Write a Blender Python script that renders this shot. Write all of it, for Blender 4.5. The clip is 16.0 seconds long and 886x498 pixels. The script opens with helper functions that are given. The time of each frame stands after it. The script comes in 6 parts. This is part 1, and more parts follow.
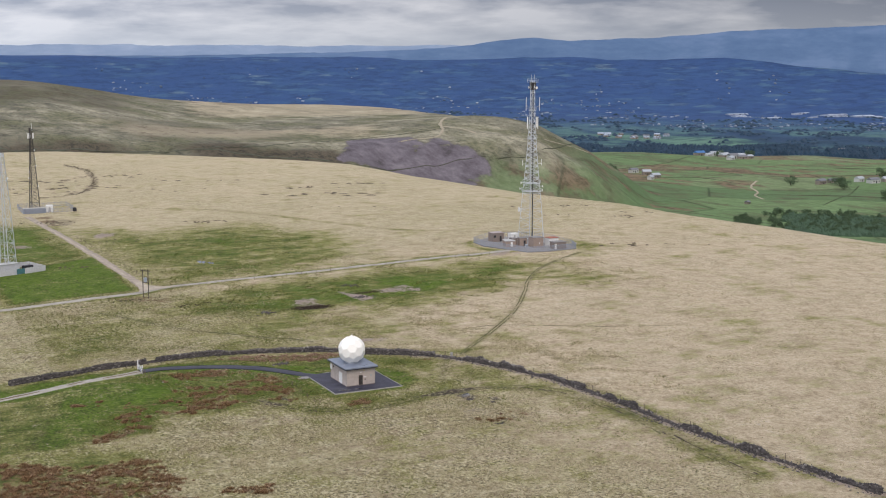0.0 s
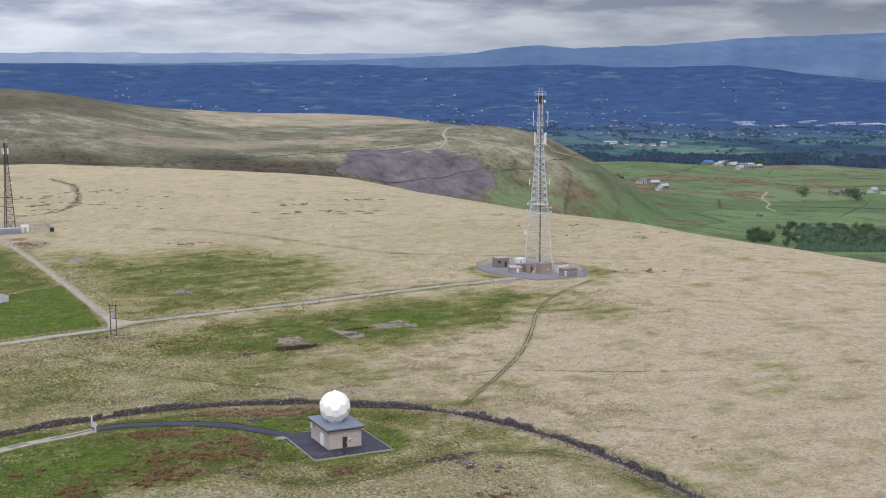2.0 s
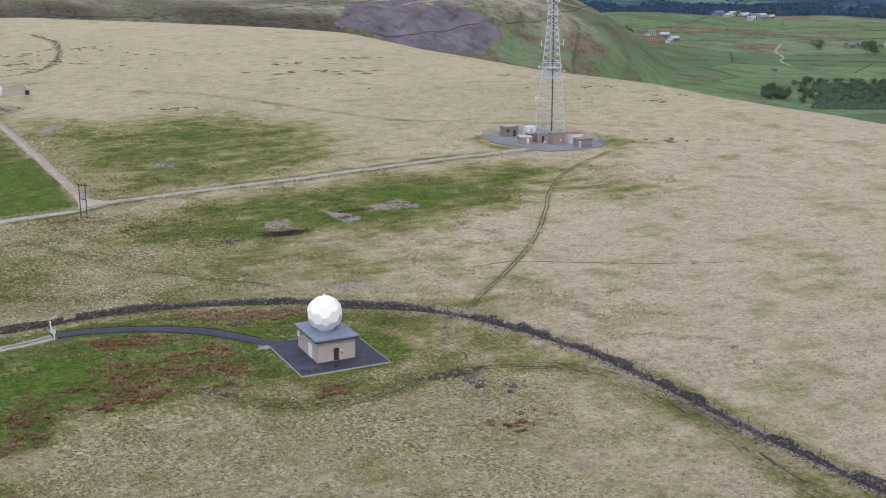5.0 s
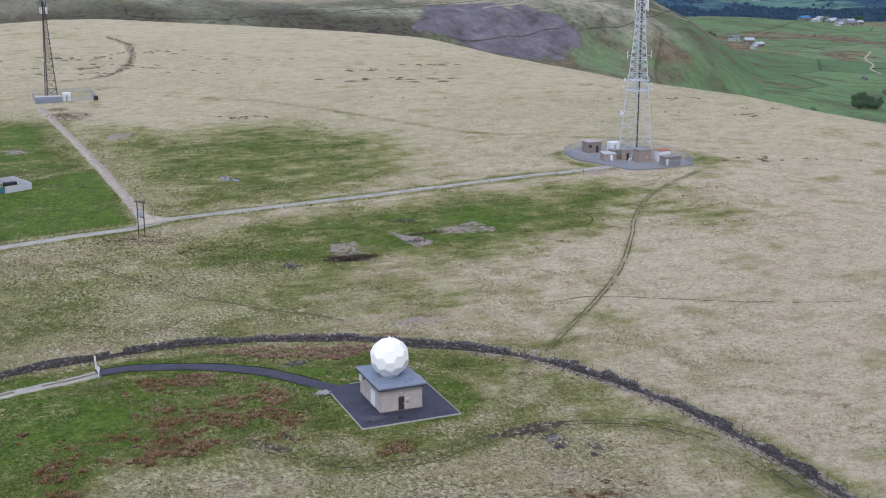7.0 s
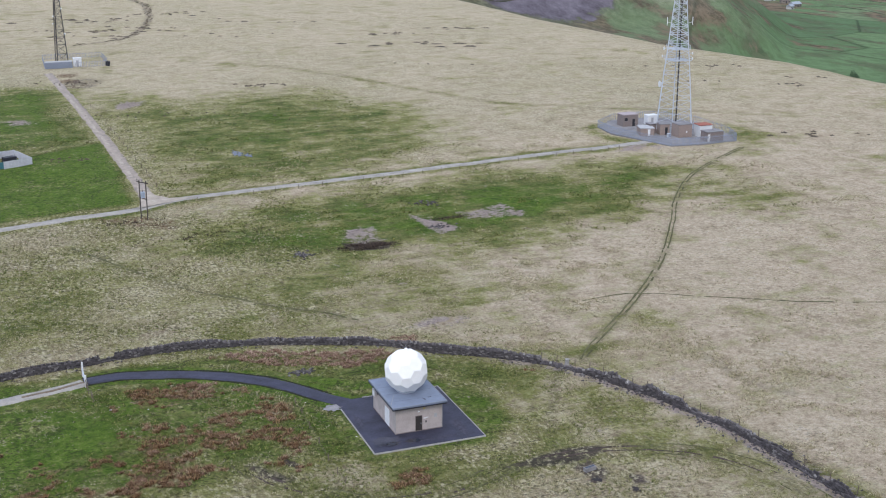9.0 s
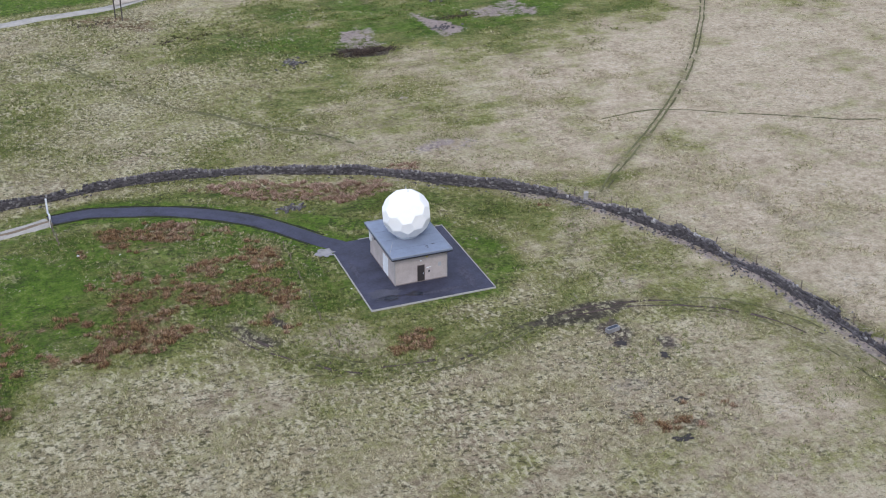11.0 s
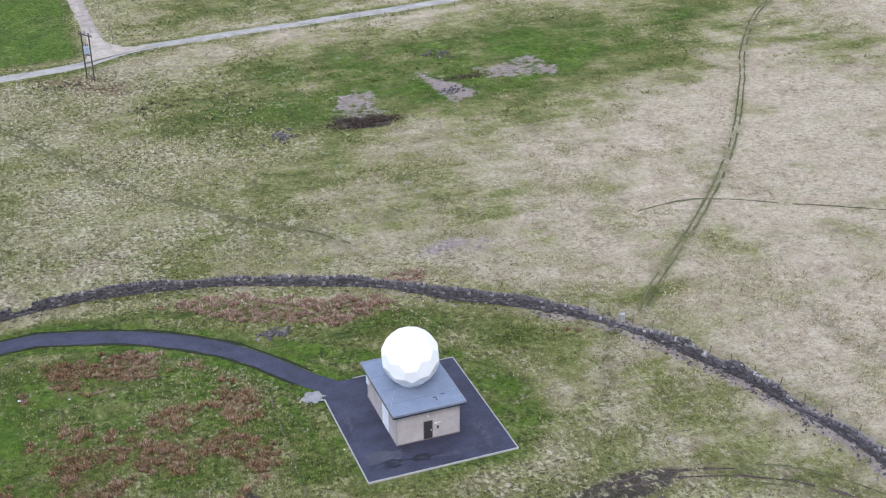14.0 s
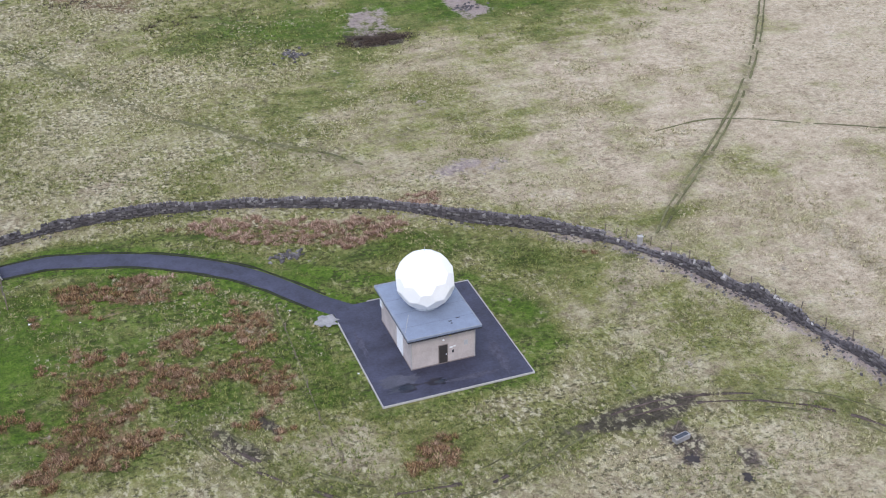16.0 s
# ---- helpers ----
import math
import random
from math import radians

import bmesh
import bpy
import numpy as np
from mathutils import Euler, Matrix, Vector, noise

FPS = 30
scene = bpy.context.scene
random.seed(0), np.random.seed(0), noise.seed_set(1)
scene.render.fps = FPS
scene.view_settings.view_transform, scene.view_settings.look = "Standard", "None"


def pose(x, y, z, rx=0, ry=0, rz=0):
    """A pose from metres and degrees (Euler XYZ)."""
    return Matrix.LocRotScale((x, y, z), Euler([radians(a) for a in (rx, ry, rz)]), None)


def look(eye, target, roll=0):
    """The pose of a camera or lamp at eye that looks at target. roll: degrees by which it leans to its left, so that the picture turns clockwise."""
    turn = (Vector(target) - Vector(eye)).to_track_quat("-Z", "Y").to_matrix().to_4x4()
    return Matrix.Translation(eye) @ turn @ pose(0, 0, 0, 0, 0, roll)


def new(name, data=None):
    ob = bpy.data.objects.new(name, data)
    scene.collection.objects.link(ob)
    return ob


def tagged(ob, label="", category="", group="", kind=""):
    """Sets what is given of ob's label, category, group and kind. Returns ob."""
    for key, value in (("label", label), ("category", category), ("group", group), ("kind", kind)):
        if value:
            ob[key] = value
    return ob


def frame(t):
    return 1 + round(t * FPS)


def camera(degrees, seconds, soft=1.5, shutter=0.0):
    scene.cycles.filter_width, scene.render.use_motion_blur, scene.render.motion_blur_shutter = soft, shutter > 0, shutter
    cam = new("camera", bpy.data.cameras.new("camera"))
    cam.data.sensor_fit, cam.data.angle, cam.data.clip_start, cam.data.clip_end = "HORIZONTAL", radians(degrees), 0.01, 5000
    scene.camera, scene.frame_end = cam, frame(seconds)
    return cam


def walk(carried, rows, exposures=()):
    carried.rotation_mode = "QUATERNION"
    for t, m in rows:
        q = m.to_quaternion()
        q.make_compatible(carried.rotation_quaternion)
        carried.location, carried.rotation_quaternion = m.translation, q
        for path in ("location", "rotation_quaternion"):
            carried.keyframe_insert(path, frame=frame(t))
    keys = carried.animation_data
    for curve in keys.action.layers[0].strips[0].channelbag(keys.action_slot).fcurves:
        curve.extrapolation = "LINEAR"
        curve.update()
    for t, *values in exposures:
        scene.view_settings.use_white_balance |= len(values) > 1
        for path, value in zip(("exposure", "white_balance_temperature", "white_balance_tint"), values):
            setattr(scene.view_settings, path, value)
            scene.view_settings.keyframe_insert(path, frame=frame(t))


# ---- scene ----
# ================= camera =================
cam = camera(38.7, 16.0, soft=1.1)
METRES, EYE, TILT, LEAN, TURN = 160.0, 68.97, 1.1, -1.6, -25.2
ROWS = [
    (1.0, -0.0171, 0.1894, -0.0259, -0.99, -10.37, 1.49),
    (1.5, -0.0164, 0.2195, -0.0251, -1.0, -10.14, 1.48),
    (2.0, -0.0158, 0.2494, -0.0266, -1.0, -9.53, 1.47),
    (2.5, -0.0154, 0.2791, -0.0287, -1.01, -11.06, 1.51),
    (3.0, -0.0152, 0.3096, -0.0286, -0.99, -14.16, 1.55),
    (3.5, -0.015, 0.3409, -0.027, -0.98, -16.23, 1.55),
    (6.0, -0.0155, 0.4955, -0.0275, 0.51, -16.18, 1.5),
    (6.5, -0.0163, 0.5245, -0.0274, 1.52, -16.16, 1.47),
    (7.0, -0.0174, 0.5554, -0.0276, 2.62, -16.12, 1.44),
    (7.5, -0.0169, 0.5876, -0.0273, 3.91, -16.11, 1.48),
    (8.0, -0.0177, 0.6186, -0.027, 3.91, -16.11, 1.46),
    (8.5, -0.0191, 0.6505, -0.0284, 3.91, -15.64, 1.42),
    (9.0, -0.0206, 0.6806, -0.0298, 3.9, -17.97, 1.47),
    (9.5, -0.0222, 0.7119, -0.0294, 3.92, -21.1, 1.55),
    (10.0, -0.0243, 0.7434, -0.0289, 3.96, -24.25, 1.61),
    (12.5, -0.0363, 0.9001, -0.0247, 4.04, -28.63, 1.76),
    (13.0, -0.0388, 0.9312, -0.0237, 4.07, -28.63, 1.77),
    (13.5, -0.0417, 0.9568, -0.022, 4.25, -28.56, 1.85),
    (14.0, -0.0436, 0.9746, -0.0219, 4.28, -28.51, 1.87),
    (14.5, -0.045, 0.9854, -0.0207, 4.34, -28.52, 1.89),
    (15.0, -0.0462, 0.9888, -0.0225, 4.44, -28.42, 1.95),
    (15.5, -0.0473, 0.9878, -0.0257, 4.55, -29.36, 2.01),
    (16.0, -0.0476, 0.9872, -0.028, 4.67, -32.12, 2.12),
]
base = pose(0, 0, EYE, TILT, LEAN, TURN)
# the quick run-in, and the glides across the turns: place, yaw, pitch, roll
STEPS = [(0.1 * k, -1.1 + 2.054 * k, 8.3 + 3.318 * k, 64.35 + 0.112 * k, -26.39 + 0.058 * k, -8.73 - 0.098 * k, -0.14) for k in range(6)]
GLIDES = STEPS + [
    (0.6, 9.48, 25.68, 65.0, -26.11, -9.22, -0.13),
    (0.8, 10.06, 27.22, 65.18, -26.14, -9.23, -0.11),
    (3.7, 22.03, 52.16, 65.70, -26.15, -15.15, -0.03),
    (5.2, 28.45, 66.15, 65.90, -26.05, -15.15, -0.08),
    (5.8, 30.75, 71.15, 65.98, -25.08, -15.10, -0.10),
    (10.2, 48.0, 111.2, 66.55, -21.20, -24.52, -0.04),
    (10.6, 49.4, 115.0, 66.75, -21.17, -26.70, 0.02),
    (11.0, 50.8, 118.7, 66.93, -21.14, -27.55, 0.05),
    (12.3, 55.39, 130.9, 67.54, -21.08, -27.65, 0.10),
]
PATH = [(t, pose(x, y, z, 90 + pitch, roll, yaw)) for t, x, y, z, yaw, pitch, roll in GLIDES]
PATH += [(t, base @ pose(METRES * x, METRES * y, METRES * z, 90 + pitch, roll, yaw)) for t, x, y, z, yaw, pitch, roll in ROWS]
walk(cam, sorted(PATH, key=lambda row: row[0]),
     [(0.0, -0.29, 7550, 16), (0.7, -0.32, 7500, 16), (1.5, -0.25, 7150, 16), (3.5, -0.28, 7500, 16), (6.0, -0.33, 6450, 16), (8.0, -0.25, 6350, 15), (10.0, -0.21, 6450, 16), (12.5, -0.01, 6200, 16), (14.0, 0.09, 6200, 16), (16.0, 0.12, 6400, 17)])

# ================= light =================
world = bpy.data.worlds.new("overcast_sky")
scene.world = world
world.use_nodes = True
wt = world.node_tree
wt.nodes.clear()


def wnode(kind, **sets):
    n = wt.nodes.new(kind)
    for k, v in sets.items():
        if k in ("operation", "blend_type", "data_type", "sky_type"):
            if k == "operation": n.operation = v
            elif k == "blend_type": n.blend_type = v
            elif k == "data_type": n.data_type = v
            else: n.sky_type = v
    return n


w_sky = wnode("ShaderNodeTexSky", sky_type="NISHITA")
w_sky.sun_disc = False
w_sky.sun_elevation, w_sky.sun_rotation = radians(48), radians(200)
w_sky.air_density, w_sky.dust_density = 1.2, 2.0
w_co = wnode("ShaderNodeTexCoord")
w_map = wnode("ShaderNodeMapping")
w_map.inputs["Scale"].default_value = (3.4, 3.4, 17.0)
w_n = wnode("ShaderNodeTexNoise")
w_n.inputs["Scale"].default_value, w_n.inputs["Detail"].default_value, w_n.inputs["Roughness"].default_value = 3.0, 9.0, 0.56
w_n.inputs["Distortion"].default_value = 0.15
w_ramp = wnode("ShaderNodeValToRGB")
for e, (p, c) in zip(w_ramp.color_ramp.elements, ((0.38, (3.7, 4.8, 6.9, 1)), (0.64, (9.2, 10.6, 12.8, 1)))):
    e.position, e.color = p, c
w_sep = wnode("ShaderNodeSeparateXYZ")
w_low = wnode("ShaderNodeMapRange")
w_low.inputs["From Min"].default_value, w_low.inputs["From Max"].default_value = 0.010, 0.045
w_low.inputs["To Min"].default_value, w_low.inputs["To Max"].default_value = 1.0, 0.0
w_glow = wnode("ShaderNodeMix", data_type="RGBA")
w_glow.inputs[7].default_value = (8.0, 9.8, 12.2, 1)
w_lowm = wnode("ShaderNodeMath", operation="MULTIPLY")
w_lowm.inputs[1].default_value = 0.6
w_mix = wnode("ShaderNodeMix", data_type="RGBA")
w_mix.inputs[0].default_value = 0.92
w_up = wnode("ShaderNodeMapRange")
w_up.inputs["From Min"].default_value, w_up.inputs["From Max"].default_value = 0.02, 0.6
w_up.inputs["To Min"].default_value, w_up.inputs["To Max"].default_value = 0.76, 1.42
w_grad = wnode("ShaderNodeMix", data_type="RGBA", blend_type="MULTIPLY")
w_grad.inputs[0].default_value = 1.0
w_side = wnode("ShaderNodeMapRange")
w_side.inputs["From Min"].default_value, w_side.inputs["From Max"].default_value = -0.1, 0.75
w_side.inputs["To Min"].default_value, w_side.inputs["To Max"].default_value = 1.34, 0.60
w_turn = wnode("ShaderNodeMix", data_type="RGBA", blend_type="MULTIPLY")
w_turn.inputs[0].default_value = 1.0
w_bg = wnode("ShaderNodeBackground")
w_bg.inputs["Strength"].default_value = 0.115
w_out = wnode("ShaderNodeOutputWorld")
for a, b in ((w_co.outputs["Generated"], w_map.inputs["Vector"]), (w_map.outputs[0], w_n.inputs["Vector"]), (w_n.outputs[0], w_ramp.inputs[0]),
             (w_co.outputs["Generated"], w_sep.inputs[0]), (w_sep.outputs[2], w_low.inputs[0]), (w_low.outputs[0], w_lowm.inputs[0]),
             (w_lowm.outputs[0], w_glow.inputs[0]), (w_ramp.outputs[0], w_glow.inputs[6]), (w_sky.outputs[0], w_mix.inputs[6]),
             (w_glow.outputs[2], w_mix.inputs[7]), (w_mix.outputs[2], w_grad.inputs[6]), (w_sep.outputs[2], w_up.inputs[0]),
             (w_up.outputs[0], w_grad.inputs[7]), (w_sep.outputs[0], w_side.inputs[0]), (w_side.outputs[0], w_turn.inputs[7]), (w_grad.outputs[2], w_turn.inputs[6]), (w_turn.outputs[2], w_bg.inputs[0]), (w_bg.outputs[0], w_out.inputs[0])):
    wt.links.new(a, b)

sun = new("sun", bpy.data.lights.new("sun", "SUN"))
sun.data.energy, sun.data.angle, sun.data.color = 1.5, radians(24), (1.0, 0.96, 0.9)
sun.matrix_world = look((-60, -150, 190), (0, 0, 0))
scene.view_settings.exposure = 0.0

# ================= materials =================


class Mat:
    """A small builder of node materials."""

    def __init__(self, name, rough=0.9, metal=0.0, spec=0.3):
        self.m = bpy.data.materials.new(name)
        self.m.use_nodes = True
        self.t = self.m.node_tree
        self.b = self.t.nodes["Principled BSDF"]
        self.b.inputs["Roughness"].default_value = rough
        self.b.inputs["Metallic"].default_value = metal
        self.b.inputs["Specular IOR Level"].default_value = spec
        self.co = None

    def link(self, a, b):
        self.t.links.new(a, b)

    def pos(self):
        if self.co is None:
            self.co = self.t.nodes.new("ShaderNodeNewGeometry").outputs["Position"]
        return self.co

    def local(self):
        return self.t.nodes.new("ShaderNodeTexCoord").outputs["Object"]

    def noise(self, scale, detail=4.0, rough=0.55, stretch=None, vec=None, turn=0.0):
        v = vec or self.pos()
        if stretch:
            mp = self.t.nodes.new("ShaderNodeMapping")
            mp.inputs["Scale"].default_value = stretch
            mp.inputs["Rotation"].default_value = (0, 0, turn)
            self.link(v, mp.inputs["Vector"])
            v = mp.outputs[0]
        n = self.t.nodes.new("ShaderNodeTexNoise")
        n.inputs["Scale"].default_value, n.inputs["Detail"].default_value, n.inputs["Roughness"].default_value = scale, detail, rough
        self.link(v, n.inputs["Vector"])
        return n.outputs[0]

    def voronoi(self, scale, vec=None, out="Distance", feature="F1", stretch=None):
        if stretch:
            mp = self.t.nodes.new("ShaderNodeMapping")
            mp.inputs["Scale"].default_value = stretch
            self.link(self.pos(), mp.inputs["Vector"])
            vec = mp.outputs[0]
        n = self.t.nodes.new("ShaderNodeTexVoronoi")
        n.feature = feature
        n.inputs["Scale"].default_value = scale
        self.link(vec or self.pos(), n.inputs["Vector"])
        return n.outputs[out]

    def ramp(self, fac, stops):
        n = self.t.nodes.new("ShaderNodeValToRGB")
        els = n.color_ramp.elements
        while len(els) < len(stops):
            els.new(0.5)
        for e, (p, c) in zip(els, stops):
            e.position = p
            e.color = (*c, 1) if len(c) == 3 else c
        self.link(fac, n.inputs[0])
        return n.outputs[0]

    def val(self, v, lo, hi, a=0.0, b=1.0):
        n = self.t.nodes.new("ShaderNodeMapRange")
        for k, x in (("From Min", lo), ("From Max", hi), ("To Min", a), ("To Max", b)):
            n.inputs[k].default_value = x
        self.link(v, n.inputs[0])
        return n.outputs[0]

    def math(self, op, a, b=None):
        n = self.t.nodes.new("ShaderNodeMath")
        n.operation = op
        for i, x in enumerate((a, b)):
            if x is None:
                continue
            if isinstance(x, (int, float)):
                n.inputs[i].default_value = x
            else:
                self.link(x, n.inputs[i])
        return n.outputs[0]

    def mix(self, fac, a, b, blend="MIX"):
        n = self.t.nodes.new("ShaderNodeMix")
        n.data_type = "RGBA"
        n.blend_type = blend
        for i, x in ((0, fac), (6, a), (7, b)):
            if isinstance(x, (int, float)):
                n.inputs[i].default_value = x
            elif isinstance(x, tuple):
                n.inputs[i].default_value = (*x, 1)
            else:
                self.link(x, n.inputs[i])
        return n.outputs[2]

    def attr(self, name, ch):
        n = self.t.nodes.new("ShaderNodeAttribute")
        n.attribute_name = name
        s = self.t.nodes.new("ShaderNodeSeparateColor")
        self.link(n.outputs["Color"], s.inputs[0])
        return n.outputs["Alpha"] if ch == 3 else s.outputs[ch]

    def rand(self, island=False):
        if island:
            return self.t.nodes.new("ShaderNodeNewGeometry").outputs["Random Per Island"]
        return self.t.nodes.new("ShaderNodeObjectInfo").outputs["Random"]

    def done(self, color, bump=None, strength=0.3, dist=0.05, rough=None):
        self.link(color, self.b.inputs["Base Color"])
        if bump is not None:
            n = self.t.nodes.new("ShaderNodeBump")
            n.inputs["Strength"].default_value, n.inputs["Distance"].default_value = strength, dist
            self.link(bump, n.inputs["Height"])
            self.link(n.outputs[0], self.b.inputs["Normal"])
        if rough is not None:
            self.link(rough, self.b.inputs["Roughness"])
        return self.m


def plain(name, c, rough=0.7, metal=0.0, vary=0.18, scale=2.0, spec=0.3, bump=0.15):
    """Paint, metal or render with blotches, grain and a little relief."""
    m = Mat(name, rough, metal, spec)
    v = m.local()
    a = m.noise(scale, 5, 0.6, vec=v)
    b = m.noise(scale * 9, 3, 0.6, vec=v)
    f = m.math("ADD", m.math("MULTIPLY", a, 0.65), m.math("MULTIPLY", b, 0.35))
    dark = tuple(x * (1 - vary) for x in c)
    light = tuple(min(1, x * (1 + vary)) for x in c)
    return m.done(m.ramp(f, ((0.34, dark), (0.66, light))), b, bump, 0.02)


def ground_material():
    m = Mat("moor_ground", 0.95, 0, 0.15)
    big = m.noise(0.016, 5, 0.6)
    mid = m.noise(0.24, 6, 0.68)
    tuft = m.noise(1.0, 6, 0.78)
    fine = m.noise(4.5, 4, 0.8)
    streak = m.noise(0.30, 5, 0.65, stretch=(0.35, 1.6, 1.0), turn=0.5)
    # dry moor grass: straw, pinkish bents and olive regrowth
    f = m.math("ADD", m.math("MULTIPLY", tuft, 0.44), m.math("ADD", m.math("MULTIPLY", mid, 0.28), m.math("MULTIPLY", fine, 0.28)))
    straw = m.ramp(f, ((0.41, (0.170, 0.139, 0.073)), (0.465, (0.315, 0.267, 0.147)), (0.525, (0.425, 0.368, 0.216)), (0.59, (0.57, 0.515, 0.335))))
    pinky = m.ramp(f, ((0.41, (0.190, 0.132, 0.088)), (0.465, (0.325, 0.250, 0.166)), (0.525, (0.42, 0.340, 0.230)), (0.59, (0.53, 0.445, 0.322))))
    pale = m.ramp(f, ((0.41, (0.295, 0.222, 0.147)), (0.465, (0.455, 0.360, 0.245)), (0.525, (0.565, 0.460, 0.322)), (0.59, (0.72, 0.62, 0.465))))
    pale_y = m.ramp(f, ((0.40, (0.32, 0.255, 0.155)), (0.465, (0.44, 0.362, 0.235)), (0.525, (0.53, 0.444, 0.298)), (0.60, (0.66, 0.575, 0.41))))
    olive = m.ramp(f, ((0.41, (0.070, 0.070, 0.022)), (0.465, (0.172, 0.168, 0.050)), (0.525, (0.264, 0.250, 0.086)), (0.59, (0.43, 0.40, 0.185))))
    green = m.ramp(f, ((0.41, (0.032, 0.046, 0.009)), (0.465, (0.062, 0.088, 0.015)), (0.525, (0.106, 0.142, 0.028)), (0.59, (0.21, 0.235, 0.075))))
    lush = m.ramp(f, ((0.40, (0.032, 0.062, 0.007)), (0.47, (0.070, 0.128, 0.012)), (0.53, (0.114, 0.184, 0.020)), (0.60, (0.220, 0.262, 0.058))))
    xyz = m.t.nodes.new("ShaderNodeSeparateXYZ")
    m.link(m.pos(), xyz.inputs[0])
    pale = m.mix(m.val(xyz.outputs[1], 330, 440, 0, 0.9), pale, pale_y)
    rosy = m.math("MULTIPLY", m.val(m.math("ADD", m.math("MULTIPLY", big, 0.6), m.math("MULTIPLY", m.noise(0.085, 4, 0.6), 0.4)), 0.46, 0.58), m.val(xyz.outputs[1], 300, 400, 0.8, 0.1))
    dry = m.mix(rosy, straw, pinky)
    clump = m.val(m.noise(0.22, 5, 0.7), 0.46, 0.60, 0, 0.6)
    green = m.mix(clump, green, m.mix(0.6, green, (0.024, 0.046, 0.008)))
    lush = m.mix(m.math("MULTIPLY", clump, 0.7), lush, m.mix(0.6, lush, (0.030, 0.058, 0.008)))
    dry = m.mix(m.val(m.math("ADD", m.attr("cover_c", 0), m.math("MULTIPLY", m.math("SUBTRACT", m.noise(0.05, 5, 0.65), 0.5), 1.6)), 0.2, 0.85), dry, pale)
    wob = m.math("ADD", m.math("MULTIPLY", m.math("SUBTRACT", mid, 0.5), 1.5), m.math("MULTIPLY", m.math("SUBTRACT", tuft, 0.5), 2.2))
    g_in = m.attr("cover_a", 0)
    blot = m.math("ADD", m.math("MULTIPLY", m.math("SUBTRACT", m.noise(0.05, 6, 0.66), 0.5), 1.7), m.math("ADD", m.math("MULTIPLY", m.math("SUBTRACT", streak, 0.5), 0.8), m.math("MULTIPLY", m.math("SUBTRACT", m.noise(0.15, 6, 0.70), 0.5), 1.6)))
    g_sum = m.math("ADD", m.math("ADD", g_in, blot), m.math("MULTIPLY", wob, 0.45))
    col = m.mix(m.val(g_sum, 0.05, 0.55), dry, olive)
    col = m.mix(m.val(g_sum, 0.52, 0.98), col, green)
    col = m.mix(m.val(m.math("ADD", g_in, m.math("MULTIPLY", blot, 0.30)), 0.82, 0.98), col, lush)
    # bracken litter, bare mud, peat
    sm = m.math("MULTIPLY", wob, 0.55)
    r_in = m.attr("cover_a", 1)
    rf = m.val(m.math("ADD", r_in, wob), 0.34, 0.72)
    rust = m.ramp(f, ((0.40, (0.040, 0.023, 0.014)), (0.50, (0.142, 0.080, 0.043)), (0.60, (0.31, 0.21, 0.125))))
    col = m.mix(m.math("MULTIPLY", rf, 0.92), col, rust)
    b_in = m.attr("cover_a", 2)
    bf = m.val(m.math("ADD", b_in, wob), 0.30, 0.60)
    bare = m.ramp(f, ((0.38, (0.225, 0.168, 0.145)), (0.52, (0.345, 0.275, 0.240)), (0.64, (0.44, 0.37, 0.325))))
    col = m.mix(bf, col, bare)
    p_in = m.attr("cover_a", 3)
    pf = m.val(m.math("ADD", p_in, sm), 0.32, 0.62)
    peat = m.ramp(f, ((0.40, (0.028, 0.020, 0.021)), (0.50, (0.066, 0.048, 0.048)), (0.62, (0.135, 0.105, 0.092))))
    col = m.mix(m.math("MULTIPLY", pf, 0.9), col, peat)
    # trodden and driven lines in the grass
    tr = m.math("MULTIPLY", m.attr("cover_c", 3), m.val(tuft, 0.36, 0.56, 1.0, 0.72))
    col = m.mix(tr, col, m.mix(m.val(mid, 0.42, 0.58), (0.072, 0.074, 0.028), (0.082, 0.066, 0.040)))
    # tussocks: straw crowns, and the shade between them painted as dark gaps
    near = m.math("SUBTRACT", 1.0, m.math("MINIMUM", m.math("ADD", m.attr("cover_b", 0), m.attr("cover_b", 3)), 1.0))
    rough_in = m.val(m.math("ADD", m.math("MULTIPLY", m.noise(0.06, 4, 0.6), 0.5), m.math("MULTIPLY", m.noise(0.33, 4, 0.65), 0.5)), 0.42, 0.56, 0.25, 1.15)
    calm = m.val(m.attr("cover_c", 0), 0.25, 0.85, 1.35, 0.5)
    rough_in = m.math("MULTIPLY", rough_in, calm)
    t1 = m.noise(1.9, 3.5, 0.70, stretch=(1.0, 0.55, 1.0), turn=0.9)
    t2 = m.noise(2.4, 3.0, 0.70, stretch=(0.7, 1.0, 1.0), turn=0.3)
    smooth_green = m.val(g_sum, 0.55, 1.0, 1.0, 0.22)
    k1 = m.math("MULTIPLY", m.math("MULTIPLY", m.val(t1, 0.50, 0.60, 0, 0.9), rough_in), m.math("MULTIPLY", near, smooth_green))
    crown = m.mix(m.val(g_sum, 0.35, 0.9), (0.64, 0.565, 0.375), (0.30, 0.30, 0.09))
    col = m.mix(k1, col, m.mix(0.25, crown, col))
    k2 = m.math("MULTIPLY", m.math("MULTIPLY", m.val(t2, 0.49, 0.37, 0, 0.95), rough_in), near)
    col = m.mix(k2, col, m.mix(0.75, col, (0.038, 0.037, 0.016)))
    # far ground: heather slopes, pasture, scree, woods
    h_in = m.attr("cover_b", 0)
    deep = (1.0, 0.55, 1.0)
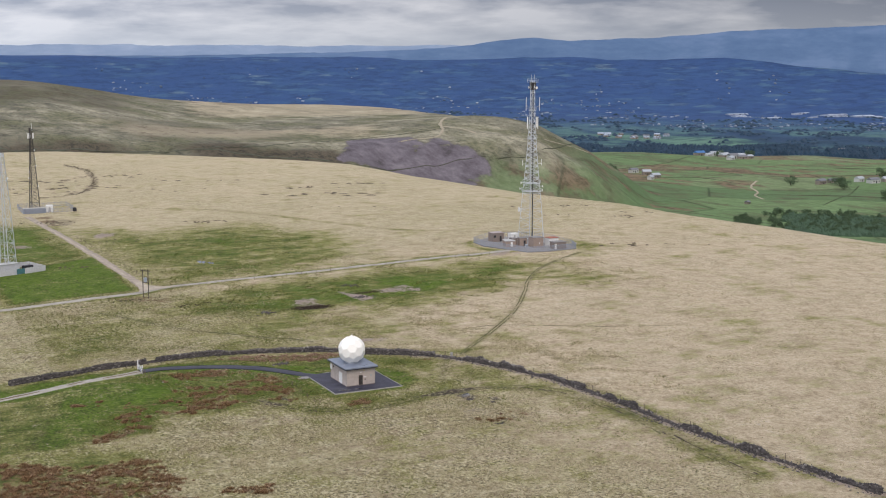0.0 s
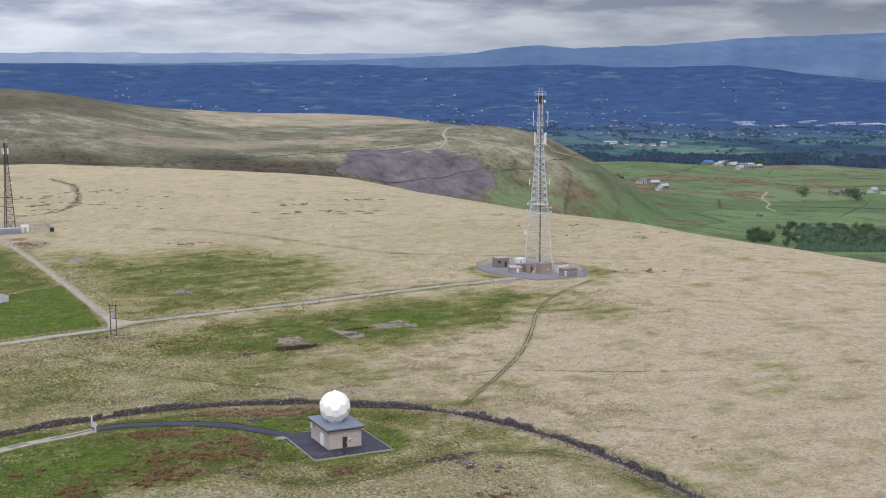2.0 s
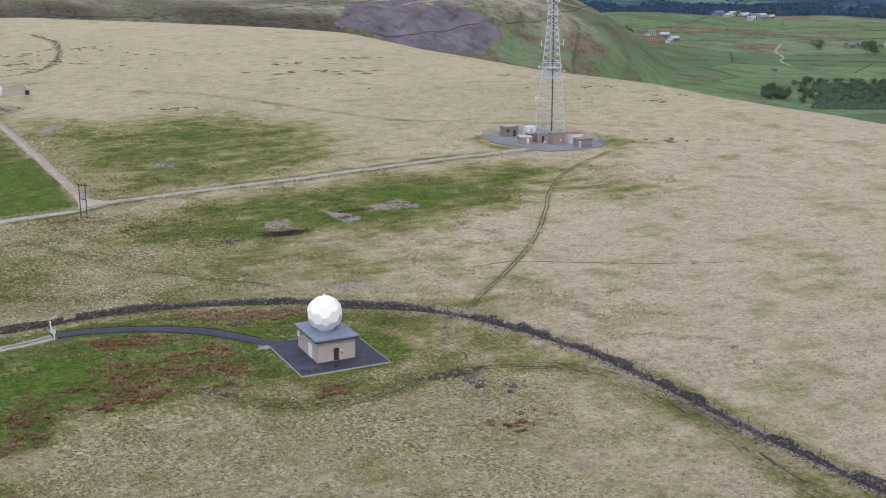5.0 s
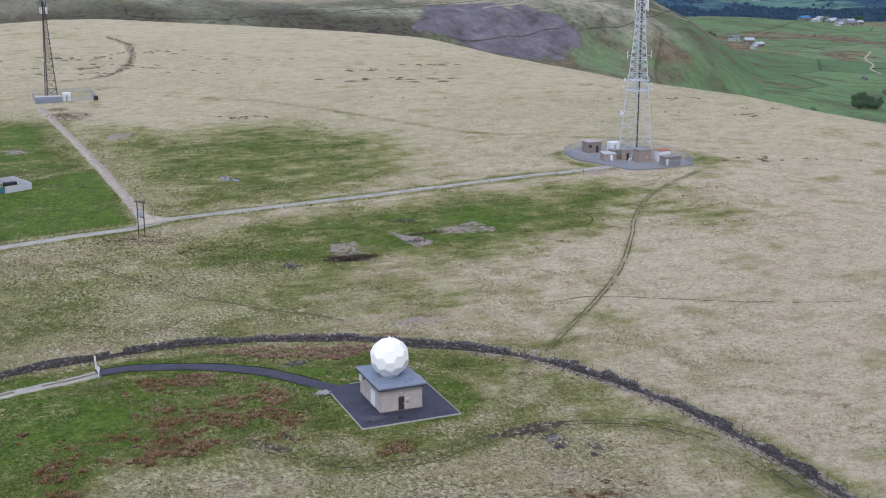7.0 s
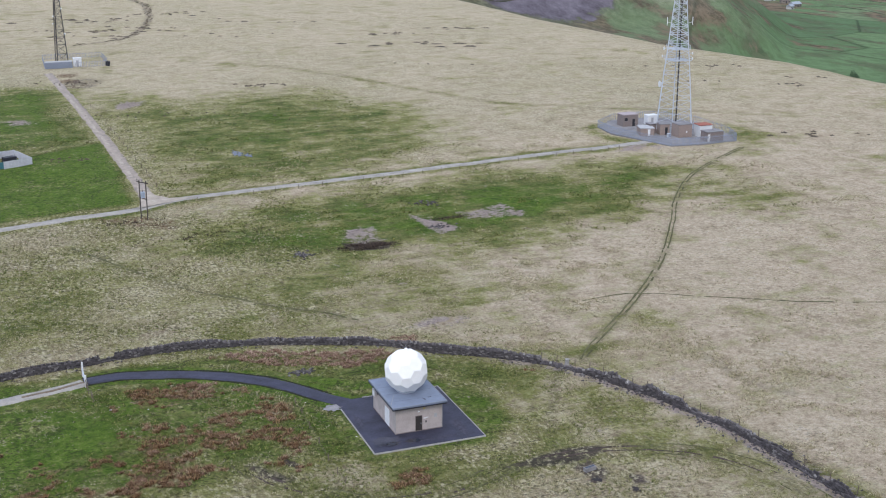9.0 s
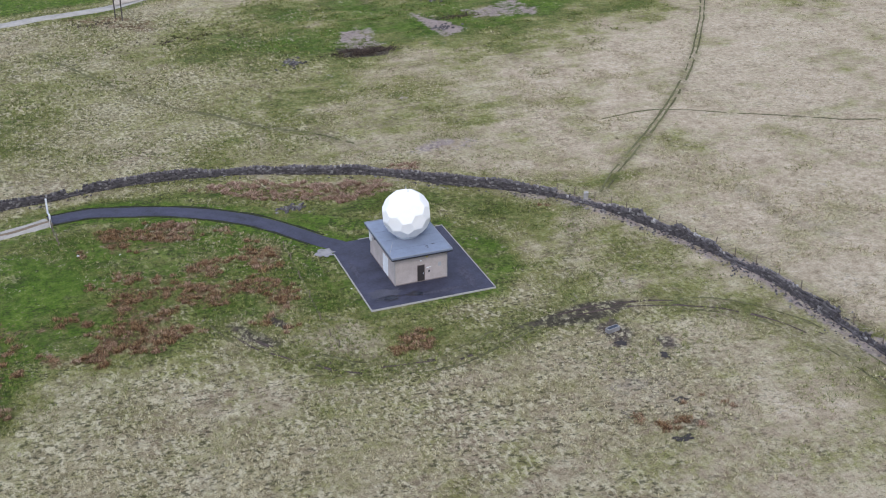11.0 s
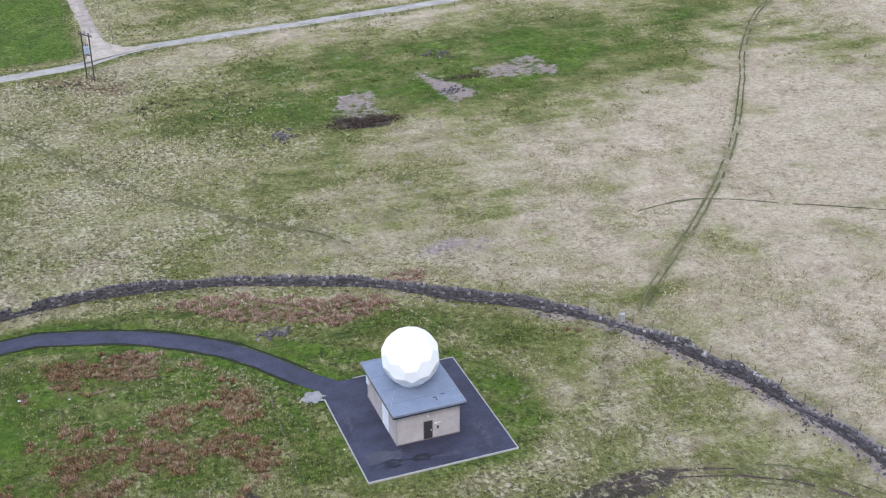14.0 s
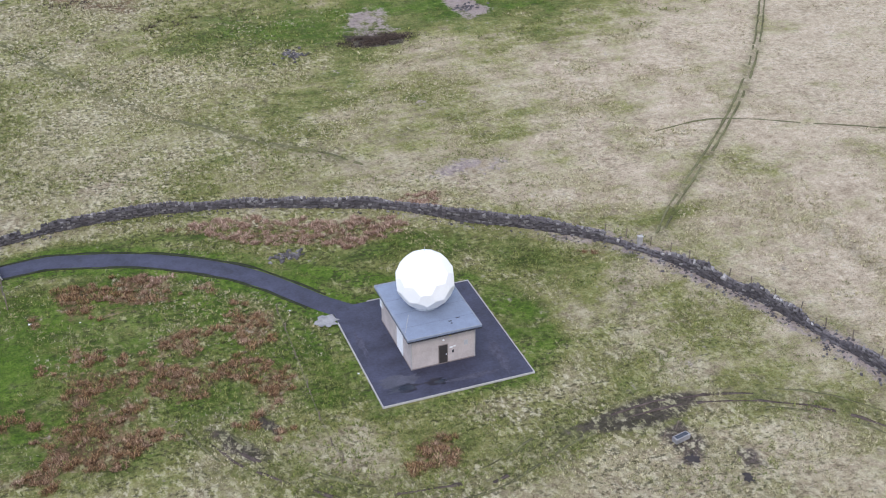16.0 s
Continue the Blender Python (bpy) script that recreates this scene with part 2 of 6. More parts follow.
    h1, h2, h3 = m.noise(0.010, 5, 0.66, stretch=deep), m.noise(0.045, 5, 0.72, stretch=deep), m.noise(0.24, 5, 0.76, stretch=deep)
    hn = m.math("ADD", m.math("MULTIPLY", h1, 0.28), m.math("ADD", m.math("MULTIPLY", h2, 0.34), m.math("MULTIPLY", h3, 0.38)))
    heath = m.ramp(hn, ((0.41, (0.072, 0.068, 0.048)), (0.465, (0.140, 0.132, 0.094)), (0.52, (0.228, 0.212, 0.150)), (0.585, (0.40, 0.365, 0.265))))
    heath = m.mix(m.val(m.noise(0.016, 5, 0.66, stretch=deep), 0.46, 0.60, 0, 0.65), heath, m.ramp(h3, ((0.40, (0.060, 0.066, 0.028)), (0.60, (0.150, 0.152, 0.070)))))
    pale_h = m.ramp(hn, ((0.40, (0.21, 0.178, 0.122)), (0.50, (0.36, 0.306, 0.212)), (0.60, (0.50, 0.43, 0.31))))
    heath = m.mix(m.val(m.math("ADD", m.attr("cover_c", 1), m.math("MULTIPLY", m.math("SUBTRACT", h2, 0.5), 1.4)), 0.25, 0.8, 0, 0.85), heath, pale_h)
    dark_h = m.ramp(h3, ((0.40, (0.030, 0.024, 0.018)), (0.60, (0.100, 0.078, 0.052))))
    heath = m.mix(m.val(m.math("ADD", m.attr("cover_c", 2), m.math("MULTIPLY", m.math("SUBTRACT", m.math("ADD", m.math("MULTIPLY", h2, 0.6), m.math("MULTIPLY", h3, 0.4)), 0.5), 2.2)), 0.38, 0.72, 0, 0.85), heath, dark_h)
    heath = m.mix(m.val(h3, 0.56, 0.66, 0, 0.6), heath, (0.052, 0.044, 0.030))
    col = m.mix(h_in, col, heath)
    f_in = m.attr("cover_b", 1)
    cell = m.voronoi(0.0058, out="Color")
    edge = m.voronoi(0.0058, feature="DISTANCE_TO_EDGE")
    sc = m.t.nodes.new("ShaderNodeSeparateColor")
    m.link(cell, sc.inputs[0])
    # pasture greens, cooled a little to paint in haze
    past = m.ramp(sc.outputs[0], ((0.0, (0.094, 0.160, 0.074)), (0.35, (0.122, 0.198, 0.086)), (0.7, (0.146, 0.226, 0.102)), (0.95, (0.200, 0.232, 0.130))))
    deepf = (1.0, 0.5, 1.0)
    p1, p2, p3 = m.noise(0.0085, 5, 0.62, stretch=deepf), m.noise(0.030, 5, 0.66, stretch=deepf), m.noise(0.13, 4, 0.7, stretch=deepf)
    past = m.mix(m.val(p3, 0.42, 0.60, 0, 0.40), past, (0.060, 0.090, 0.030))
    past = m.mix(m.val(p2, 0.50, 0.58, 0, 0.62), past, m.ramp(p3, ((0.42, (0.048, 0.056, 0.030)), (0.58, (0.125, 0.120, 0.070)))))
    past = m.mix(m.val(m.math("ADD", m.math("MULTIPLY", p1, 0.6), m.math("MULTIPLY", p2, 0.4)), 0.525, 0.575, 0, 0.85), past, m.ramp(p3, ((0.42, (0.085, 0.055, 0.036)), (0.58, (0.225, 0.150, 0.100)))))
    past = m.mix(m.val(edge, 0.004, 0.010, 0.55, 0.0), past, (0.026, 0.036, 0.018))
    col = m.mix(f_in, col, past)
    s_in = m.attr("cover_b", 2)
    s1, s2 = m.noise(0.06, 5, 0.72, stretch=(1.0, 0.5, 1.0)), m.noise(0.14, 4, 0.72, stretch=(1.0, 0.35, 1.0))
    scree = m.ramp(m.math("ADD", m.math("MULTIPLY", s1, 0.55), m.math("MULTIPLY", s2, 0.45)), ((0.38, (0.075, 0.064, 0.068)), (0.46, (0.118, 0.101, 0.112)), (0.54, (0.148, 0.128, 0.143)), (0.64, (0.20, 0.176, 0.186))))
    sw = m.math("ADD", m.math("SUBTRACT", m.noise(0.014, 5, 0.62, stretch=(1.0, 0.5, 1.0)), 0.5), m.math("MULTIPLY", m.math("SUBTRACT", s1, 0.5), 0.7))
    s_sum = m.math("ADD", s_in, m.math("MULTIPLY", sw, m.val(s_in, 0.0, 0.25, 0.0, 2.4)))
    sf = m.val(s_sum, 0.36, 0.56)
    col = m.mix(m.val(s_sum, 0.24, 0.42, 0, 0.32), col, (0.050, 0.046, 0.034))
    col = m.mix(sf, col, scree)
    # valley floor and far hills: blue haze and cloud shade painted into the colour
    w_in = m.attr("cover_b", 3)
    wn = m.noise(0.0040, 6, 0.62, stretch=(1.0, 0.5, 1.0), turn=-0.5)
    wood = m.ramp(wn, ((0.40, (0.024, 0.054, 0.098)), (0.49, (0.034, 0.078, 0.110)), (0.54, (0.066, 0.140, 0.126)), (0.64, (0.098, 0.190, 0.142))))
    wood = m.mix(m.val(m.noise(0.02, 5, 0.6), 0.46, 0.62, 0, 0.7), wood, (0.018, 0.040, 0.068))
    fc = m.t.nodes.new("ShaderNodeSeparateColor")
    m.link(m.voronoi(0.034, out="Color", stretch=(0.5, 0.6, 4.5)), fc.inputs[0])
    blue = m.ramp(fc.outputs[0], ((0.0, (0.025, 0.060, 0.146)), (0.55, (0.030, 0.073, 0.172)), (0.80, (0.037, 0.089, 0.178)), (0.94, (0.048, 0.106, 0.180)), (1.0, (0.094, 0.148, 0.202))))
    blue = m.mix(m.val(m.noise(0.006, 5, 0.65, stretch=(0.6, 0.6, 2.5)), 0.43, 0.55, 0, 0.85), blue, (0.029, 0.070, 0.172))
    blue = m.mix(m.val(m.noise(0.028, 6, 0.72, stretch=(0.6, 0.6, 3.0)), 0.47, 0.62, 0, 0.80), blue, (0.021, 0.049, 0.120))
    # the painted haze deepens with distance
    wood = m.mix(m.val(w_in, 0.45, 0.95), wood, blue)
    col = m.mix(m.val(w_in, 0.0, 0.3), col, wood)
    bump = m.math("ADD", tuft, m.math("MULTIPLY", fine, 0.4))
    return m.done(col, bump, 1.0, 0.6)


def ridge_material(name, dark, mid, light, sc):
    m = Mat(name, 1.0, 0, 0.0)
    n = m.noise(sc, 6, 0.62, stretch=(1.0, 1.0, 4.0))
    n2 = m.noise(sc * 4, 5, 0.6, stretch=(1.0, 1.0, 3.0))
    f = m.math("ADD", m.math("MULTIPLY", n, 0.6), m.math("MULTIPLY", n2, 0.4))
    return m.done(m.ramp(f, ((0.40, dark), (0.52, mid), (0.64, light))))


M_GROUND = ground_material()
M_ASPHALT = plain("asphalt", (0.031, 0.031, 0.050), 0.7, vary=0.5, scale=0.45, spec=0.45)
M_KERB = plain("kerb_concrete", (0.36, 0.34, 0.31), 0.9)
M_GRAVEL = plain("limestone_gravel", (0.32, 0.295, 0.255), 0.95, vary=0.28, scale=0.5)
M_WALL = plain("pebbledash_render", (0.45, 0.388, 0.345), 0.95, vary=0.16, scale=0.9)
M_ROOF = plain("grey_roofing_felt", (0.17, 0.20, 0.255), 0.6, vary=0.14, scale=0.8, spec=0.5)
M_FASCIA = plain("dark_fascia", (0.03, 0.03, 0.035), 0.6)
M_DOOR = plain("dark_brown_door", (0.045, 0.038, 0.034), 0.5)
M_WHITE = plain("white_gelcoat", (0.90, 0.88, 0.83), 0.45, vary=0.03, scale=1.2, bump=0.03)
M_WHITEP = plain("white_paint", (0.72, 0.72, 0.70), 0.6, vary=0.08)
M_STEEL = plain("galvanised_steel", (0.52, 0.55, 0.58), 0.5, 0.2, vary=0.12, scale=3.0)
M_DARKSTEEL = plain("dark_steel", (0.05, 0.045, 0.045), 0.6, 0.3)
M_WOODPOST = plain("weathered_timber", (0.16, 0.125, 0.09), 0.9, vary=0.3, scale=6)
M_POLE = plain("creosoted_pole", (0.085, 0.072, 0.060), 0.9, vary=0.3, scale=5)
M_BRICK = plain("tan_brickwork", (0.31, 0.24, 0.20), 0.9, vary=0.2, scale=3)
M_BRICKD = plain("brown_brickwork", (0.235, 0.192, 0.170), 0.9, vary=0.2, scale=3)
M_GREYW = plain("grimy_white_panels", (0.52, 0.52, 0.54), 0.8, vary=0.15)
M_FLAT = plain("pale_flat_roof", (0.40, 0.40, 0.39), 0.8, vary=0.15)
M_REDROOF = plain("red_tile_roof", (0.34, 0.125, 0.085), 0.8, vary=0.2)
M_PINKFLAT = plain("pinkish_flat_roof", (0.40, 0.34, 0.33), 0.85, vary=0.15)
M_CONC = plain("compound_concrete", (0.23, 0.22, 0.215), 0.9, vary=0.22, scale=0.4)
M_GREYBLUE = plain("blue_grey_cladding", (0.27, 0.30, 0.35), 0.6, vary=0.12)
M_GREENP = plain("green_painted_steel", (0.06, 0.17, 0.19), 0.6)
M_LEAF = plain("hawthorn_foliage", (0.068, 0.110, 0.058), 0.9, vary=0.45, scale=0.5)
M_BARK = plain("bark", (0.07, 0.055, 0.04), 0.95)
M_WATER = Mat("dark_water", 0.08, 0, 0.5).m
M_WATER.node_tree.nodes["Principled BSDF"].inputs["Base Color"].default_value = (0.03, 0.035, 0.045, 1)
M_FENCE = plain("weathered_palisade", (0.27, 0.30, 0.36), 0.6, 0.2)
M_TRANS = plain("pale_blue_paint", (0.34, 0.39, 0.46), 0.6)
M_PATCH = plain("worn_asphalt", (0.066, 0.065, 0.080), 0.85, vary=0.3, scale=0.8)
M_SEAM = plain("felt_seam", (0.155, 0.182, 0.232), 0.7)
M_WET = plain("wet_asphalt", (0.018, 0.018, 0.026), 0.3, vary=0.4, scale=1.5, spec=0.5)
M_SCUFF = plain("scuffed_asphalt", (0.056, 0.054, 0.072), 0.85, vary=0.4, scale=2.0)
M_RUT = plain("trodden_turf", (0.120, 0.114, 0.056), 0.97, vary=0.5, scale=0.5, spec=0.1)
M_RUTMUD = plain("purple_brown_mud", (0.082, 0.062, 0.052), 0.97, vary=0.5, scale=0.8, spec=0.1)
M_EDGE = plain("roof_edge_trim", (0.22, 0.23, 0.25), 0.6)
M_WIRE = plain("rusty_wire", (0.16, 0.14, 0.12), 0.7, 0.3)
M_TRACK = plain("earthy_gravel", (0.31, 0.258, 0.208), 0.95, vary=0.35, scale=0.6)
M_GRAVELB = plain("pale_earthy_gravel", (0.37, 0.315, 0.25), 0.95, vary=0.3, scale=0.7)
M_LANE_EARTH = plain("lane_earth", (0.165, 0.125, 0.085), 0.95, vary=0.35, scale=1.2, spec=0.1)
M_VERGE_SHADE = plain("shaded_grass_edge", (0.030, 0.034, 0.018), 0.95, vary=0.4, scale=1.5, spec=0.1)
M_YELLOW = plain("yellow_sign_enamel", (0.62, 0.48, 0.06), 0.5, vary=0.1)
M_MUD = plain("wet_peat_mud", (0.040, 0.033, 0.030), 0.7, vary=0.4, scale=2.0, spec=0.2)
M_PEAT = plain("peat_face", (0.105, 0.082, 0.056), 0.95, vary=0.5, scale=0.6)
M_APRON = plain("broken_concrete", (0.24, 0.23, 0.22), 0.95, vary=0.35, scale=1.5)
M_BLUEROOF = plain("blue_sheet_roof", (0.05, 0.16, 0.36), 0.6)


def stone_material(name, island, k=1.0):
    m = Mat(name, 0.95, 0, 0.2)
    n = m.noise(5, 4, 0.65)
    c = m.ramp(m.rand(island), ((0.0, (0.075, 0.066, 0.068)), (0.5, (0.112, 0.100, 0.101)), (0.86, (0.155, 0.140, 0.138)), (1.0, (0.32, 0.30, 0.28))))
    c = m.mix(m.val(n, 0.45, 0.7, 0, 0.5), c, (0.070, 0.062, 0.060))
    c = m.mix(1.0, c, (k, k, k * 0.98), "MULTIPLY")
    return m.done(c, n, 0.4, 0.05)


M_STONE = stone_material("gritstone", True, 0.82)
M_STONEONE = stone_material("gritstone_coping", False, 1.28)
M_STONEDARK = plain("wall_core", (0.050, 0.044, 0.044), 0.95, vary=0.3, scale=2.0)
# cladding of the far valley buildings, haze mixed into its colour
M_SHED = plain("hazed_cladding", (0.34, 0.39, 0.47), 0.7, vary=0.12, scale=0.02)

# ================= helpers =================


def link_mesh(name, bm, mat, parent=None, smooth=False):
    me = bpy.data.meshes.new(name)
    bm.to_mesh(me)
    bm.free()
    me.materials.append(mat)
    if smooth:
        me.shade_smooth()
    ob = new(name, me)
    if parent is not None:
        ob.parent = parent
    return ob


def part(name, bm, mat, parent, label="", smooth=False):
    ob = link_mesh(name, bm, mat, parent, smooth)
    if label:
        ob["label"] = label
    return ob


def thing(name, label, category, x, y, z=None, rz=0.0, group="", kind=""):
    ob = new(name)
    ob.empty_display_size = 0.2
    ob.matrix_world = pose(x, y, hz(x, y) if z is None else z, 0, 0, rz)
    return tagged(ob, label, category, group, kind)


def box(bm, x0, x1, y0, y1, z0, z1, bevel=0.0):
    r = bmesh.ops.create_cube(bm, size=1.0, matrix=Matrix.Translation(((x0 + x1) / 2, (y0 + y1) / 2, (z0 + z1) / 2)) @ Matrix.Diagonal((x1 - x0, y1 - y0, z1 - z0, 1)))
    if bevel:
        es = list({e for v in r["verts"] for e in v.link_edges})
        bmesh.ops.bevel(bm, geom=es, offset=bevel, segments=1, affect="EDGES")
    return bm


def beam(bm, p, q, w, sides=4):
    p, q = Vector(p), Vector(q)
    d = q - p
    m = Matrix.Translation((p + q) / 2) @ d.to_track_quat("Z", "Y").to_matrix().to_4x4()
    bmesh.ops.create_cone(bm, cap_ends=True, segments=sides, radius1=w * 0.6, radius2=w * 0.6, depth=d.length, matrix=m)
    return bm


def nb(*args, **kw):
    return box(bmesh.new(), *args, **kw)


def spline(pts, step=1.0):
    """Even points along a smooth curve through pts."""
    p = np.array([pts[0], *pts, pts[-1]], float)
    out = []
    for i in range(1, len(p) - 2):
        a, b, c, d = p[i - 1], p[i], p[i + 1], p[i + 2]
        n = max(2, int(np.hypot(*(c - b)) / step))
        for t in np.linspace(0, 1, n, endpoint=False):
            out.append(0.5 * (2 * b + (c - a) * t + (2 * a - 5 * b + 4 * c - d) * t * t + (3 * b - a - 3 * c + d) * t ** 3))
    out.append(p[-2])
    return np.array(out)


def lattice(ix, iy, seed):
    h = (ix * 374761393 + iy * 668265263 + seed * 974634777) & 0x7FFFFFFF
    h = ((h ^ (h >> 13)) * 1274126177) & 0x7FFFFFFF
    return ((h ^ (h >> 16)) & 0xFFFF) / 65535.0


def vnoise(x, y, seed=0):
    x, y = np.asarray(x, float), np.asarray(y, float)
    ix, iy = np.floor(x).astype(np.int64), np.floor(y).astype(np.int64)
    fx, fy = x - ix, y - iy
    fx, fy = fx * fx * (3 - 2 * fx), fy * fy * (3 - 2 * fy)
    a, b = lattice(ix, iy, seed), lattice(ix + 1, iy, seed)
    c, d = lattice(ix, iy + 1, seed), lattice(ix + 1, iy + 1, seed)
    return (a * (1 - fx) + b * fx) * (1 - fy) + (c * (1 - fx) + d * fx) * fy - 0.5


def sstep(a, b, v):
    t = np.clip((np.asarray(v, float) - a) / (b - a), 0, 1)
    return t * t * (3 - 2 * t)


def smax(a, b, k):
    a, b = np.asarray(a, float), np.asarray(b, float)
    return np.maximum(a, b) + k * np.log1p(np.exp(-np.clip(np.abs(a - b) / k, 0, 60)))


# ================= the lie of the land =================
EAST = [520, 420, 374, 338, 331, 325, 324, 305, 295, 297, 290]      # the plateau's eastern brow
OX, OY = 13.0, 33.0      # the hub from which bearings to the far land are taken


def height(x, y):
    x, y = np.asarray(x, float), np.asarray(y, float)
    # summit plateau
    z = 0.3 + 0.011 * np.clip(x - 100, -60, 100) - 0.011 * np.clip(x - 215, 0, 200) - 0.000016 * np.clip(y - 450, 0, 600) ** 2 - 0.008 * np.clip(215 - y, 0, 300)
    z = z + 0.3 * vnoise(x / 38, y / 38, 3) + 0.22 * vnoise(x / 11, y / 11, 4) + 0.10 * vnoise(x / 3.7, y / 3.7, 5)
    px, py = np.clip(np.abs(x - 92) - 8, 0, 99), np.clip(np.abs(y - 236) - 9, 0, 99)
    flat = np.exp(-(px * px + py * py) / 50.0)
    z = z * (1 - flat) - 0.10 * flat
    east = np.interp(y, [-600, 0, 200, 350, 400, 440, 480, 540, 650, 760, 900], EAST)
    north = np.interp(x, [-900, -300, 60, 120, 150, 200, 285], [700, 860, 920, 955, 940, 864, 762])
    s = smax(x - east, y - north, 12.0)
    z = z - 0.34 * smax(s, 0.0, 9.0)
    west = smax(-260 - x, -180 - y, 30.0)
    z = z - 0.12 * smax(west, 0.0, 40.0)
    # beyond the brow
    dx, dy = x - OX, y - OY
    r, az = np.hypot(dx, dy), np.degrees(np.arctan2(dx, dy))
    rough = 5.0 * vnoise(x / 130, y / 130, 7) + 1.2 * vnoise(x / 60, y / 60, 8)
    moor = -9 + 40 * np.exp(-0.5 * ((az - 6.8) / 3.94) ** 2 - 0.5 * ((r - 1700) / 380) ** 2) + 0.7 * rough
    moor = moor + 4 * np.exp(-0.5 * ((az - 26) / 2.0) ** 2 - 0.5 * ((r - 1480) / 120) ** 2)
    foot = np.interp(az, [-60, 8, 20, 25, 29], [-14, -17, -22, -34, -40])
    edge = 1055 + 22 * vnoise(az / 1.7, az * 0 + 2.2, 9) + 14 * vnoise(az / 0.5, az * 0, 10)
    rim = sstep(edge - 110, edge, r)
    moor = foot + (moor - foot) * rim
    moor = moor + 12 * np.exp(-0.5 * ((az - 28.0) / 2.6) ** 2 - 0.5 * ((r - 1225) / 95) ** 2)
    end = np.interp(az, [-60, 21, 24, 26, 28, 30, 34], [1900, 1900, 1720, 1480, 1290, 1230, 1200])
    moor = moor - 120 * sstep(end, end + 700, r)
    field = -74 - 0.022 * np.clip(r - 1250, -400, 750) + 1.3 * rough - 32 * sstep(1990, 2320, r)
    wander = az + 0.6 * vnoise(x / 170, y / 170, 11)
    moor = moor - np.interp(wander, [29.3, 30.7, 31.7, 33.0, 34.5, 36.5, 40], [0, 3, 12, 23, 42, 75, 120])
    field = field - 70 * (1 - sstep(26.5, 29.0, az))
    far = smax(moor, field, 3.0)
    far = far * (1 - sstep(2350, 2800, r)) + (-120 + 2.5 * rough) * sstep(2350, 2800, r)
    back = sstep(60, 110, np.abs(az - 26))
    far = far * (1 - back) + (-75 + 1.5 * rough) * back
    top = np.interp(az, [-180, 4, 6.8, 10, 13, 20, 22, 25, 27, 32, 34, 39, 42, 46, 60, 180],
                    [30, 58, 62, 60, 52, 56, 60, 47, 47, 60, 47, 58, 30, 0, 20, 30]) + 6 * vnoise(az * 1.3, az * 0, 12)
    far = far + (top - far) * sstep(4080, 4760, r) * (0.86 + 0.14 * sstep(4500, 4760, r)) 
    return smax(z, far, 2.5)


def hz(x, y):
    return float(height(np.array([x]), np.array([y]))[0])


def drop(pts):
    """Points x, y, lift set down on the land all at once."""
    p = np.array(pts, float)
    p[:, 2] += height(p[:, 0], p[:, 1])
    return p


def inside(x, y, poly):
    """Signed distance to a polygon, positive inside."""
    p = np.array(poly, float)
    d = np.full(x.shape, 1e9)
    odd = np.zeros(x.shape, bool)
    for (ax, ay), (bx, by) in zip(p, np.roll(p, -1, 0)):
        ex, ey = bx - ax, by - ay
        t = np.clip(((x - ax) * ex + (y - ay) * ey) / (ex * ex + ey * ey), 0, 1)
        d = np.minimum(d, np.hypot(x - ax - t * ex, y - ay - t * ey))
        hit = ((ay > y) != (by > y)) & (x < (bx - ax) * (y - ay) / (by - ay + 1e-12) + ax)
        odd ^= hit
    return np.where(odd, d, -d)


def along(x, y, line):
    """Distance to a line."""
    p = np.array(line, float)
    d = np.full(x.shape, 1e9)
    for (ax, ay), (bx, by) in zip(p[:-1], p[1:]):
        ex, ey = bx - ax, by - ay
        t = np.clip(((x - ax) * ex + (y - ay) * ey) / (ex * ex + ey * ey + 1e-9), 0, 1)
        d = np.minimum(d, np.hypot(x - ax - t * ex, y - ay - t * ey))
    return d


# plan of the summit: lines
WALL = [(30, 263), (43.7, 267.0), (51, 268.2), (57.1, 268.6), (61.8, 269.5), (68.2, 269.6), (76.0, 268.5), (82.2, 266.9), (91.2, 263.0), (97.0, 260.1),
        (103.0, 255.2), (108.4, 251.6), (114.5, 246.1), (117.7, 242.1), (120.0, 238.3), (122.0, 234.1), (124.2, 229.3), (125.8, 223.4), (127.4, 217.4),
        (128.5, 210.0), (129.4, 197.9), (130.0, 187.5), (130.6, 181.3), (131.4, 175.9), (132.2, 168.5), (133.2, 161.4), (134.7, 155), (137, 140)]
DRIVE = [(55.6, 262.6), (60.3, 262.9), (65.0, 261.6), (69.7, 259.8), (74.2, 256.9), (78.5, 253.3), (81.4, 249.8), (84.1, 246.0), (87.5, 242.0)]
LANE = [(55.6, 262.4), (52.0, 261.2), (48.4, 260.4), (44.9, 259.6), (41.8, 258.7), (33.5, 255.7), (20, 250)]
ROAD = [(20, 338), (47.5, 343.6), (55.1, 344.9), (62.6, 346.3), (70.1, 347.2), (75.9, 349.0), (81.0, 351.8), (87.0, 353.3), (98.8, 354.2), (114.0, 355.5),
        (132.5, 356.9), (146.6, 358.6), (161.9, 360.4), (176.6, 361.6), (189.4, 362.8), (200.5, 363.6)]
BRANCH = [(78.0, 350.5), (78.2, 360), (78.2, 372.7), (77.8, 392.1), (77.0, 422.8), (75.7, 464.4), (74.0, 505.5), (72.5, 530)]
TRACK = [(218.3, 350.4), (200.1, 337.5), (188.9, 327.6), (176.6, 312.1), (168.4, 299.6), (156.6, 282.9), (147.1, 271.4), (137.9, 261.6), (130.8, 254.9), (125.2, 249.6), (120.7, 244.5)]
TRACK_B = [(116.5, 243), (114.3, 239.6), (110.7, 233.2), (106.5, 225.6)]
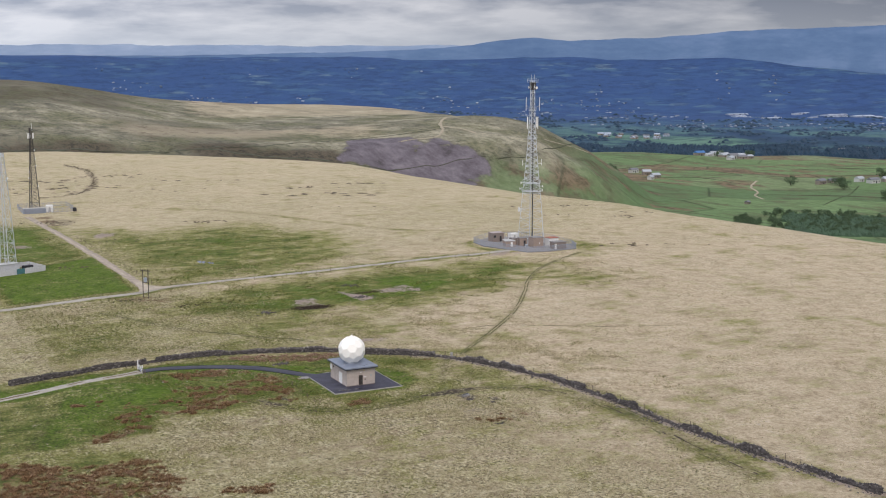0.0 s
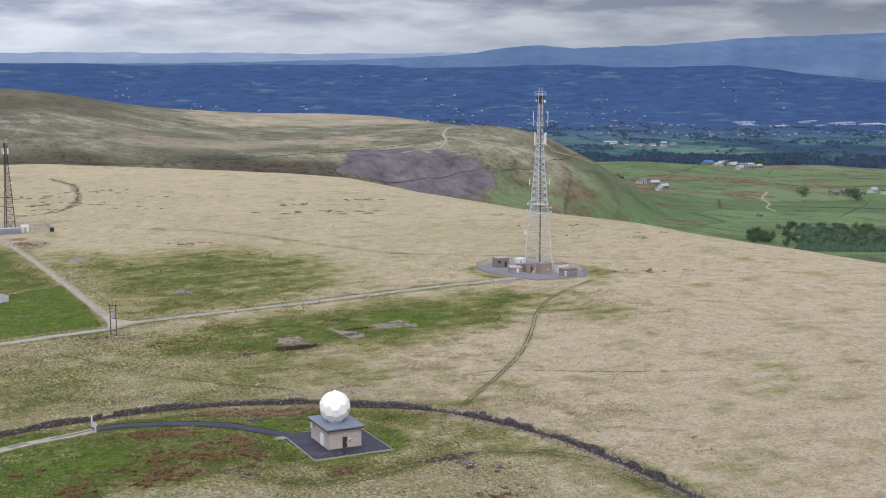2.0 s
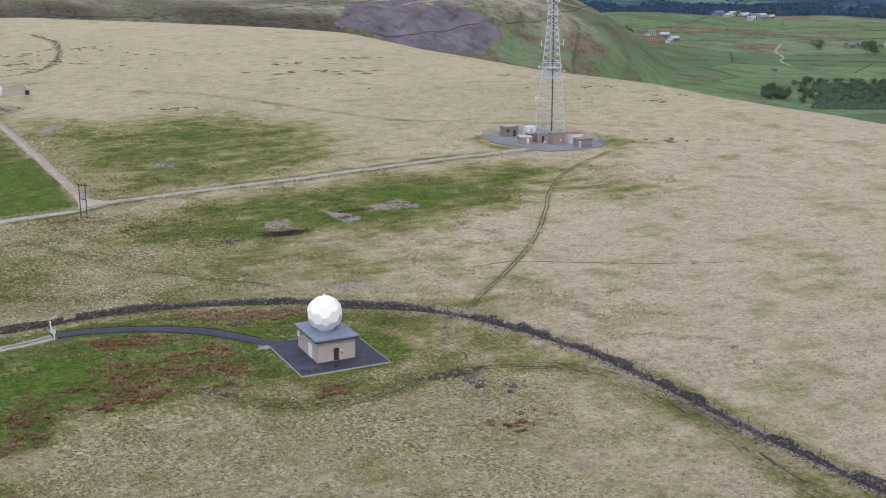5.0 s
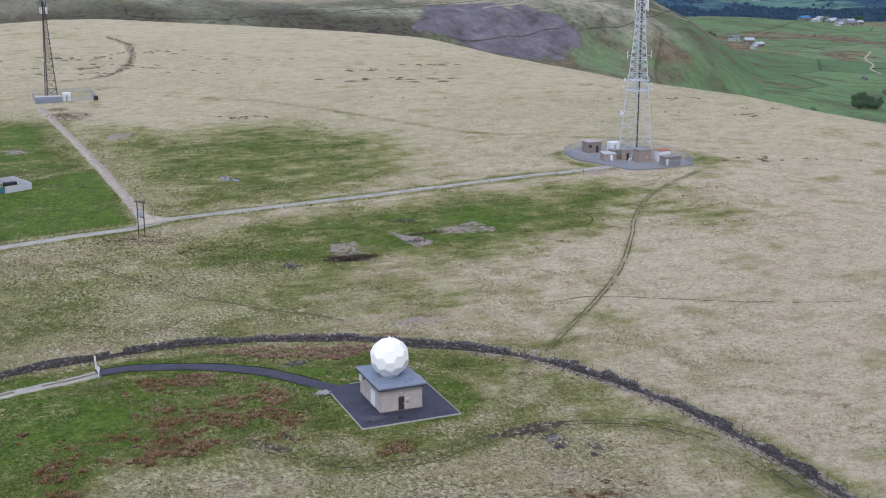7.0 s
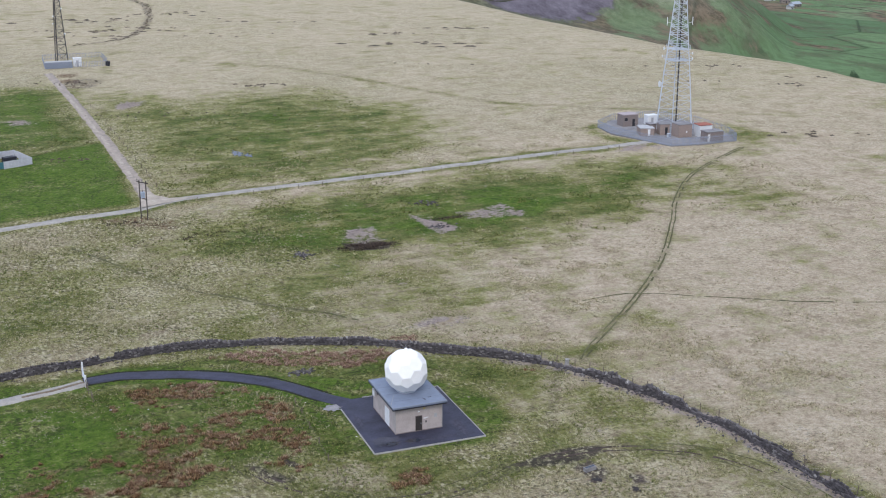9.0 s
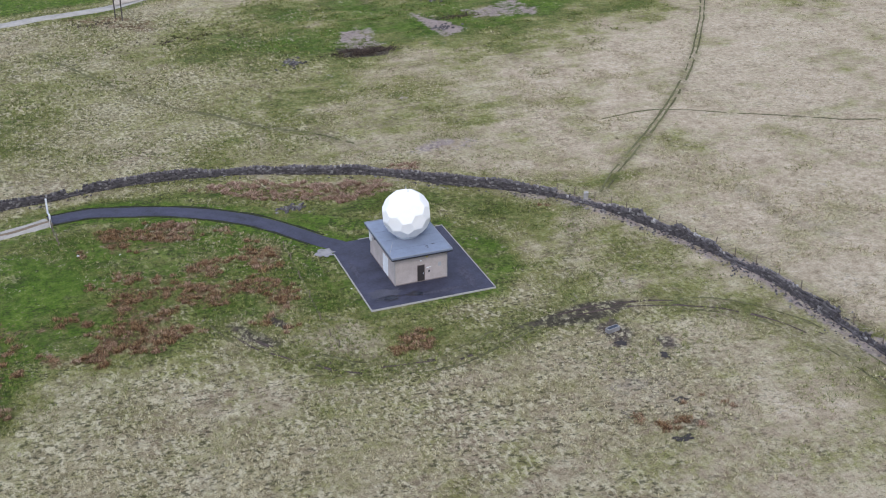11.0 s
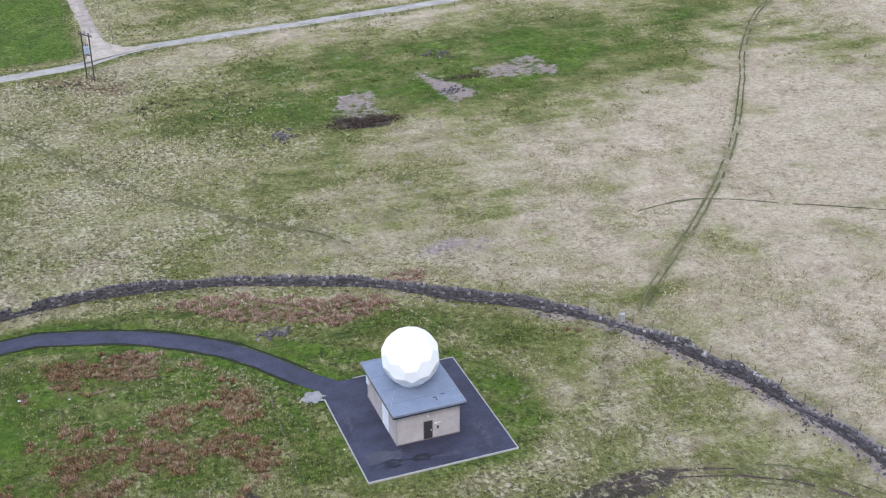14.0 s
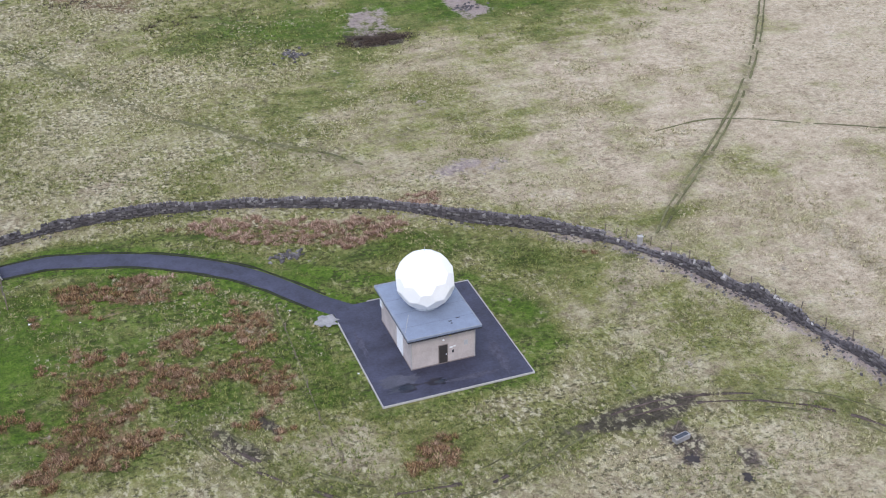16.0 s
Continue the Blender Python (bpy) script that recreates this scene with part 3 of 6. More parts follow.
PATH_W = [(60, 326), (66.0, 313.5), (71.2, 302.2), (74.4, 297.2), (77.2, 293.0), (81.2, 288.7), (84.9, 283.7), (88.8, 280.0), (92.7, 276.7), (96.8, 271.3)]
PATH_E = [(131.7, 265.8), (137.9, 266.3), (143.0, 264.7), (149.3, 261.1), (156.9, 256.7), (164.0, 252.2), (180, 246)]
RUT = [(69.8, 231.6), (72.2, 225.9), (77.8, 219.7), (81.1, 217.3), (85.9, 216.3), (90.2, 216.2), (98.0, 219.1), (101.7, 219.6), (107.7, 219.6), (113.0, 218.3),
       (117.7, 215.9), (121.7, 212.5), (124.6, 207.8), (126.3, 200), (127.0, 183.6), (126.1, 171.6), (126.0, 155)]
ARC = [(131.3, 780.9), (135.1, 738.4), (129.3, 685.3), (121.5, 647.6), (111.4, 617.5), (101.8, 605.6), (90.0, 598.9)]
GULLY_E = [(137.0, 239.5), (137.6, 236.0), (137.4, 232.0), (138.2, 228.2), (140.5, 224.0)]
OLD_WAY = [(119.0, 540.9), (147.2, 512.3), (165.7, 474.2), (186.2, 425), (206, 410), (250, 385)]

GREENS = [
    (0.93, 2.0, [(16, 262), (30, 261.5), (43.7, 265.5), (55.6, 267.0), (55.6, 263.5), (45, 260.6), (33, 256), (16, 250)]),
    (0.66, 4, [(99.5, 226), (106, 232), (112, 226), (108, 219), (98, 217), (88, 216.5), (84, 220), (84, 226)]),
    (0.80, 2.5, [(58, 267), (72, 266), (95, 257.5), (104, 252), (99, 246), (86, 252), (72, 261), (58, 264)]),
    (0.68, 4, [(99, 258), (110, 250), (113, 241), (108, 226), (98, 218), (84, 217), (84, 226), (99, 226), (107, 234), (100, 247)]),
    (0.72, 7, [(5, 262), (38, 262), (38, 218), (46, 207), (42, 188), (34, 172), (5, 165)]),
    (0.80, 3, [(197.4, 387.8), (195, 376), (199.0, 365.7), (194.6, 362.5), (191.5, 368.0), (192.2, 380.4)]),
    (0.6, 5, [(230.9, 375.9), (236.5, 360.4), (222.9, 351.7), (222.5, 358.2), (225, 368)]),
    (1.0, 4, [(40.0, 346.4), (76.4, 351.5), (78.1, 394.7), (77.4, 418.5), (66, 412), (40.0, 395.7)]),
    (0.93, 14, [(76.9, 418), (75, 497.3), (40.0, 515.7), (40, 400)]),
    (0.80, 24, [(83.2, 484.1), (80.8, 390.0), (84.0, 360.8), (118.9, 363.1), (150.5, 376.2), (156.8, 424.4), (138.6, 466.7), (98.4, 461.2)]),
    (0.90, 16, [(76.3, 315.4), (95.7, 341.2), (123.2, 347.3), (154.2, 347.5), (187.8, 347.7), (191.9, 335.8), (172.5, 310.6), (150.1, 304.1), (136.1, 295.8), (116.3, 302.4), (103.6, 296.9), (88.7, 303.0)]),
    (0.5, 12, [(198.2, 343.6), (199.0, 329.7), (201.3, 310.3), (187.8, 299.1), (177.7, 303.1), (182.5, 317.8)]),
    (0.90, 4, [(38, 261), (54.3, 261.0), (68.9, 258.7), (78.1, 251.7), (84.0, 241.2), (84.5, 229.1), (80.0, 225.6), (72, 227.0), (65.2, 226.2), (54, 227.0), (47.5, 219.2), (37.1, 216.5), (24, 212)]),
    (0.97, 4, [(38, 259), (50, 259.5), (56, 255), (60, 249), (66, 246), (70, 248), (66, 242), (60, 241), (52, 236), (46, 232), (40, 226), (28, 224)]),
    (0.96, 2, [(50, 266), (63.7, 267.0), (72, 262.6), (80, 258.5), (88, 252), (93.6, 248.9), (95, 245.5), (87.6, 245.4), (82.0, 252.2), (72.4, 260.9), (55, 264.3)]),
    (0.96, 2.5, [(72, 257), (78.1, 251.9), (81, 247.5), (84.5, 241.0), (84.6, 229.0), (82, 228), (80.5, 236), (78.5, 247), (72, 254)]),
    (0.93, 3.0, [(96, 247), (104.1, 243.9), (106.6, 233.8), (103.3, 227.9), (99.4, 225.2), (92, 224.5), (84, 224.5), (82, 229), (98.5, 228.2)]),
    (0.56, 13, [(40.1, 318.2), (60.1, 322.7), (72.6, 304.8), (60.6, 279.4), (40.0, 275.2)]),
    (0.60, 4, [(64, 270), (97, 263), (112, 254), (126, 249), (123, 241), (112, 249), (97, 258)]),
    (0.42, 7, [(100, 258), (125, 242), (128, 200), (124, 170), (120, 200), (112, 222), (100, 218), (84, 214), (70, 225), (84, 226), (108, 228), (112, 240)]),
]
RUSTS = [
    (0.95, 1.8, [(66.0, 344.5), (71.0, 344.6), (75.9, 342.0), (82.8, 335.0), (79.6, 331.0), (70.0, 338.0)]),
    (0.35, 2, [(189.2, 356.5), (194.3, 362.9), (199.9, 361.7), (203.5, 356.5), (197.9, 353.4), (192.1, 353.9)]),
    (0.75, 4, [(74.9, 530.4), (80.9, 532.7), (82.5, 504.3), (78.9, 495.6), (74.9, 507.9)]),
    (0.80, 1.2, [(72.1, 264.5), (72.6, 265.5), (79.2, 265.1), (84.6, 262.9), (96.4, 257.5), (96.4, 256.2), (90.6, 253.9), (87.6, 253.8), (86.7, 256.3), (81.1, 258.5), (77.5, 260.9)]),
    (0.9, 1.0, [(95.1, 261.7), (99, 262.6), (102.3, 261.3), (101.7, 258.4), (97.7, 259.6)]),
    (0.95, 1.0, [(85.3, 223.6), (89.3, 222.5), (88.3, 217.6), (84.3, 218.7)]),
    (0.95, 0.9, [(51.6, 231.0), (53.3, 228.5), (58.1, 228.9), (63.6, 228.7), (67.1, 230.4), (66.1, 234.7), (64.0, 240.2), (60.3, 240.9), (58.7, 239.0), (60.9, 235.9), (59.1, 234.2), (56.1, 231.5)]),
    (0.72, 0.9, [(59.3, 243.1), (65.9, 241.6), (66.5, 235.3), (65.0, 232.2), (59.4, 234.7), (58.3, 238.7)]),
    (0.78, 0.8, [(51.7, 238.0), (53.7, 239.7), (57.4, 239.1), (58.2, 236.2), (56.1, 234.7), (51.7, 236.3)]),
    (0.92, 0.7, [(43.8, 230.4), (45.8, 233.3), (50.4, 235.3), (50.4, 232.9), (47.3, 231.9), (45.2, 228.0)]),
    (0.95, 0.5, [(48.6, 229.9), (50.0, 230.3), (49.9, 228.3), (48.7, 228.4)]),
    (0.88, 0.7, [(44.9, 227.8), (48.2, 229.4), (47.6, 227.1), (45.0, 226.4)]),
    (0.95, 0.8, [(46.2, 226.6), (48.2, 226.7), (47.7, 222.0), (42.9, 224.0), (46.0, 224.6)]),
    (0.85, 0.9, [(37.1, 217.1), (41.7, 218.3), (46.5, 222.3), (45.1, 225.4), (40.9, 222.6), (37.9, 222.7)]),
    (0.85, 0.6, [(42.5, 243.8), (44.1, 244.3), (43.6, 240.0), (42.3, 240.3)]),
    (0.75, 0.6, [(38.0, 244.5), (41.9, 243.2), (41.8, 241.4), (38.0, 242.2)]),
    (0.92, 0.5, [(57.8, 254.2), (59.1, 253.7), (58.6, 250.4), (57.5, 250.8)]),
    (0.72, 0.7, [(61.1, 255.6), (63.6, 255.7), (63.0, 250.3), (60.6, 250.2)]),
    (0.66, 0.8, [(59.5, 259.3), (64.6, 258.0), (63.3, 254.3), (60.1, 256.1)]),
    (0.74, 0.8, [(66.1, 257.8), (71.6, 255.6), (71.2, 250.5), (65.6, 253.0)]),
    (0.85, 0.7, [(68.4, 245.4), (72.6, 245.3), (72.1, 240.7), (68.3, 241.6)]),
    (0.95, 0.7, [(66.7, 242.0), (69.3, 241.0), (72.8, 237.6), (71.5, 234.2), (68.4, 234.5), (66.7, 237.5)]),
    (0.90, 0.7, [(75.9, 246.5), (79.8, 246.3), (78.5, 241.0), (75.9, 239.5), (75.0, 242.0)]),
    (0.78, 0.7, [(71.9, 239.8), (76.5, 238.6), (75.0, 235.8), (71.9, 237.1)]),
    (0.60, 1.2, [(76.0, 238.0), (79.0, 236.5), (78.0, 229.0), (74.0, 230.5)]),
    (0.30, 3.5, [(58, 246), (66, 258), (79, 249), (79.5, 236), (76, 226), (60, 227), (45, 228), (42, 238), (50, 243)]),
    (0.82, 3.0, [(20, 212), (36, 208.5), (41.1, 208.3), (45.5, 200), (46.5, 190.4), (44.2, 176.0), (36, 166), (18, 170)]),
    (0.70, 1.0, [(50.0, 185.9), (54.0, 187.1), (58, 184.6), (57.0, 181.0)]),
    (0.42, 1.0, [(112, 246.2), (114.5, 244.2), (113.4, 242.6), (110.8, 245)]),
    (0.18, 2.5, [(99, 203), (107, 203.5), (112, 198), (106, 192.0), (98, 195.5)]),
]
BARES = [
    (0.55, 1.5, [(187.2, 357.5), (193.3, 362.9), (198.9, 361.7), (202.5, 357.3), (197.9, 354.9), (192.1, 355.9)]),
    (0.8, 1.5, [(109.3, 318.0), (114.8, 318.8), (113.1, 309.5), (110.3, 307.9), (106.4, 309.9)]),
    (0.8, 1.5, [(123.8, 323.5), (128.0, 317.5), (129.6, 311.5), (124.7, 309.1), (123.4, 318.4)]),
    (0.8, 1.5, [(133.2, 321.7), (139.3, 322.6), (143.5, 325.0), (146.0, 319.0), (144.1, 314.9), (133.6, 316.6)]),
    (0.45, 1.5, [(107.3, 287.2), (110.6, 285.2), (108.2, 281.6)]),
    (0.35, 1.5, [(110.8, 225.1), (113.5, 225.8), (113.9, 223.7), (111.8, 222.8)]),
    (0.72, 2, [(103.7, 266.6), (108.0, 268.2), (113.1, 267.4), (112.0, 263.6), (106.7, 262.9)]),
    (0.8, 2, [(85.0, 461.3), (87.7, 467.0), (94.9, 468.9), (92.4, 460.5), (85.7, 455.0)]),
    (0.7, 3, [(54.0, 452.8), (59.7, 452.0), (62.4, 445.4), (57.8, 444.2)]),
]
PEATS = [
    (0.75, 0.9, [(70.3, 232.0), (72.5, 229.4), (75.0, 224.9), (72.6, 225.1), (70.8, 228.3)]),
    (0.95, 0.5, [(74.5, 232.2), (76.2, 229.0), (75.9, 227.5), (74.6, 229.4)]),
    (0.74, 1.2, [(104.6, 216.6), (107.8, 217.2), (108.5, 213), (105.5, 212.3)]),
    (0.70, 1.0, [(109.6, 212.6), (111.6, 212.0), (111.2, 209.2), (109.2, 209.8)]),
    (0.34, 4, [(101, 217), (110, 217), (112, 208), (110, 196), (102, 193), (99, 200)]),
    (1.0, 0.8, [(105.6, 310.6), (108.8, 308.6), (114.6, 307.4), (112.8, 304.1), (106.6, 304.9)]),
    (1.0, 1.2, [(98.9, 219.4), (101.9, 220.6), (106.4, 221.1), (111.1, 220.0), (108.8, 217.9), (104.5, 217.2), (101.1, 218.0)]),
    (0.8, 0.8, [(105.7, 213.8), (107.4, 212.7), (106.1, 211.3), (104.7, 211.9)]),
    (0.6, 0.8, [(108.9, 210.3), (110.0, 209.8), (108.7, 207.7), (107.6, 208.1)]),
    (0.5, 2, [(102.6, 199.6), (106.8, 199.5), (108.3, 197.0), (104.2, 195.6)]),
    (0.4, 1.0, [(73.8, 322.9), (79.9, 320.6), (77.6, 318.6)]),
    (0.6, 0.8, [(128.3, 235.0), (129.8, 234.4), (128.6, 233.3)]),
    (0.5, 1.0, [(125.2, 167.0), (128.6, 166.0), (128.2, 164.4), (125.6, 164.6)]),
    (0.45, 3, [(68, 500), (80, 520), (90, 512), (84, 496)]),
]


def build_ground():
    def lines(lo, hi, a, b, fine, grow):
        v = list(np.arange(a, b, fine))
        s, p = fine, b
        while p < hi:
            v.append(p)
            s *= grow
            p += s
        v.append(hi)
        s, p = fine, a - fine
        while p > lo:
            v.insert(0, p)
            s *= grow
            p -= s
        v.insert(0, lo)
        return np.array(v)
    xs = lines(-2600, 4600, 36, 190, 0.62, 1.022)
    ys = lines(-2200, 4940, 180, 330, 0.62, 1.017)
    gx, gy = np.meshgrid(xs, ys)
    x, y = gx.ravel(), gy.ravel()
    z = height(x, y)
    nx, ny = len(xs), len(ys)
    i = np.arange(nx * ny).reshape(ny, nx)
    quads = np.stack([i[:-1, :-1], i[:-1, 1:], i[1:, 1:], i[1:, :-1]], -1).reshape(-1, 4)
    me = bpy.data.meshes.new("ground")
    me.vertices.add(nx * ny)
    me.vertices.foreach_set("co", np.stack([x, y, z], -1).ravel())
    me.loops.add(quads.size)
    me.loops.foreach_set("vertex_index", quads.ravel())
    me.polygons.add(len(quads))
    me.polygons.foreach_set("loop_start", np.arange(0, quads.size, 4))
    me.polygons.foreach_set("loop_total", np.full(len(quads), 4))
    me.update()
    me.shade_smooth()
    a, b = covers(x, y, z)
    c = np.zeros((len(x), 4))
    c[:, 0] = np.clip(0.05 + 0.16 * (1 - sstep(203, 221, y)) * sstep(58, 88, x) + 0.9 * sstep(70, 132, x + 0.15 * (y - 250)) * (1 - 0.3 * sstep(330, 430, y)) + 0.15 * sstep(430, 560, y) + 0.35 * vnoise(x / 30, y / 30, 57), 0, 1)
    for line, half, soft, k in ((TRACK, 0.45, 0.9, 0.42), (TRACK_B, 0.2, 0.8, 0.5), (PATH_W, 0.4, 1.6, 0.5), (RUT, 1.0, 3.4, 0.36), (GULLY_E, 0.3, 1.0, 0.5), (OLD_WAY, 0.4, 1.4, 0.22)):
        c[:, 3] = np.maximum(c[:, 3], near_line(x, y, line, half, soft, k) * (0.8 + 0.5 * vnoise(x / 9, y / 9, 58)))
    c = np.clip(c, 0, 1)
    rr, az = np.hypot(x - OX, y - OY), np.degrees(np.arctan2(x - OX, y - OY))
    wv = 90 * vnoise(x / 140, y / 140, 35) + 40 * vnoise(x / 40, y / 40, 36)
    c[:, 1] = np.maximum(sstep(1420, 1560, rr + wv) * sstep(13.5, 16.0, az) * (1 - sstep(24.5, 27, az)),
                         0.8 * sstep(1075, 1130, rr + wv) * (1 - sstep(1200, 1300, rr + wv)) * sstep(8, 14, az) * (1 - sstep(22, 25, az)))
    c[:, 2] = np.maximum.reduce([sstep(890, 925, rr + 0.5 * wv) * (1 - sstep(985, 1075, rr + 0.5 * wv)) * (0.75 + vnoise(x / 60, y / 90, 37)) * (1 - sstep(21, 23, az)),
                                 0.55 * sstep(1290, 1400, rr + wv) * (1 - sstep(11, 15, az + wv / 60)),
                                 0.45 * sstep(0.05, 0.3, vnoise(x / 70, y / 160, 38))])
    c[:, 2] *= 1 - 0.8 * sstep(23.5, 26, az)
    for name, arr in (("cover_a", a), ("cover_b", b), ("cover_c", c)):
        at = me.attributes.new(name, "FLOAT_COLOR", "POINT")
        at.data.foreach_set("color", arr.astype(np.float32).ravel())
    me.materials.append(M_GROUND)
    return tagged(new("ground", me), "rough moorland of pale dry grass with green flushes", "ground", kind="structure")


def near_sum(x, y, shapes):
    out = np.zeros(x.shape)
    sel = (x > 0) & (x < 420) & (y > 100) & (y < 860)
    sx, sy = x[sel], y[sel]
    acc = np.zeros(sx.shape)
    for w, soft, poly in shapes:
        p = np.array(poly)
        m = (sx > p[:, 0].min() - soft) & (sx < p[:, 0].max() + soft) & (sy > p[:, 1].min() - soft) & (sy < p[:, 1].max() + soft)
        acc[m] = np.maximum(acc[m], w * sstep(-soft, soft, inside(sx[m], sy[m], poly)))
    out[sel] = acc
    return out


def near_line(x, y, line, half, soft, w):
    out = np.zeros(x.shape)
    p = np.array(line)
    k = half + soft
    m = (x > p[:, 0].min() - k) & (x < p[:, 0].max() + k) & (y > p[:, 1].min() - k) & (y < p[:, 1].max() + k)
    out[m] = w * (1 - sstep(half, half + soft, along(x[m], y[m], line)))
    return out


def covers(x, y, z):
    g, r, b, p = (near_sum(x, y, s) for s in (GREENS, RUSTS, BARES, PEATS))
    plateau = (x > -300) & (x < 420) & (y < 930) & (z > -12)
    g = np.maximum(g, np.where(plateau, 0.02 + 0.29 * (1 - sstep(330, 470, y)) * (1 - sstep(85, 165, x)) * sstep(205, 235, y) + 0.12 * (1 - sstep(195, 235, y)) * (1 - sstep(50, 80, x)) + 0.13 * (1 - sstep(205, 222, y)) * sstep(60, 85, x) - 0.14 * sstep(105, 150, x) + 0.26 * vnoise(x / 40, y / 40, 56) + 0.14 * vnoise(x / 14, y / 14, 59), 0))
    broken = sstep(-0.25, 0.15, vnoise(x / 5.5, y / 3.6, 51) + 0.7 * vnoise(x / 2.1, y / 1.7, 52))
    r = np.where(r < 0.7, r * broken * 1.25, r * (0.55 + 0.45 * broken))
    b = b * (0.65 + 0.5 * sstep(-0.2, 0.2, vnoise(x / 3.0, y / 3.0, 53)))
    p = np.maximum(p, near_line(x, y, RUT, 0.5, 2.0, 0.33))
    p = np.maximum(p, near_line(x, y, ARC, 0.8, 3.0, 0.46))
    g = np.maximum(g, near_line(x, y, TRACK, 0.4, 1.0, 0.16))
    g = np.maximum(g, near_line(x, y, OLD_WAY, 0.6, 2.4, 0.30))
    g = np.maximum(g, near_line(x, y, RUT, 1.2, 4.0, 0.46))
    g = np.maximum(g, near_line(x, y, WALL, 1.0, 4.0, 0.48))
    g = np.maximum(g, near_line(x, y, ROAD, 1.8, 4.0, 0.62))
    g = np.maximum(g, near_line(x, y, DRIVE, 2.2, 3.0, 0.95))
    g = np.maximum(g, near_line(x, y, LANE, 2.4, 4.0, 0.95))
    g = np.maximum(g, 0.92 * sstep(-4.2, -0.8, -np.hypot(np.clip(np.abs(x - 92.1) - 7.1, 0, 99), np.clip(np.abs(y - 236.1) - 8.2, 0, 99))))
    b = np.maximum(b, near_line(x, y, WALL, 1.1, 1.4, 0.58) * np.where(x > 110, 1.0, 0.4))
    b = np.maximum(b, near_line(x, y, ROAD, 1.2, 1.2, 0.3))
    a = np.stack([g, r, b, p], -1)
    dx, dy = x - OX, y - OY
    rr, az = np.hypot(dx, dy), np.degrees(np.arctan2(dx, dy))
    off = smax(x - np.interp(y, [-600, 0, 200, 350, 400, 440, 480, 540, 650, 760, 900], EAST),
               y - np.interp(x, [-900, -300, 60, 120, 150, 200, 285], [700, 860, 920, 955, 940, 864, 762]), 12.0)
    beyond = sstep(14, 60, off)
    heath = beyond
    pasture = beyond * sstep(30.6, 33.8, az + 2.2 * vnoise(x / 120, y / 120, 31)) * sstep(-34, -56, z + 10 * vnoise(x / 60, y / 60, 32))
    pasture = np.maximum(pasture, beyond * sstep(24.5, 29, az + 1.5 * vnoise(x / 80, y / 80, 39)) * sstep(-13, -34, z + 8 * vnoise(x / 50, y / 50, 32)) * 0.72)
    wa, wr = az + 1.3 * vnoise(x / 55, y / 55, 33), rr + 60 * vnoise(x / 48, y / 48, 34)
    top_r = np.interp(wa, [21, 22, 24.4, 25.2, 26, 27, 28.3], [1060, 1092, 1088, 1052, 1082, 1050, 1000])
    scree = sstep(21.0, 22.2, wa) * (1 - sstep(27.6, 28.6, wa)) * sstep(945, 985, wr) * (1 - sstep(top_r - 30, top_r, wr)) * 0.95
    # grows with distance; also drives the haze tint painted on the valley
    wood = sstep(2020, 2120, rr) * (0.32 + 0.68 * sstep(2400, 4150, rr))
    return a, np.stack([heath, pasture, scree, wood], -1)


ground = build_ground()

# distant ridges, beyond all that shifts
def build_ridge(name, r0, depth, tops, mat, label, lo=-14, hi=66, seed=0):
    bm = bmesh.new()
    az = np.linspace(lo, hi, 260)
    h = np.interp(az, [t[0] for t in tops], [t[1] for t in tops]) + 7 * vnoise(az * 0.9, az * 0, seed) + 3 * vnoise(az * 3.1, az * 0, seed + 1)
    rows = []
    for k, f in enumerate((0.0, 0.55, 1.0)):
        rr = r0 + depth * k / 2
        rows.append([bm.verts.new((OX + rr * math.sin(radians(a)), OY + rr * math.cos(radians(a)), -140 + (t + 140) * f)) for a, t in zip(az, h)])
    for u, v in zip(rows[:-1], rows[1:]):
        for i in range(len(az) - 1):
            bm.faces.new((u[i], u[i + 1], v[i + 1], v[i]))
    ob = link_mesh(name, bm, mat, smooth=True)
    return tagged(ob, label, "hills", kind="structure")


# haze is painted into both backdrop colours, bluer and paler than bare hills
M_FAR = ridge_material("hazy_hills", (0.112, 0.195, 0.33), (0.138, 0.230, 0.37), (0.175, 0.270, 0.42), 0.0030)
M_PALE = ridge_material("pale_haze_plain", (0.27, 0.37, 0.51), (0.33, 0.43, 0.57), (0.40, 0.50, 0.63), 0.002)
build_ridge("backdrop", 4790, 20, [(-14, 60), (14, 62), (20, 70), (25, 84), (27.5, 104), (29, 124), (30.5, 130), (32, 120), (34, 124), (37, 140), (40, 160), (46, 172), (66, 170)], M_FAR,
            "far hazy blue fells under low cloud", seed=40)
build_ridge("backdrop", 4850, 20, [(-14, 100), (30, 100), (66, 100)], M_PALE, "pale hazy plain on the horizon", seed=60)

# ================= roads and hardstanding =================


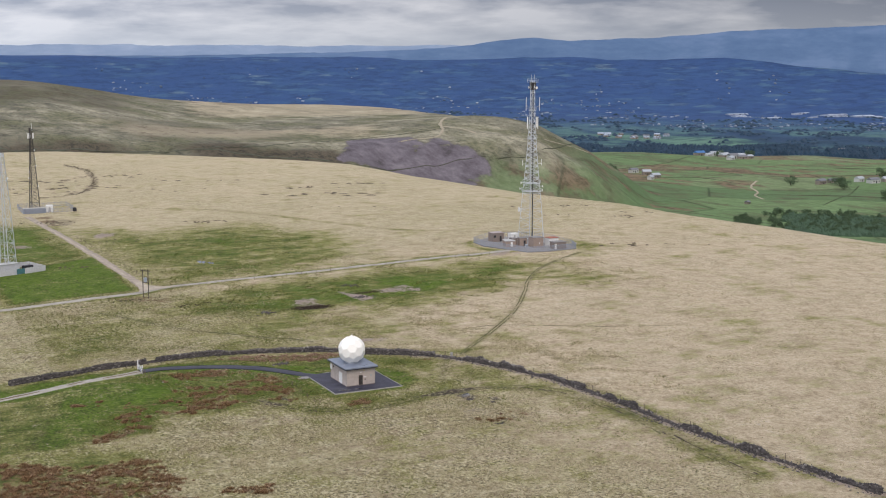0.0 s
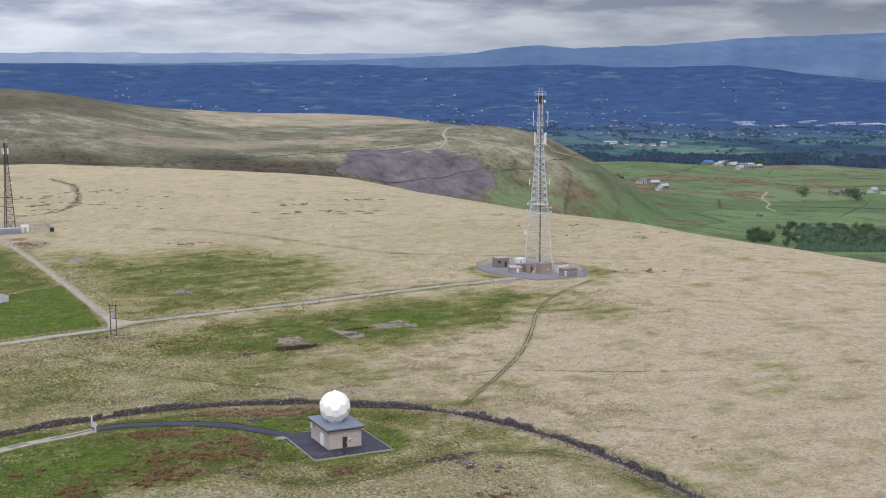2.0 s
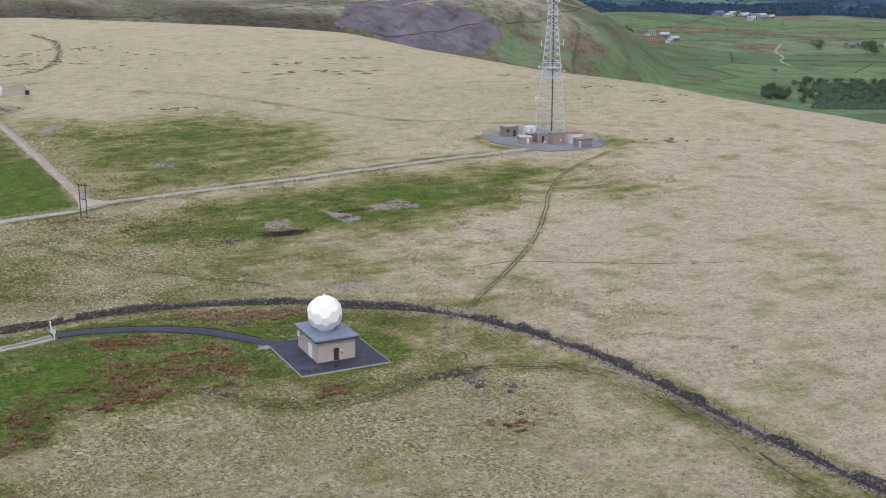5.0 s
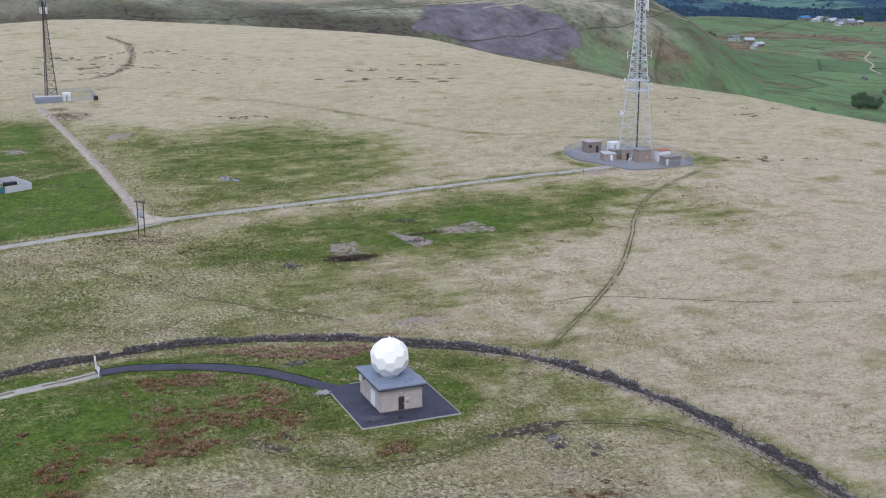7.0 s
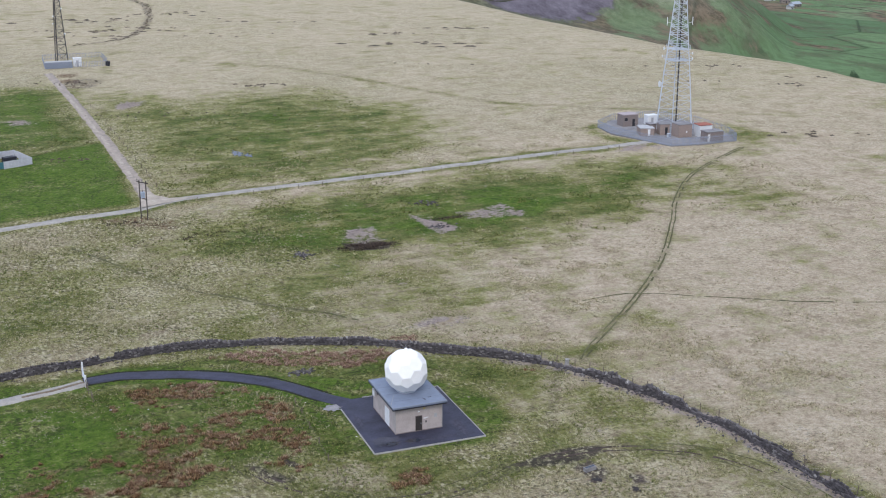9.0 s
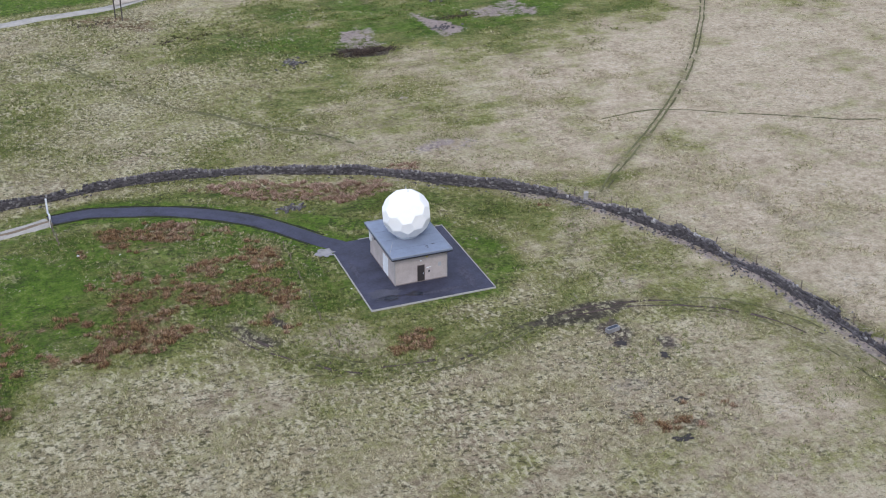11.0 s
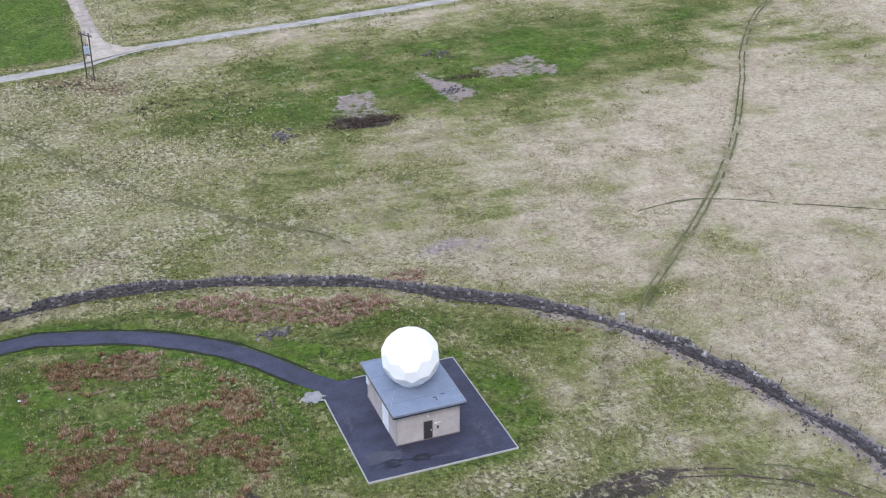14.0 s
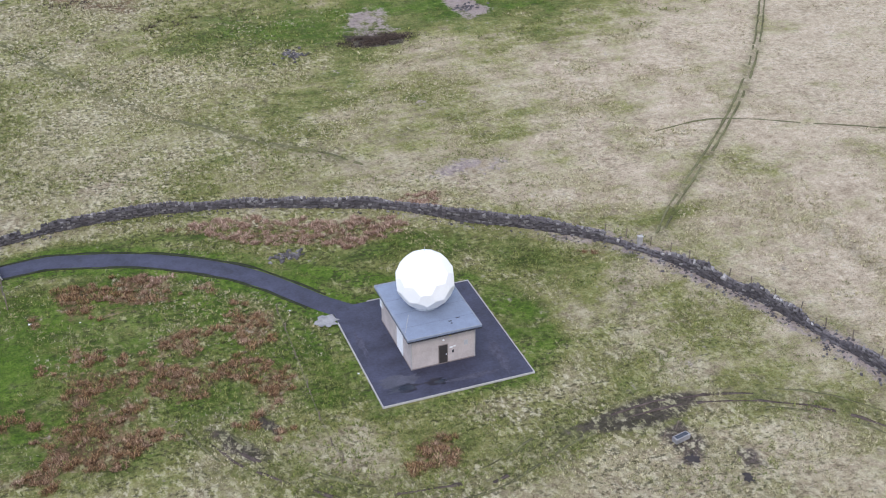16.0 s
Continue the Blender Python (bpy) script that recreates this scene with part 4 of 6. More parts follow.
def ribbon(name, line, width, mat, label, category, lift=0.05, seed=0, ragged=0.12, step=0.9, sink=0.0, bias=0.0):
    """A road laid on the land, with uneven edges."""
    c = spline(line, step)
    d = np.gradient(c, axis=0)
    d /= np.hypot(*d.T)[:, None]
    nrm = np.stack([-d[:, 1], d[:, 0]], -1)
    k = np.arange(len(c)) * step
    cols = np.array([-0.5, -0.42, -0.15, 0.15, 0.42, 0.5])
    pts = np.zeros((len(c), 6, 3))
    for j, f in enumerate(cols):
        jit = ragged * 2 * vnoise(k / 1.3, k * 0 + j * 7.7, seed) if abs(f) > 0.3 else 0 * k
        q = c + nrm * (f * width + jit)[:, None]
        pts[:, j, :2] = q
        dip = sink * np.clip(vnoise(k / 6.0, k * 0 + seed, 75) + 0.8 * vnoise(k / 1.7, k * 0 + seed, 76) + bias, 0, 1)
        pts[:, j, 2] = height(q[:, 0], q[:, 1]) + (-0.10 if abs(f) > 0.45 else lift) - dip
    bm = bmesh.new()
    rows = [[bm.verts.new(p) for p in row] for row in pts]
    for u, v in zip(rows[:-1], rows[1:]):
        for j in range(5):
            bm.faces.new((u[j], u[j + 1], v[j + 1], v[j]))
    bmesh.ops.recalc_face_normals(bm, faces=bm.faces)
    ob = tagged(link_mesh(name, bm, mat, smooth=True), label, category, kind="structure")
    return ob


def beside(line, off):
    c = spline(line, 2.0)
    d = np.gradient(c, axis=0)
    d /= np.hypot(*d.T)[:, None]
    return [tuple(p) for p in c + off * np.stack([-d[:, 1], d[:, 0]], -1)]


ribbon("road", ROAD, 2.8, M_GRAVEL, "pale gravel access road across the moor", "road", 0.10, 1)
ribbon("road", BRANCH, 2.9, M_TRACK, "earthy gravel track with grassy edges", "road", 0.09, 2, 0.34)
ribbon("wheel_track", beside(BRANCH, 0.35), 1.0, M_GRAVELB, "paler worn crown of the gravel track", "track", 0.115, 5, 0.22, 0.9, 0.12, 0.1)
ribbon("road", LANE, 2.4, M_GRAVEL, "worn pale lane beyond the field gate", "road", 0.10, 3, 0.2)
ribbon("verge", beside(LANE, -0.05), 0.7, M_LANE_EARTH, "earthy strip between the wheel lines of the lane", "verge", 0.118, 31, 0.16, 0.6, 0.12)
# shade of the grass edges, painted as thin dark ribbons beside the drive
for off, sd in ((-1.32, 41), (1.48, 42)):
    ribbon("verge", beside(DRIVE[:-1], off), 0.34, M_VERGE_SHADE, "painted dark line of shade along the drive's grass edge", "verge", 0.06, sd, 0.16, 0.6)
ribbon("driveway", beside(DRIVE, 0.08), 2.65, M_ASPHALT, "dark asphalt drive curving to the pad", "driveway", 0.09, 4, 0.05)


for off, sd in ((-0.36, 11), (0.36, 12)):
    ribbon("wheel_track", beside(TRACK, off), 0.30, M_RUT, "dark wheel line worn into the moor grass", "track", 0.045, sd, 0.12, 0.6, 0.25, -0.12)
for ln, w, sd, bias in ((PATH_W, 0.5, 13, -0.26), (PATH_E, 0.24, 14, -0.3)):
    ribbon("path", ln, w, M_RUT, "narrow dark trodden line in the moor grass", "path", 0.045, sd, 0.18, 0.6, 0.35, bias)
for off, w, sd, bias in ((-1.3, 0.22, 18, 0.22), (-0.5, 0.28, 19, 0.16), (0.5, 0.28, 21, 0.14), (1.4, 0.22, 22, 0.20)):
    ribbon("wheel_track", beside(RUT, off), w, M_RUTMUD if abs(off) < 1.0 else M_RUT, "muddy wheel line of the old vehicle way", "track", 0.04, sd, 0.18, 0.6, 0.4, bias)
bm = bmesh.new()
bm.faces.new([bm.verts.new((x, y, max(hz(x, y), 0) + 0.19)) for x, y in ((75.2, 348.6), (80, 350.6), (87.5, 352.9), (82.4, 354.6), (80.0, 358.0), (79.2, 364.0), (77.2, 364.0), (77.0, 357), (76.3, 352.5))])
tagged(link_mesh("junction", bm, M_GRAVELB), "pale gravel flare where the tracks meet", "road", kind="structure")
bm = nb(85.05, 99.05, 228.0, 244.1, -0.6, 0.02)
tagged(link_mesh("pavement", bm, M_ASPHALT), "dark patched asphalt pad round the radar building", "pavement", kind="structure")
for x0, x1, y0, y1 in ((85.0, 99.1, 227.90, 228.0), (99.05, 99.15, 227.90, 244.2), (88.6, 99.05, 244.1, 244.2), (84.95, 85.05, 227.90, 241.6)):
    tagged(link_mesh("kerb", nb(x0, x1, y0, y1, -0.4, 0.09, bevel=0.02), M_KERB), "pale concrete edging kerb of the asphalt pad", "kerb", kind="structure")


def blob(bm, x, y, z, rx, ry, seed, n=18, rough=0.45):
    ring = []
    for i in range(n):
        a = 2 * math.pi * i / n
        k = 1 + rough * float(vnoise(np.array([i * 0.7 + seed]), np.array([seed * 3.3]), 70)[0])
        ring.append(bm.verts.new((x + rx * k * math.cos(a), y + ry * k * math.sin(a), z)))
    bm.faces.new(ring)


bm = bmesh.new()
blob(bm, 84.1, 242.1, 0.065, 1.0, 0.95, 3, 26, 0.9)
apron = tagged(link_mesh("apron", bm, M_APRON), "pale broken concrete beside the drive's end", "apron", kind="structure")
for x, y, rx, ry, sd in ((87.5, 229.9, 1.45, 0.62, 1), (90.6, 229.75, 0.95, 0.5, 4)):
    bm = bmesh.new()
    blob(bm, x, y, 0.0235, rx, ry, sd, 30, 0.9)
    tagged(link_mesh("wet_patch", bm, M_WET), "dark wet asphalt round a puddle", "puddle", kind="structure")
    bm = bmesh.new()
    blob(bm, x + 0.3, y - 0.05, 0.0275, rx * 0.5, ry * 0.6, sd + 5, 26, 0.8)
    tagged(link_mesh("puddle", bm, M_WATER), "dark shallow puddle on the asphalt pad", "puddle", kind="structure")
bm = bmesh.new()
blob(bm, 87.4, 231.0, 0.0215, 1.9, 0.85, 31, 34, 0.8)
tagged(link_mesh("asphalt_patch", bm, M_PATCH), "greyer worn patch of asphalt", "pavement", kind="structure")
for x, y, rx, ry, sd in ((97.2, 231.2, 0.5, 2.6, 33), (86.0, 237.5, 0.3, 2.2, 34), (94.0, 229.4, 2.4, 0.3, 35)):
    bm = bmesh.new()
    blob(bm, x, y, 0.0215, rx, ry, sd, 34, 0.9)
    tagged(link_mesh("asphalt_patch", bm, M_SCUFF), "scuffed edge of the asphalt pad", "pavement", kind="structure")

# ================= radar station =================
station = thing("radar_building", "low rendered block building with overhanging grey felt roof", "building", 89.0, 232.1, 0.0)
W, D, H = 6.05, 8.5, 3.35
bm = nb(0, W, 0, D, 0.12, H)
part("wall", bm, M_WALL, station)
part("plinth", nb(-0.03, W + 0.03, -0.03, D + 0.03, -0.05, 0.12), M_BRICKD, station)
roof = part("roof", nb(-0.5, W + 0.45, -0.62, D + 0.45, H + 0.16, H + 0.36, bevel=0.03), M_ROOF, station)
for x0, x1, y0, y1 in ((-0.5, W + 0.45, -0.62, -0.54), (-0.5, W + 0.45, D + 0.37, D + 0.45), (-0.5, -0.42, -0.54, D + 0.37), (W + 0.37, W + 0.45, -0.54, D + 0.37)):
    part("roof_edge", nb(x0, x1, y0, y1, H + 0.36, H + 0.41), M_EDGE, roof)
for i in range(3):
    part("felt_seam", nb(-0.42, W + 0.37, 1.35 + 2.3 * i, 1.40 + 2.3 * i, H + 0.358, H + 0.372), M_SEAM, roof)
for x, y, a, b in ((3.9, 0.9, 0.30, 0.14), (4.7, 1.2, 0.36, 0.10), (4.0, 0.55, 0.16, 0.16)):
    part("roof_patch", nb(x, x + a, y, y + b, H + 0.36, H + 0.375), M_FASCIA, roof)
bm = bmesh.new()
beam(bm, (0.9, 3.2, H + 0.37), (-0.3, 0.6, H + 0.37), 0.035, 4)
part("cable", bm, M_KERB, roof, "thin pale cable across the roof")
part("fascia", nb(-0.46, W + 0.41, -0.58, D + 0.41, H, H + 0.16), M_FASCIA, station)
for x, y in ((-0.02, -0.06), (W - 0.06, -0.06)):
    part("downpipe", nb(x, x + 0.08, y, y + 0.06, 0.05, H), M_KERB, station)
for i in range(4):
    part("rafter_end", nb(0.5 + 1.6 * i, 0.62 + 1.6 * i, -0.5, 0.0, H - 0.10, H), M_BRICKD, station)
frame_d = part("door_frame", bmesh.new(), M_BRICKD, station)
bm = bmesh.new()
box(bm, 2.56, 2.62, -0.04, 0.0, 0.1, 2.06)
box(bm, 3.40, 3.46, -0.04, 0.0, 0.1, 2.06)
box(bm, 2.56, 3.46, -0.04, 0.0, 2.0, 2.06)
bm.to_mesh(frame_d.data)
bm.free()
frame_d.data.materials.append(M_BRICKD)
door = part("door", nb(2.62, 3.40, -0.05, 0.02, 0.12, 2.0), M_DOOR, station, "dark brown steel door")
part("handle", nb(3.24, 3.30, -0.12, -0.05, 0.95, 1.10), M_STEEL, door)
part("sign", nb(3.62, 3.92, -0.03, 0.0, 1.55, 1.68), M_WHITEP, station, "small white notice")
part("sign", nb(3.98, 4.20, -0.03, 0.0, 1.60, 1.70), M_WHITEP, station, "small white notice")
part("notice", nb(5.0, 5.36, -0.03, 0.0, 1.55, 2.05), M_FLAT, station, "pale grey notice board")
part("sign", nb(3.62, 3.80, -0.03, 0.0, 2.86, 3.02), M_YELLOW, station, "small yellow warning sign")
part("vent", nb(3.86, 4.02, -0.06, 0.0, 1.02, 1.28), M_FASCIA, station, "dark wall vent")
part("lamp", nb(2.9, 3.1, -0.16, 0.0, 2.55, 2.68, bevel=0.02), M_WHITEP, station, "pale bulkhead lamp")
for y in (2.2, 3.05):
    lv = part("louvre_door", nb(-0.05, 0.0, y, y + 0.8, 0.12, 2.3), M_WHITEP, station, "off-white louvred double door leaf")
    for k in range(6):
        part("slat", nb(-0.075, -0.045, y + 0.06, y + 0.74, 0.5 + 0.28 * k, 0.6 + 0.28 * k), M_WHITEP, lv)
part("cabinet", nb(-0.22, 0.0, 7.6, 8.2, 1.9, 2.9, bevel=0.03), M_WHITEP, station, "white metal wall cabinet")
part("vent", nb(-0.06, 0.0, 6.6, 6.95, 2.5, 2.8), M_FASCIA, station, "dark wall vent")

# radome
radome = thing("radome", "white faceted radome on the roof of the radar building", "radome", 92.0, 236.6, H + 0.36)
R = 2.72
CZ = R * 0.93
ico = bmesh.new()
bmesh.ops.create_icosphere(ico, subdivisions=2, radius=1.0, matrix=pose(0, 0, 0, 0, 31.7, 12))
for v in ico.verts:
    if v.co.z < -0.86:
        continue
    nrm = v.co.normalized()
    ring = [f.calc_center_median().normalized() for f in v.link_faces]
    u = nrm.orthogonal().normalized()
    w = nrm.cross(u)
    ring.sort(key=lambda p: math.atan2(p.dot(w), p.dot(u)))
    bm = bmesh.new()
    mid = sum(ring, Vector()) / len(ring)
    outer = [bm.verts.new((Vector((mid + (p - mid) * 0.998)) * R * 1.008) + Vector((0, 0, CZ))) for p in ring]
    inner = [bm.verts.new((Vector(mid + (p - mid) * 0.94) * R * 1.016) + Vector((0, 0, CZ))) for p in ring]
    low = [bm.verts.new((Vector(p) * R * 0.995) + Vector((0, 0, CZ))) for p in ring]
    bm.faces.new(inner)
    for i in range(len(ring)):
        j = (i + 1) % len(ring)
        bm.faces.new((outer[i], outer[j], inner[j], inner[i]))
        bm.faces.new((low[i], low[j], outer[j], outer[i]))
    for q in bm.verts:
        q.co.z = max(q.co.z, 0.04)
    bmesh.ops.recalc_face_normals(bm, faces=bm.faces)
    part("panel", bm, M_WHITE, radome)
ico.free()
bm = bmesh.new()
bmesh.ops.create_cone(bm, cap_ends=True, segments=24, radius1=1.35, radius2=1.3, depth=0.24, matrix=Matrix.Translation((0, 0, 0.12)))
part("base_ring", bm, M_STEEL, radome)
bm = bmesh.new()
bmesh.ops.create_cone(bm, cap_ends=True, segments=14, radius1=0.34, radius2=0.16, depth=0.26, matrix=Matrix.Translation((0, 0, CZ + R + 0.08)))
part("finial", bm, M_WHITE, radome)
bm = bmesh.new()
bmesh.ops.create_cone(bm, cap_ends=True, segments=6, radius1=0.03, radius2=0.015, depth=0.5, matrix=Matrix.Translation((0, 0, CZ + R + 0.45)))
part("lightning_rod", bm, M_STEEL, radome)

# ================= masts and compounds =================


def lattice_mast(m, prof, legs, turn, mat, leg_w, brace_w, step, least=1.6, slim=0.0):
    """Legs, ring braces and crossed braces; prof is (height, radius)."""
    hs, ws = [p[0] for p in prof], [p[1] for p in prof]

    def corner(k, h):
        a = turn + 2 * math.pi * k / legs
        r = np.interp(h, hs, ws)
        return Vector((r * math.cos(a), r * math.sin(a), h))
    for k in range(legs):
        bm = bmesh.new()
        for (h0, _), (h1, _) in zip(prof[:-1], prof[1:]):
            beam(bm, corner(k, h0), corner(k, h1), leg_w)
        part("leg", bm, mat, m)
    h = 0.0
    while h < hs[-1] - 0.5:
        h1 = min(h + max(least, step * np.interp(h, hs, ws) / ws[0]), hs[-1])
        for k in range(legs):
            bm = bmesh.new()
            a0, a1, b0, b1 = corner(k, h), corner(k, h1), corner((k + 1) % legs, h), corner((k + 1) % legs, h1)
            bw = brace_w * (0.6 if h < slim else 1.0)
            beam(bm, a0, b1, bw)
            beam(bm, b0, a1, bw)
            beam(bm, a1, b1, bw)
            part("brace", bm, mat, m)
        h = h1


def dish(m, x, y, z, r, yaw):
    bm = bmesh.new()
    t = Matrix.Translation((x, y, z)) @ Matrix.Rotation(yaw, 4, "Z") @ Matrix.Rotation(math.pi / 2, 4, "Y")
    bmesh.ops.create_cone(bm, cap_ends=True, segments=18, radius1=r * 0.55, radius2=r, depth=r * 0.5, matrix=t)
    d = part("dish", bm, M_WHITEP, m, "white microwave dish")
    bm = bmesh.new()
    beam(bm, (x * 0.8, y * 0.8, z), (x, y, z), 0.1)
    part("bracket", bm, M_STEEL, d)


def aerial(m, x, y, z0, z1, w, mat):
    bm = bmesh.new()
    beam(bm, (x, y, z0), (x, y, z1), w, 6)
    beam(bm, (x * 0.6, y * 0.6, (z0 * 2 + z1) / 3), (x, y, (z0 * 2 + z1) / 3), 0.08)
    part("aerial", bm, mat, m)


def deck(m, r, z, mat):
    p = part("platform", nb(-r, r, -r, r, z, z + 0.12), mat, m)
    bm = bmesh.new()
    for sx, sy in ((-1, -1), (1, -1), (1, 1), (-1, 1)):
        beam(bm, (sx * r, sy * r, z), (sx * r, sy * r, z + 1.1), 0.07)
    for k in range(4):
        a, b = ((-1, -1), (1, -1), (1, 1), (-1, 1))[k], ((1, -1), (1, 1), (-1, 1), (-1, -1))[k]
        for hh in (0.55, 1.1):
            beam(bm, (a[0] * r, a[1] * r, z + hh), (b[0] * r, b[1] * r, z + hh), 0.05)
    part("guard_rail", bm, mat, p)


mast = thing("lattice_mast", "tall galvanised steel lattice mast with aerials and dishes", "mast", 215.8, 377.5)
lattice_mast(mast, [(0, 6.3), (14, 4.6), (20, 3.7), (32, 2.15), (43, 1.2), (54.6, 0.9)], 4, 0.25, M_STEEL, 0.19, 0.115, 3.9, 1.9, 17.0)
for x, y, w in ((0.35, -0.3, 0.3), (-0.5, 0.1, 0.22)):
    bm = bmesh.new()
    beam(bm, (x, y, 0), (x * 0.7, y * 0.7, 30), w)
    beam(bm, (x * 0.7, y * 0.7, 30), (x * 0.3, y * 0.3, 53), w)
    part("cable_ladder", bm, M_DARKSTEEL if w > 0.25 else M_STEEL, mast, "dark feeder cable ladder" if w > 0.25 else "")
deck(mast, 1.3, 54.0, M_STEEL)
part("head", nb(-0.8, 0.8, -0.8, 0.8, 51.5, 54.0), M_DARKSTEEL, mast, "dark equipment head")
for z, r in ((17.2, 3.5), (20.0, 3.05), (44.5, 1.2), (35, 1.7)):
    deck(mast, r * 0.72, z, M_STEEL)
for x, y, z0, z1, w in ((2.2, -0.9, 44.5, 49.0, 0.16), (-1.9, 1.0, 44.5, 49.0, 0.16), (1.5, -1.0, 38.5, 42.5, 0.34), (-1.5, 0.6, 38.5, 42.5, 0.34), (3.4, -0.6, 26, 28, 0.14),
                       (-3.1, 0.8, 26, 28, 0.14), (0.9, -1.2, 39, 42.4, 0.3), (1.1, 0.9, 55.1, 56.6, 0.08), (-1.1, -0.9, 55.1, 56.6, 0.08)):
    aerial(mast, x, y, z0, z1, w, M_WHITEP if w > 0.13 else M_STEEL)
for x, y, z, r, yaw in ((-4.3, 0.6, 11.2, 0.85, 3.0), (-4.1, 0.6, 18.3, 0.4, 3.0), (-3.9, 0.2, 20.3, 0.45, 3.1), (3.7, -1.0, 17.5, 0.4, -0.3), (3.6, -1.1, 18.9, 0.4, -0.3), (0.7, -1.3, 52.2, 0.45, -1.5), (-1.3, 0.3, 52.3, 0.4, 3.0)):
    dish(mast, x, y, z, r, yaw)

mast2 = thing("lattice_mast", "slender dark steel lattice mast with pale panel aerials", "mast", 78.6, 553.0)
lattice_mast(mast2, [(0, 2.6), (29, 0.7), (34.2, 0.7)], 3, 0.1, M_DARKSTEEL, 0.26, 0.10, 3.2)
for k in range(5):
    a = 0.6 + 1.25 * k
    bm = nb(-0.16, 0.16, -0.1, 0.1, 0, 2.3, bevel=0.03)
    bm.transform(Matrix.Rotation(a, 4, "Z") @ Matrix.Translation((0, -1.25, 29.8)))
    part("panel_aerial", bm, M_WHITEP, mast2)
aerial(mast2, 0.5, 0.0, 33, 36, 0.12, M_WHITEP)
for z, x in ((21.5, 1.3), (18.5, 1.5), (25, 1.1), (10, 2.1), (13.5, -1.6), (16, -1.3)):
    dish(mast2, x, -0.5, z, 0.32, -0.8)

mast3 = thing("lattice_mast", "broad galvanised steel lattice mast in a white-walled compound", "mast", 47.3, 402.0)
lattice_mast(mast3, [(0, 3.7), (20, 2.5), (35.5, 1.2)], 4, 0.2, M_STEEL, 0.20, 0.085, 4.4, 2.4)
deck(mast3, 1.1, 34.5, M_STEEL)
bm = bmesh.new()
beam(bm, (0.2, 0, 0), (0.1, 0, 34), 0.2)
part("cable_ladder", bm, M_STEEL, mast3)
dish(mast3, 1.9, -0.4, 28, 0.4, -0.5)


def hut(name, label, x, y, w, d, h, wall, roof_mat, doors=(), rz=0.0, lip=0.15, z=None):
    t = thing(name, label, "hut", x, y, (hz(x + w / 2, y + d / 2) if z is None else z), rz)
    if z is not None:
        t.matrix_world = t.matrix_world @ Matrix.Translation((0.1 * w, 0.1 * d, 0)) @ Matrix.Diagonal((0.82, 0.82, 0.9, 1))
    part("wall", nb(0, w, 0, d, -0.4, h), wall, t)
    part("roof", nb(-lip, w + lip, -lip, d + lip, h, h + 0.18, bevel=0.03), roof_mat, t)
    for x0, x1, z1, mat in doors:
        p = part("door", nb(x0, x1, -0.06, 0.0, 0.05, z1), mat, t)
        part("handle", nb(x1 - 0.14, x1 - 0.08, -0.1, -0.06, 1.0, 1.1), M_STEEL, p)
    return t


def pane(t, x0, x1, z0, z1):
    p = part("window", nb(x0, x1, -0.05, 0.0, z0, z1), M_FASCIA, t)
    part("sill", nb(x0 - 0.05, x1 + 0.05, -0.12, 0.0, z0 - 0.06, z0), M_KERB, p)


hardstanding = [(196.8, 383.5), (196.2, 375.2), (199.2, 366.2), (202.6, 357.0), (210.3, 356.2), (221.0, 356.8), (223.6, 364.2), (223.8, 380.3), (217.1, 390.0), (204.8, 390.3)]
bm = bmesh.new()
ZC = hz(210, 372) + 0.12
bm.faces.new([bm.verts.new((x, y, ZC)) for x, y in hardstanding])
r = bmesh.ops.extrude_face_region(bm, geom=bm.faces[:])
for v in r["geom"]:
    if isinstance(v, bmesh.types.BMVert):
        v.co.z -= 0.7
bmesh.ops.recalc_face_normals(bm, faces=bm.faces)
tagged(link_mesh("pavement", bm, M_CONC), "grey gravelled hardstanding of the mast compound", "pavement", kind="structure")

t = hut("hut", "brown brick equipment hut with a pale flat roof", 202.4, 380.6, 5.2, 4.0, 3.3, M_BRICKD, M_PINKFLAT, [(3.2, 4.1, 2.1, M_FASCIA)], z=ZC)
pane(t, 0.4, 1.5, 1.6, 2.5)
hut("hut", "low brick store with a white-edged flat roof", 200.9, 369.2, 4.2, 5.0, 2.0, M_BRICK, M_FLAT, [(2.2, 3.0, 1.8, M_WHITEP)], -16, z=ZC)
hut("equipment_cabin", "white metal equipment cabin", 209.9, 381.0, 3.7, 2.6, 2.5, M_WHITEP, M_WHITEP, [(1.2, 2.0, 2.0, M_FLAT)], z=ZC, lip=0.05)
hut("hut", "small brown brick store", 204.9, 371.2, 2.3, 2.6, 2.5, M_BRICKD, M_CONC, [], z=ZC)
hut("hut", "brown brick hut with a dark door", 206.2, 368.6, 3.0, 3.0, 2.9, M_BRICK, M_CONC, [(1.6, 2.4, 2.1, M_FASCIA)], -10, z=ZC)
t = hut("hut", "tan brick equipment building with a flat roof", 208.6, 363.8, 4.6, 4.2, 3.5, M_BRICK, M_CONC, [], z=ZC)
part("notice", nb(2.6, 2.95, -0.04, 0, 1.2, 1.7), M_WHITEP, t, "white notice")
t = hut("hut", "white rendered hut with a red tiled roof", 214.0, 362.6, 4.2, 3.6, 3.2, M_WHITEP, M_REDROOF, [], z=ZC)
hut("hut", "grey block store with a dark flat roof", 212.6, 357.4, 5.6, 3.6, 2.5, M_BRICKD, M_CONC, [(0.2, 1.0, 2.0, M_WHITEP)], z=ZC)
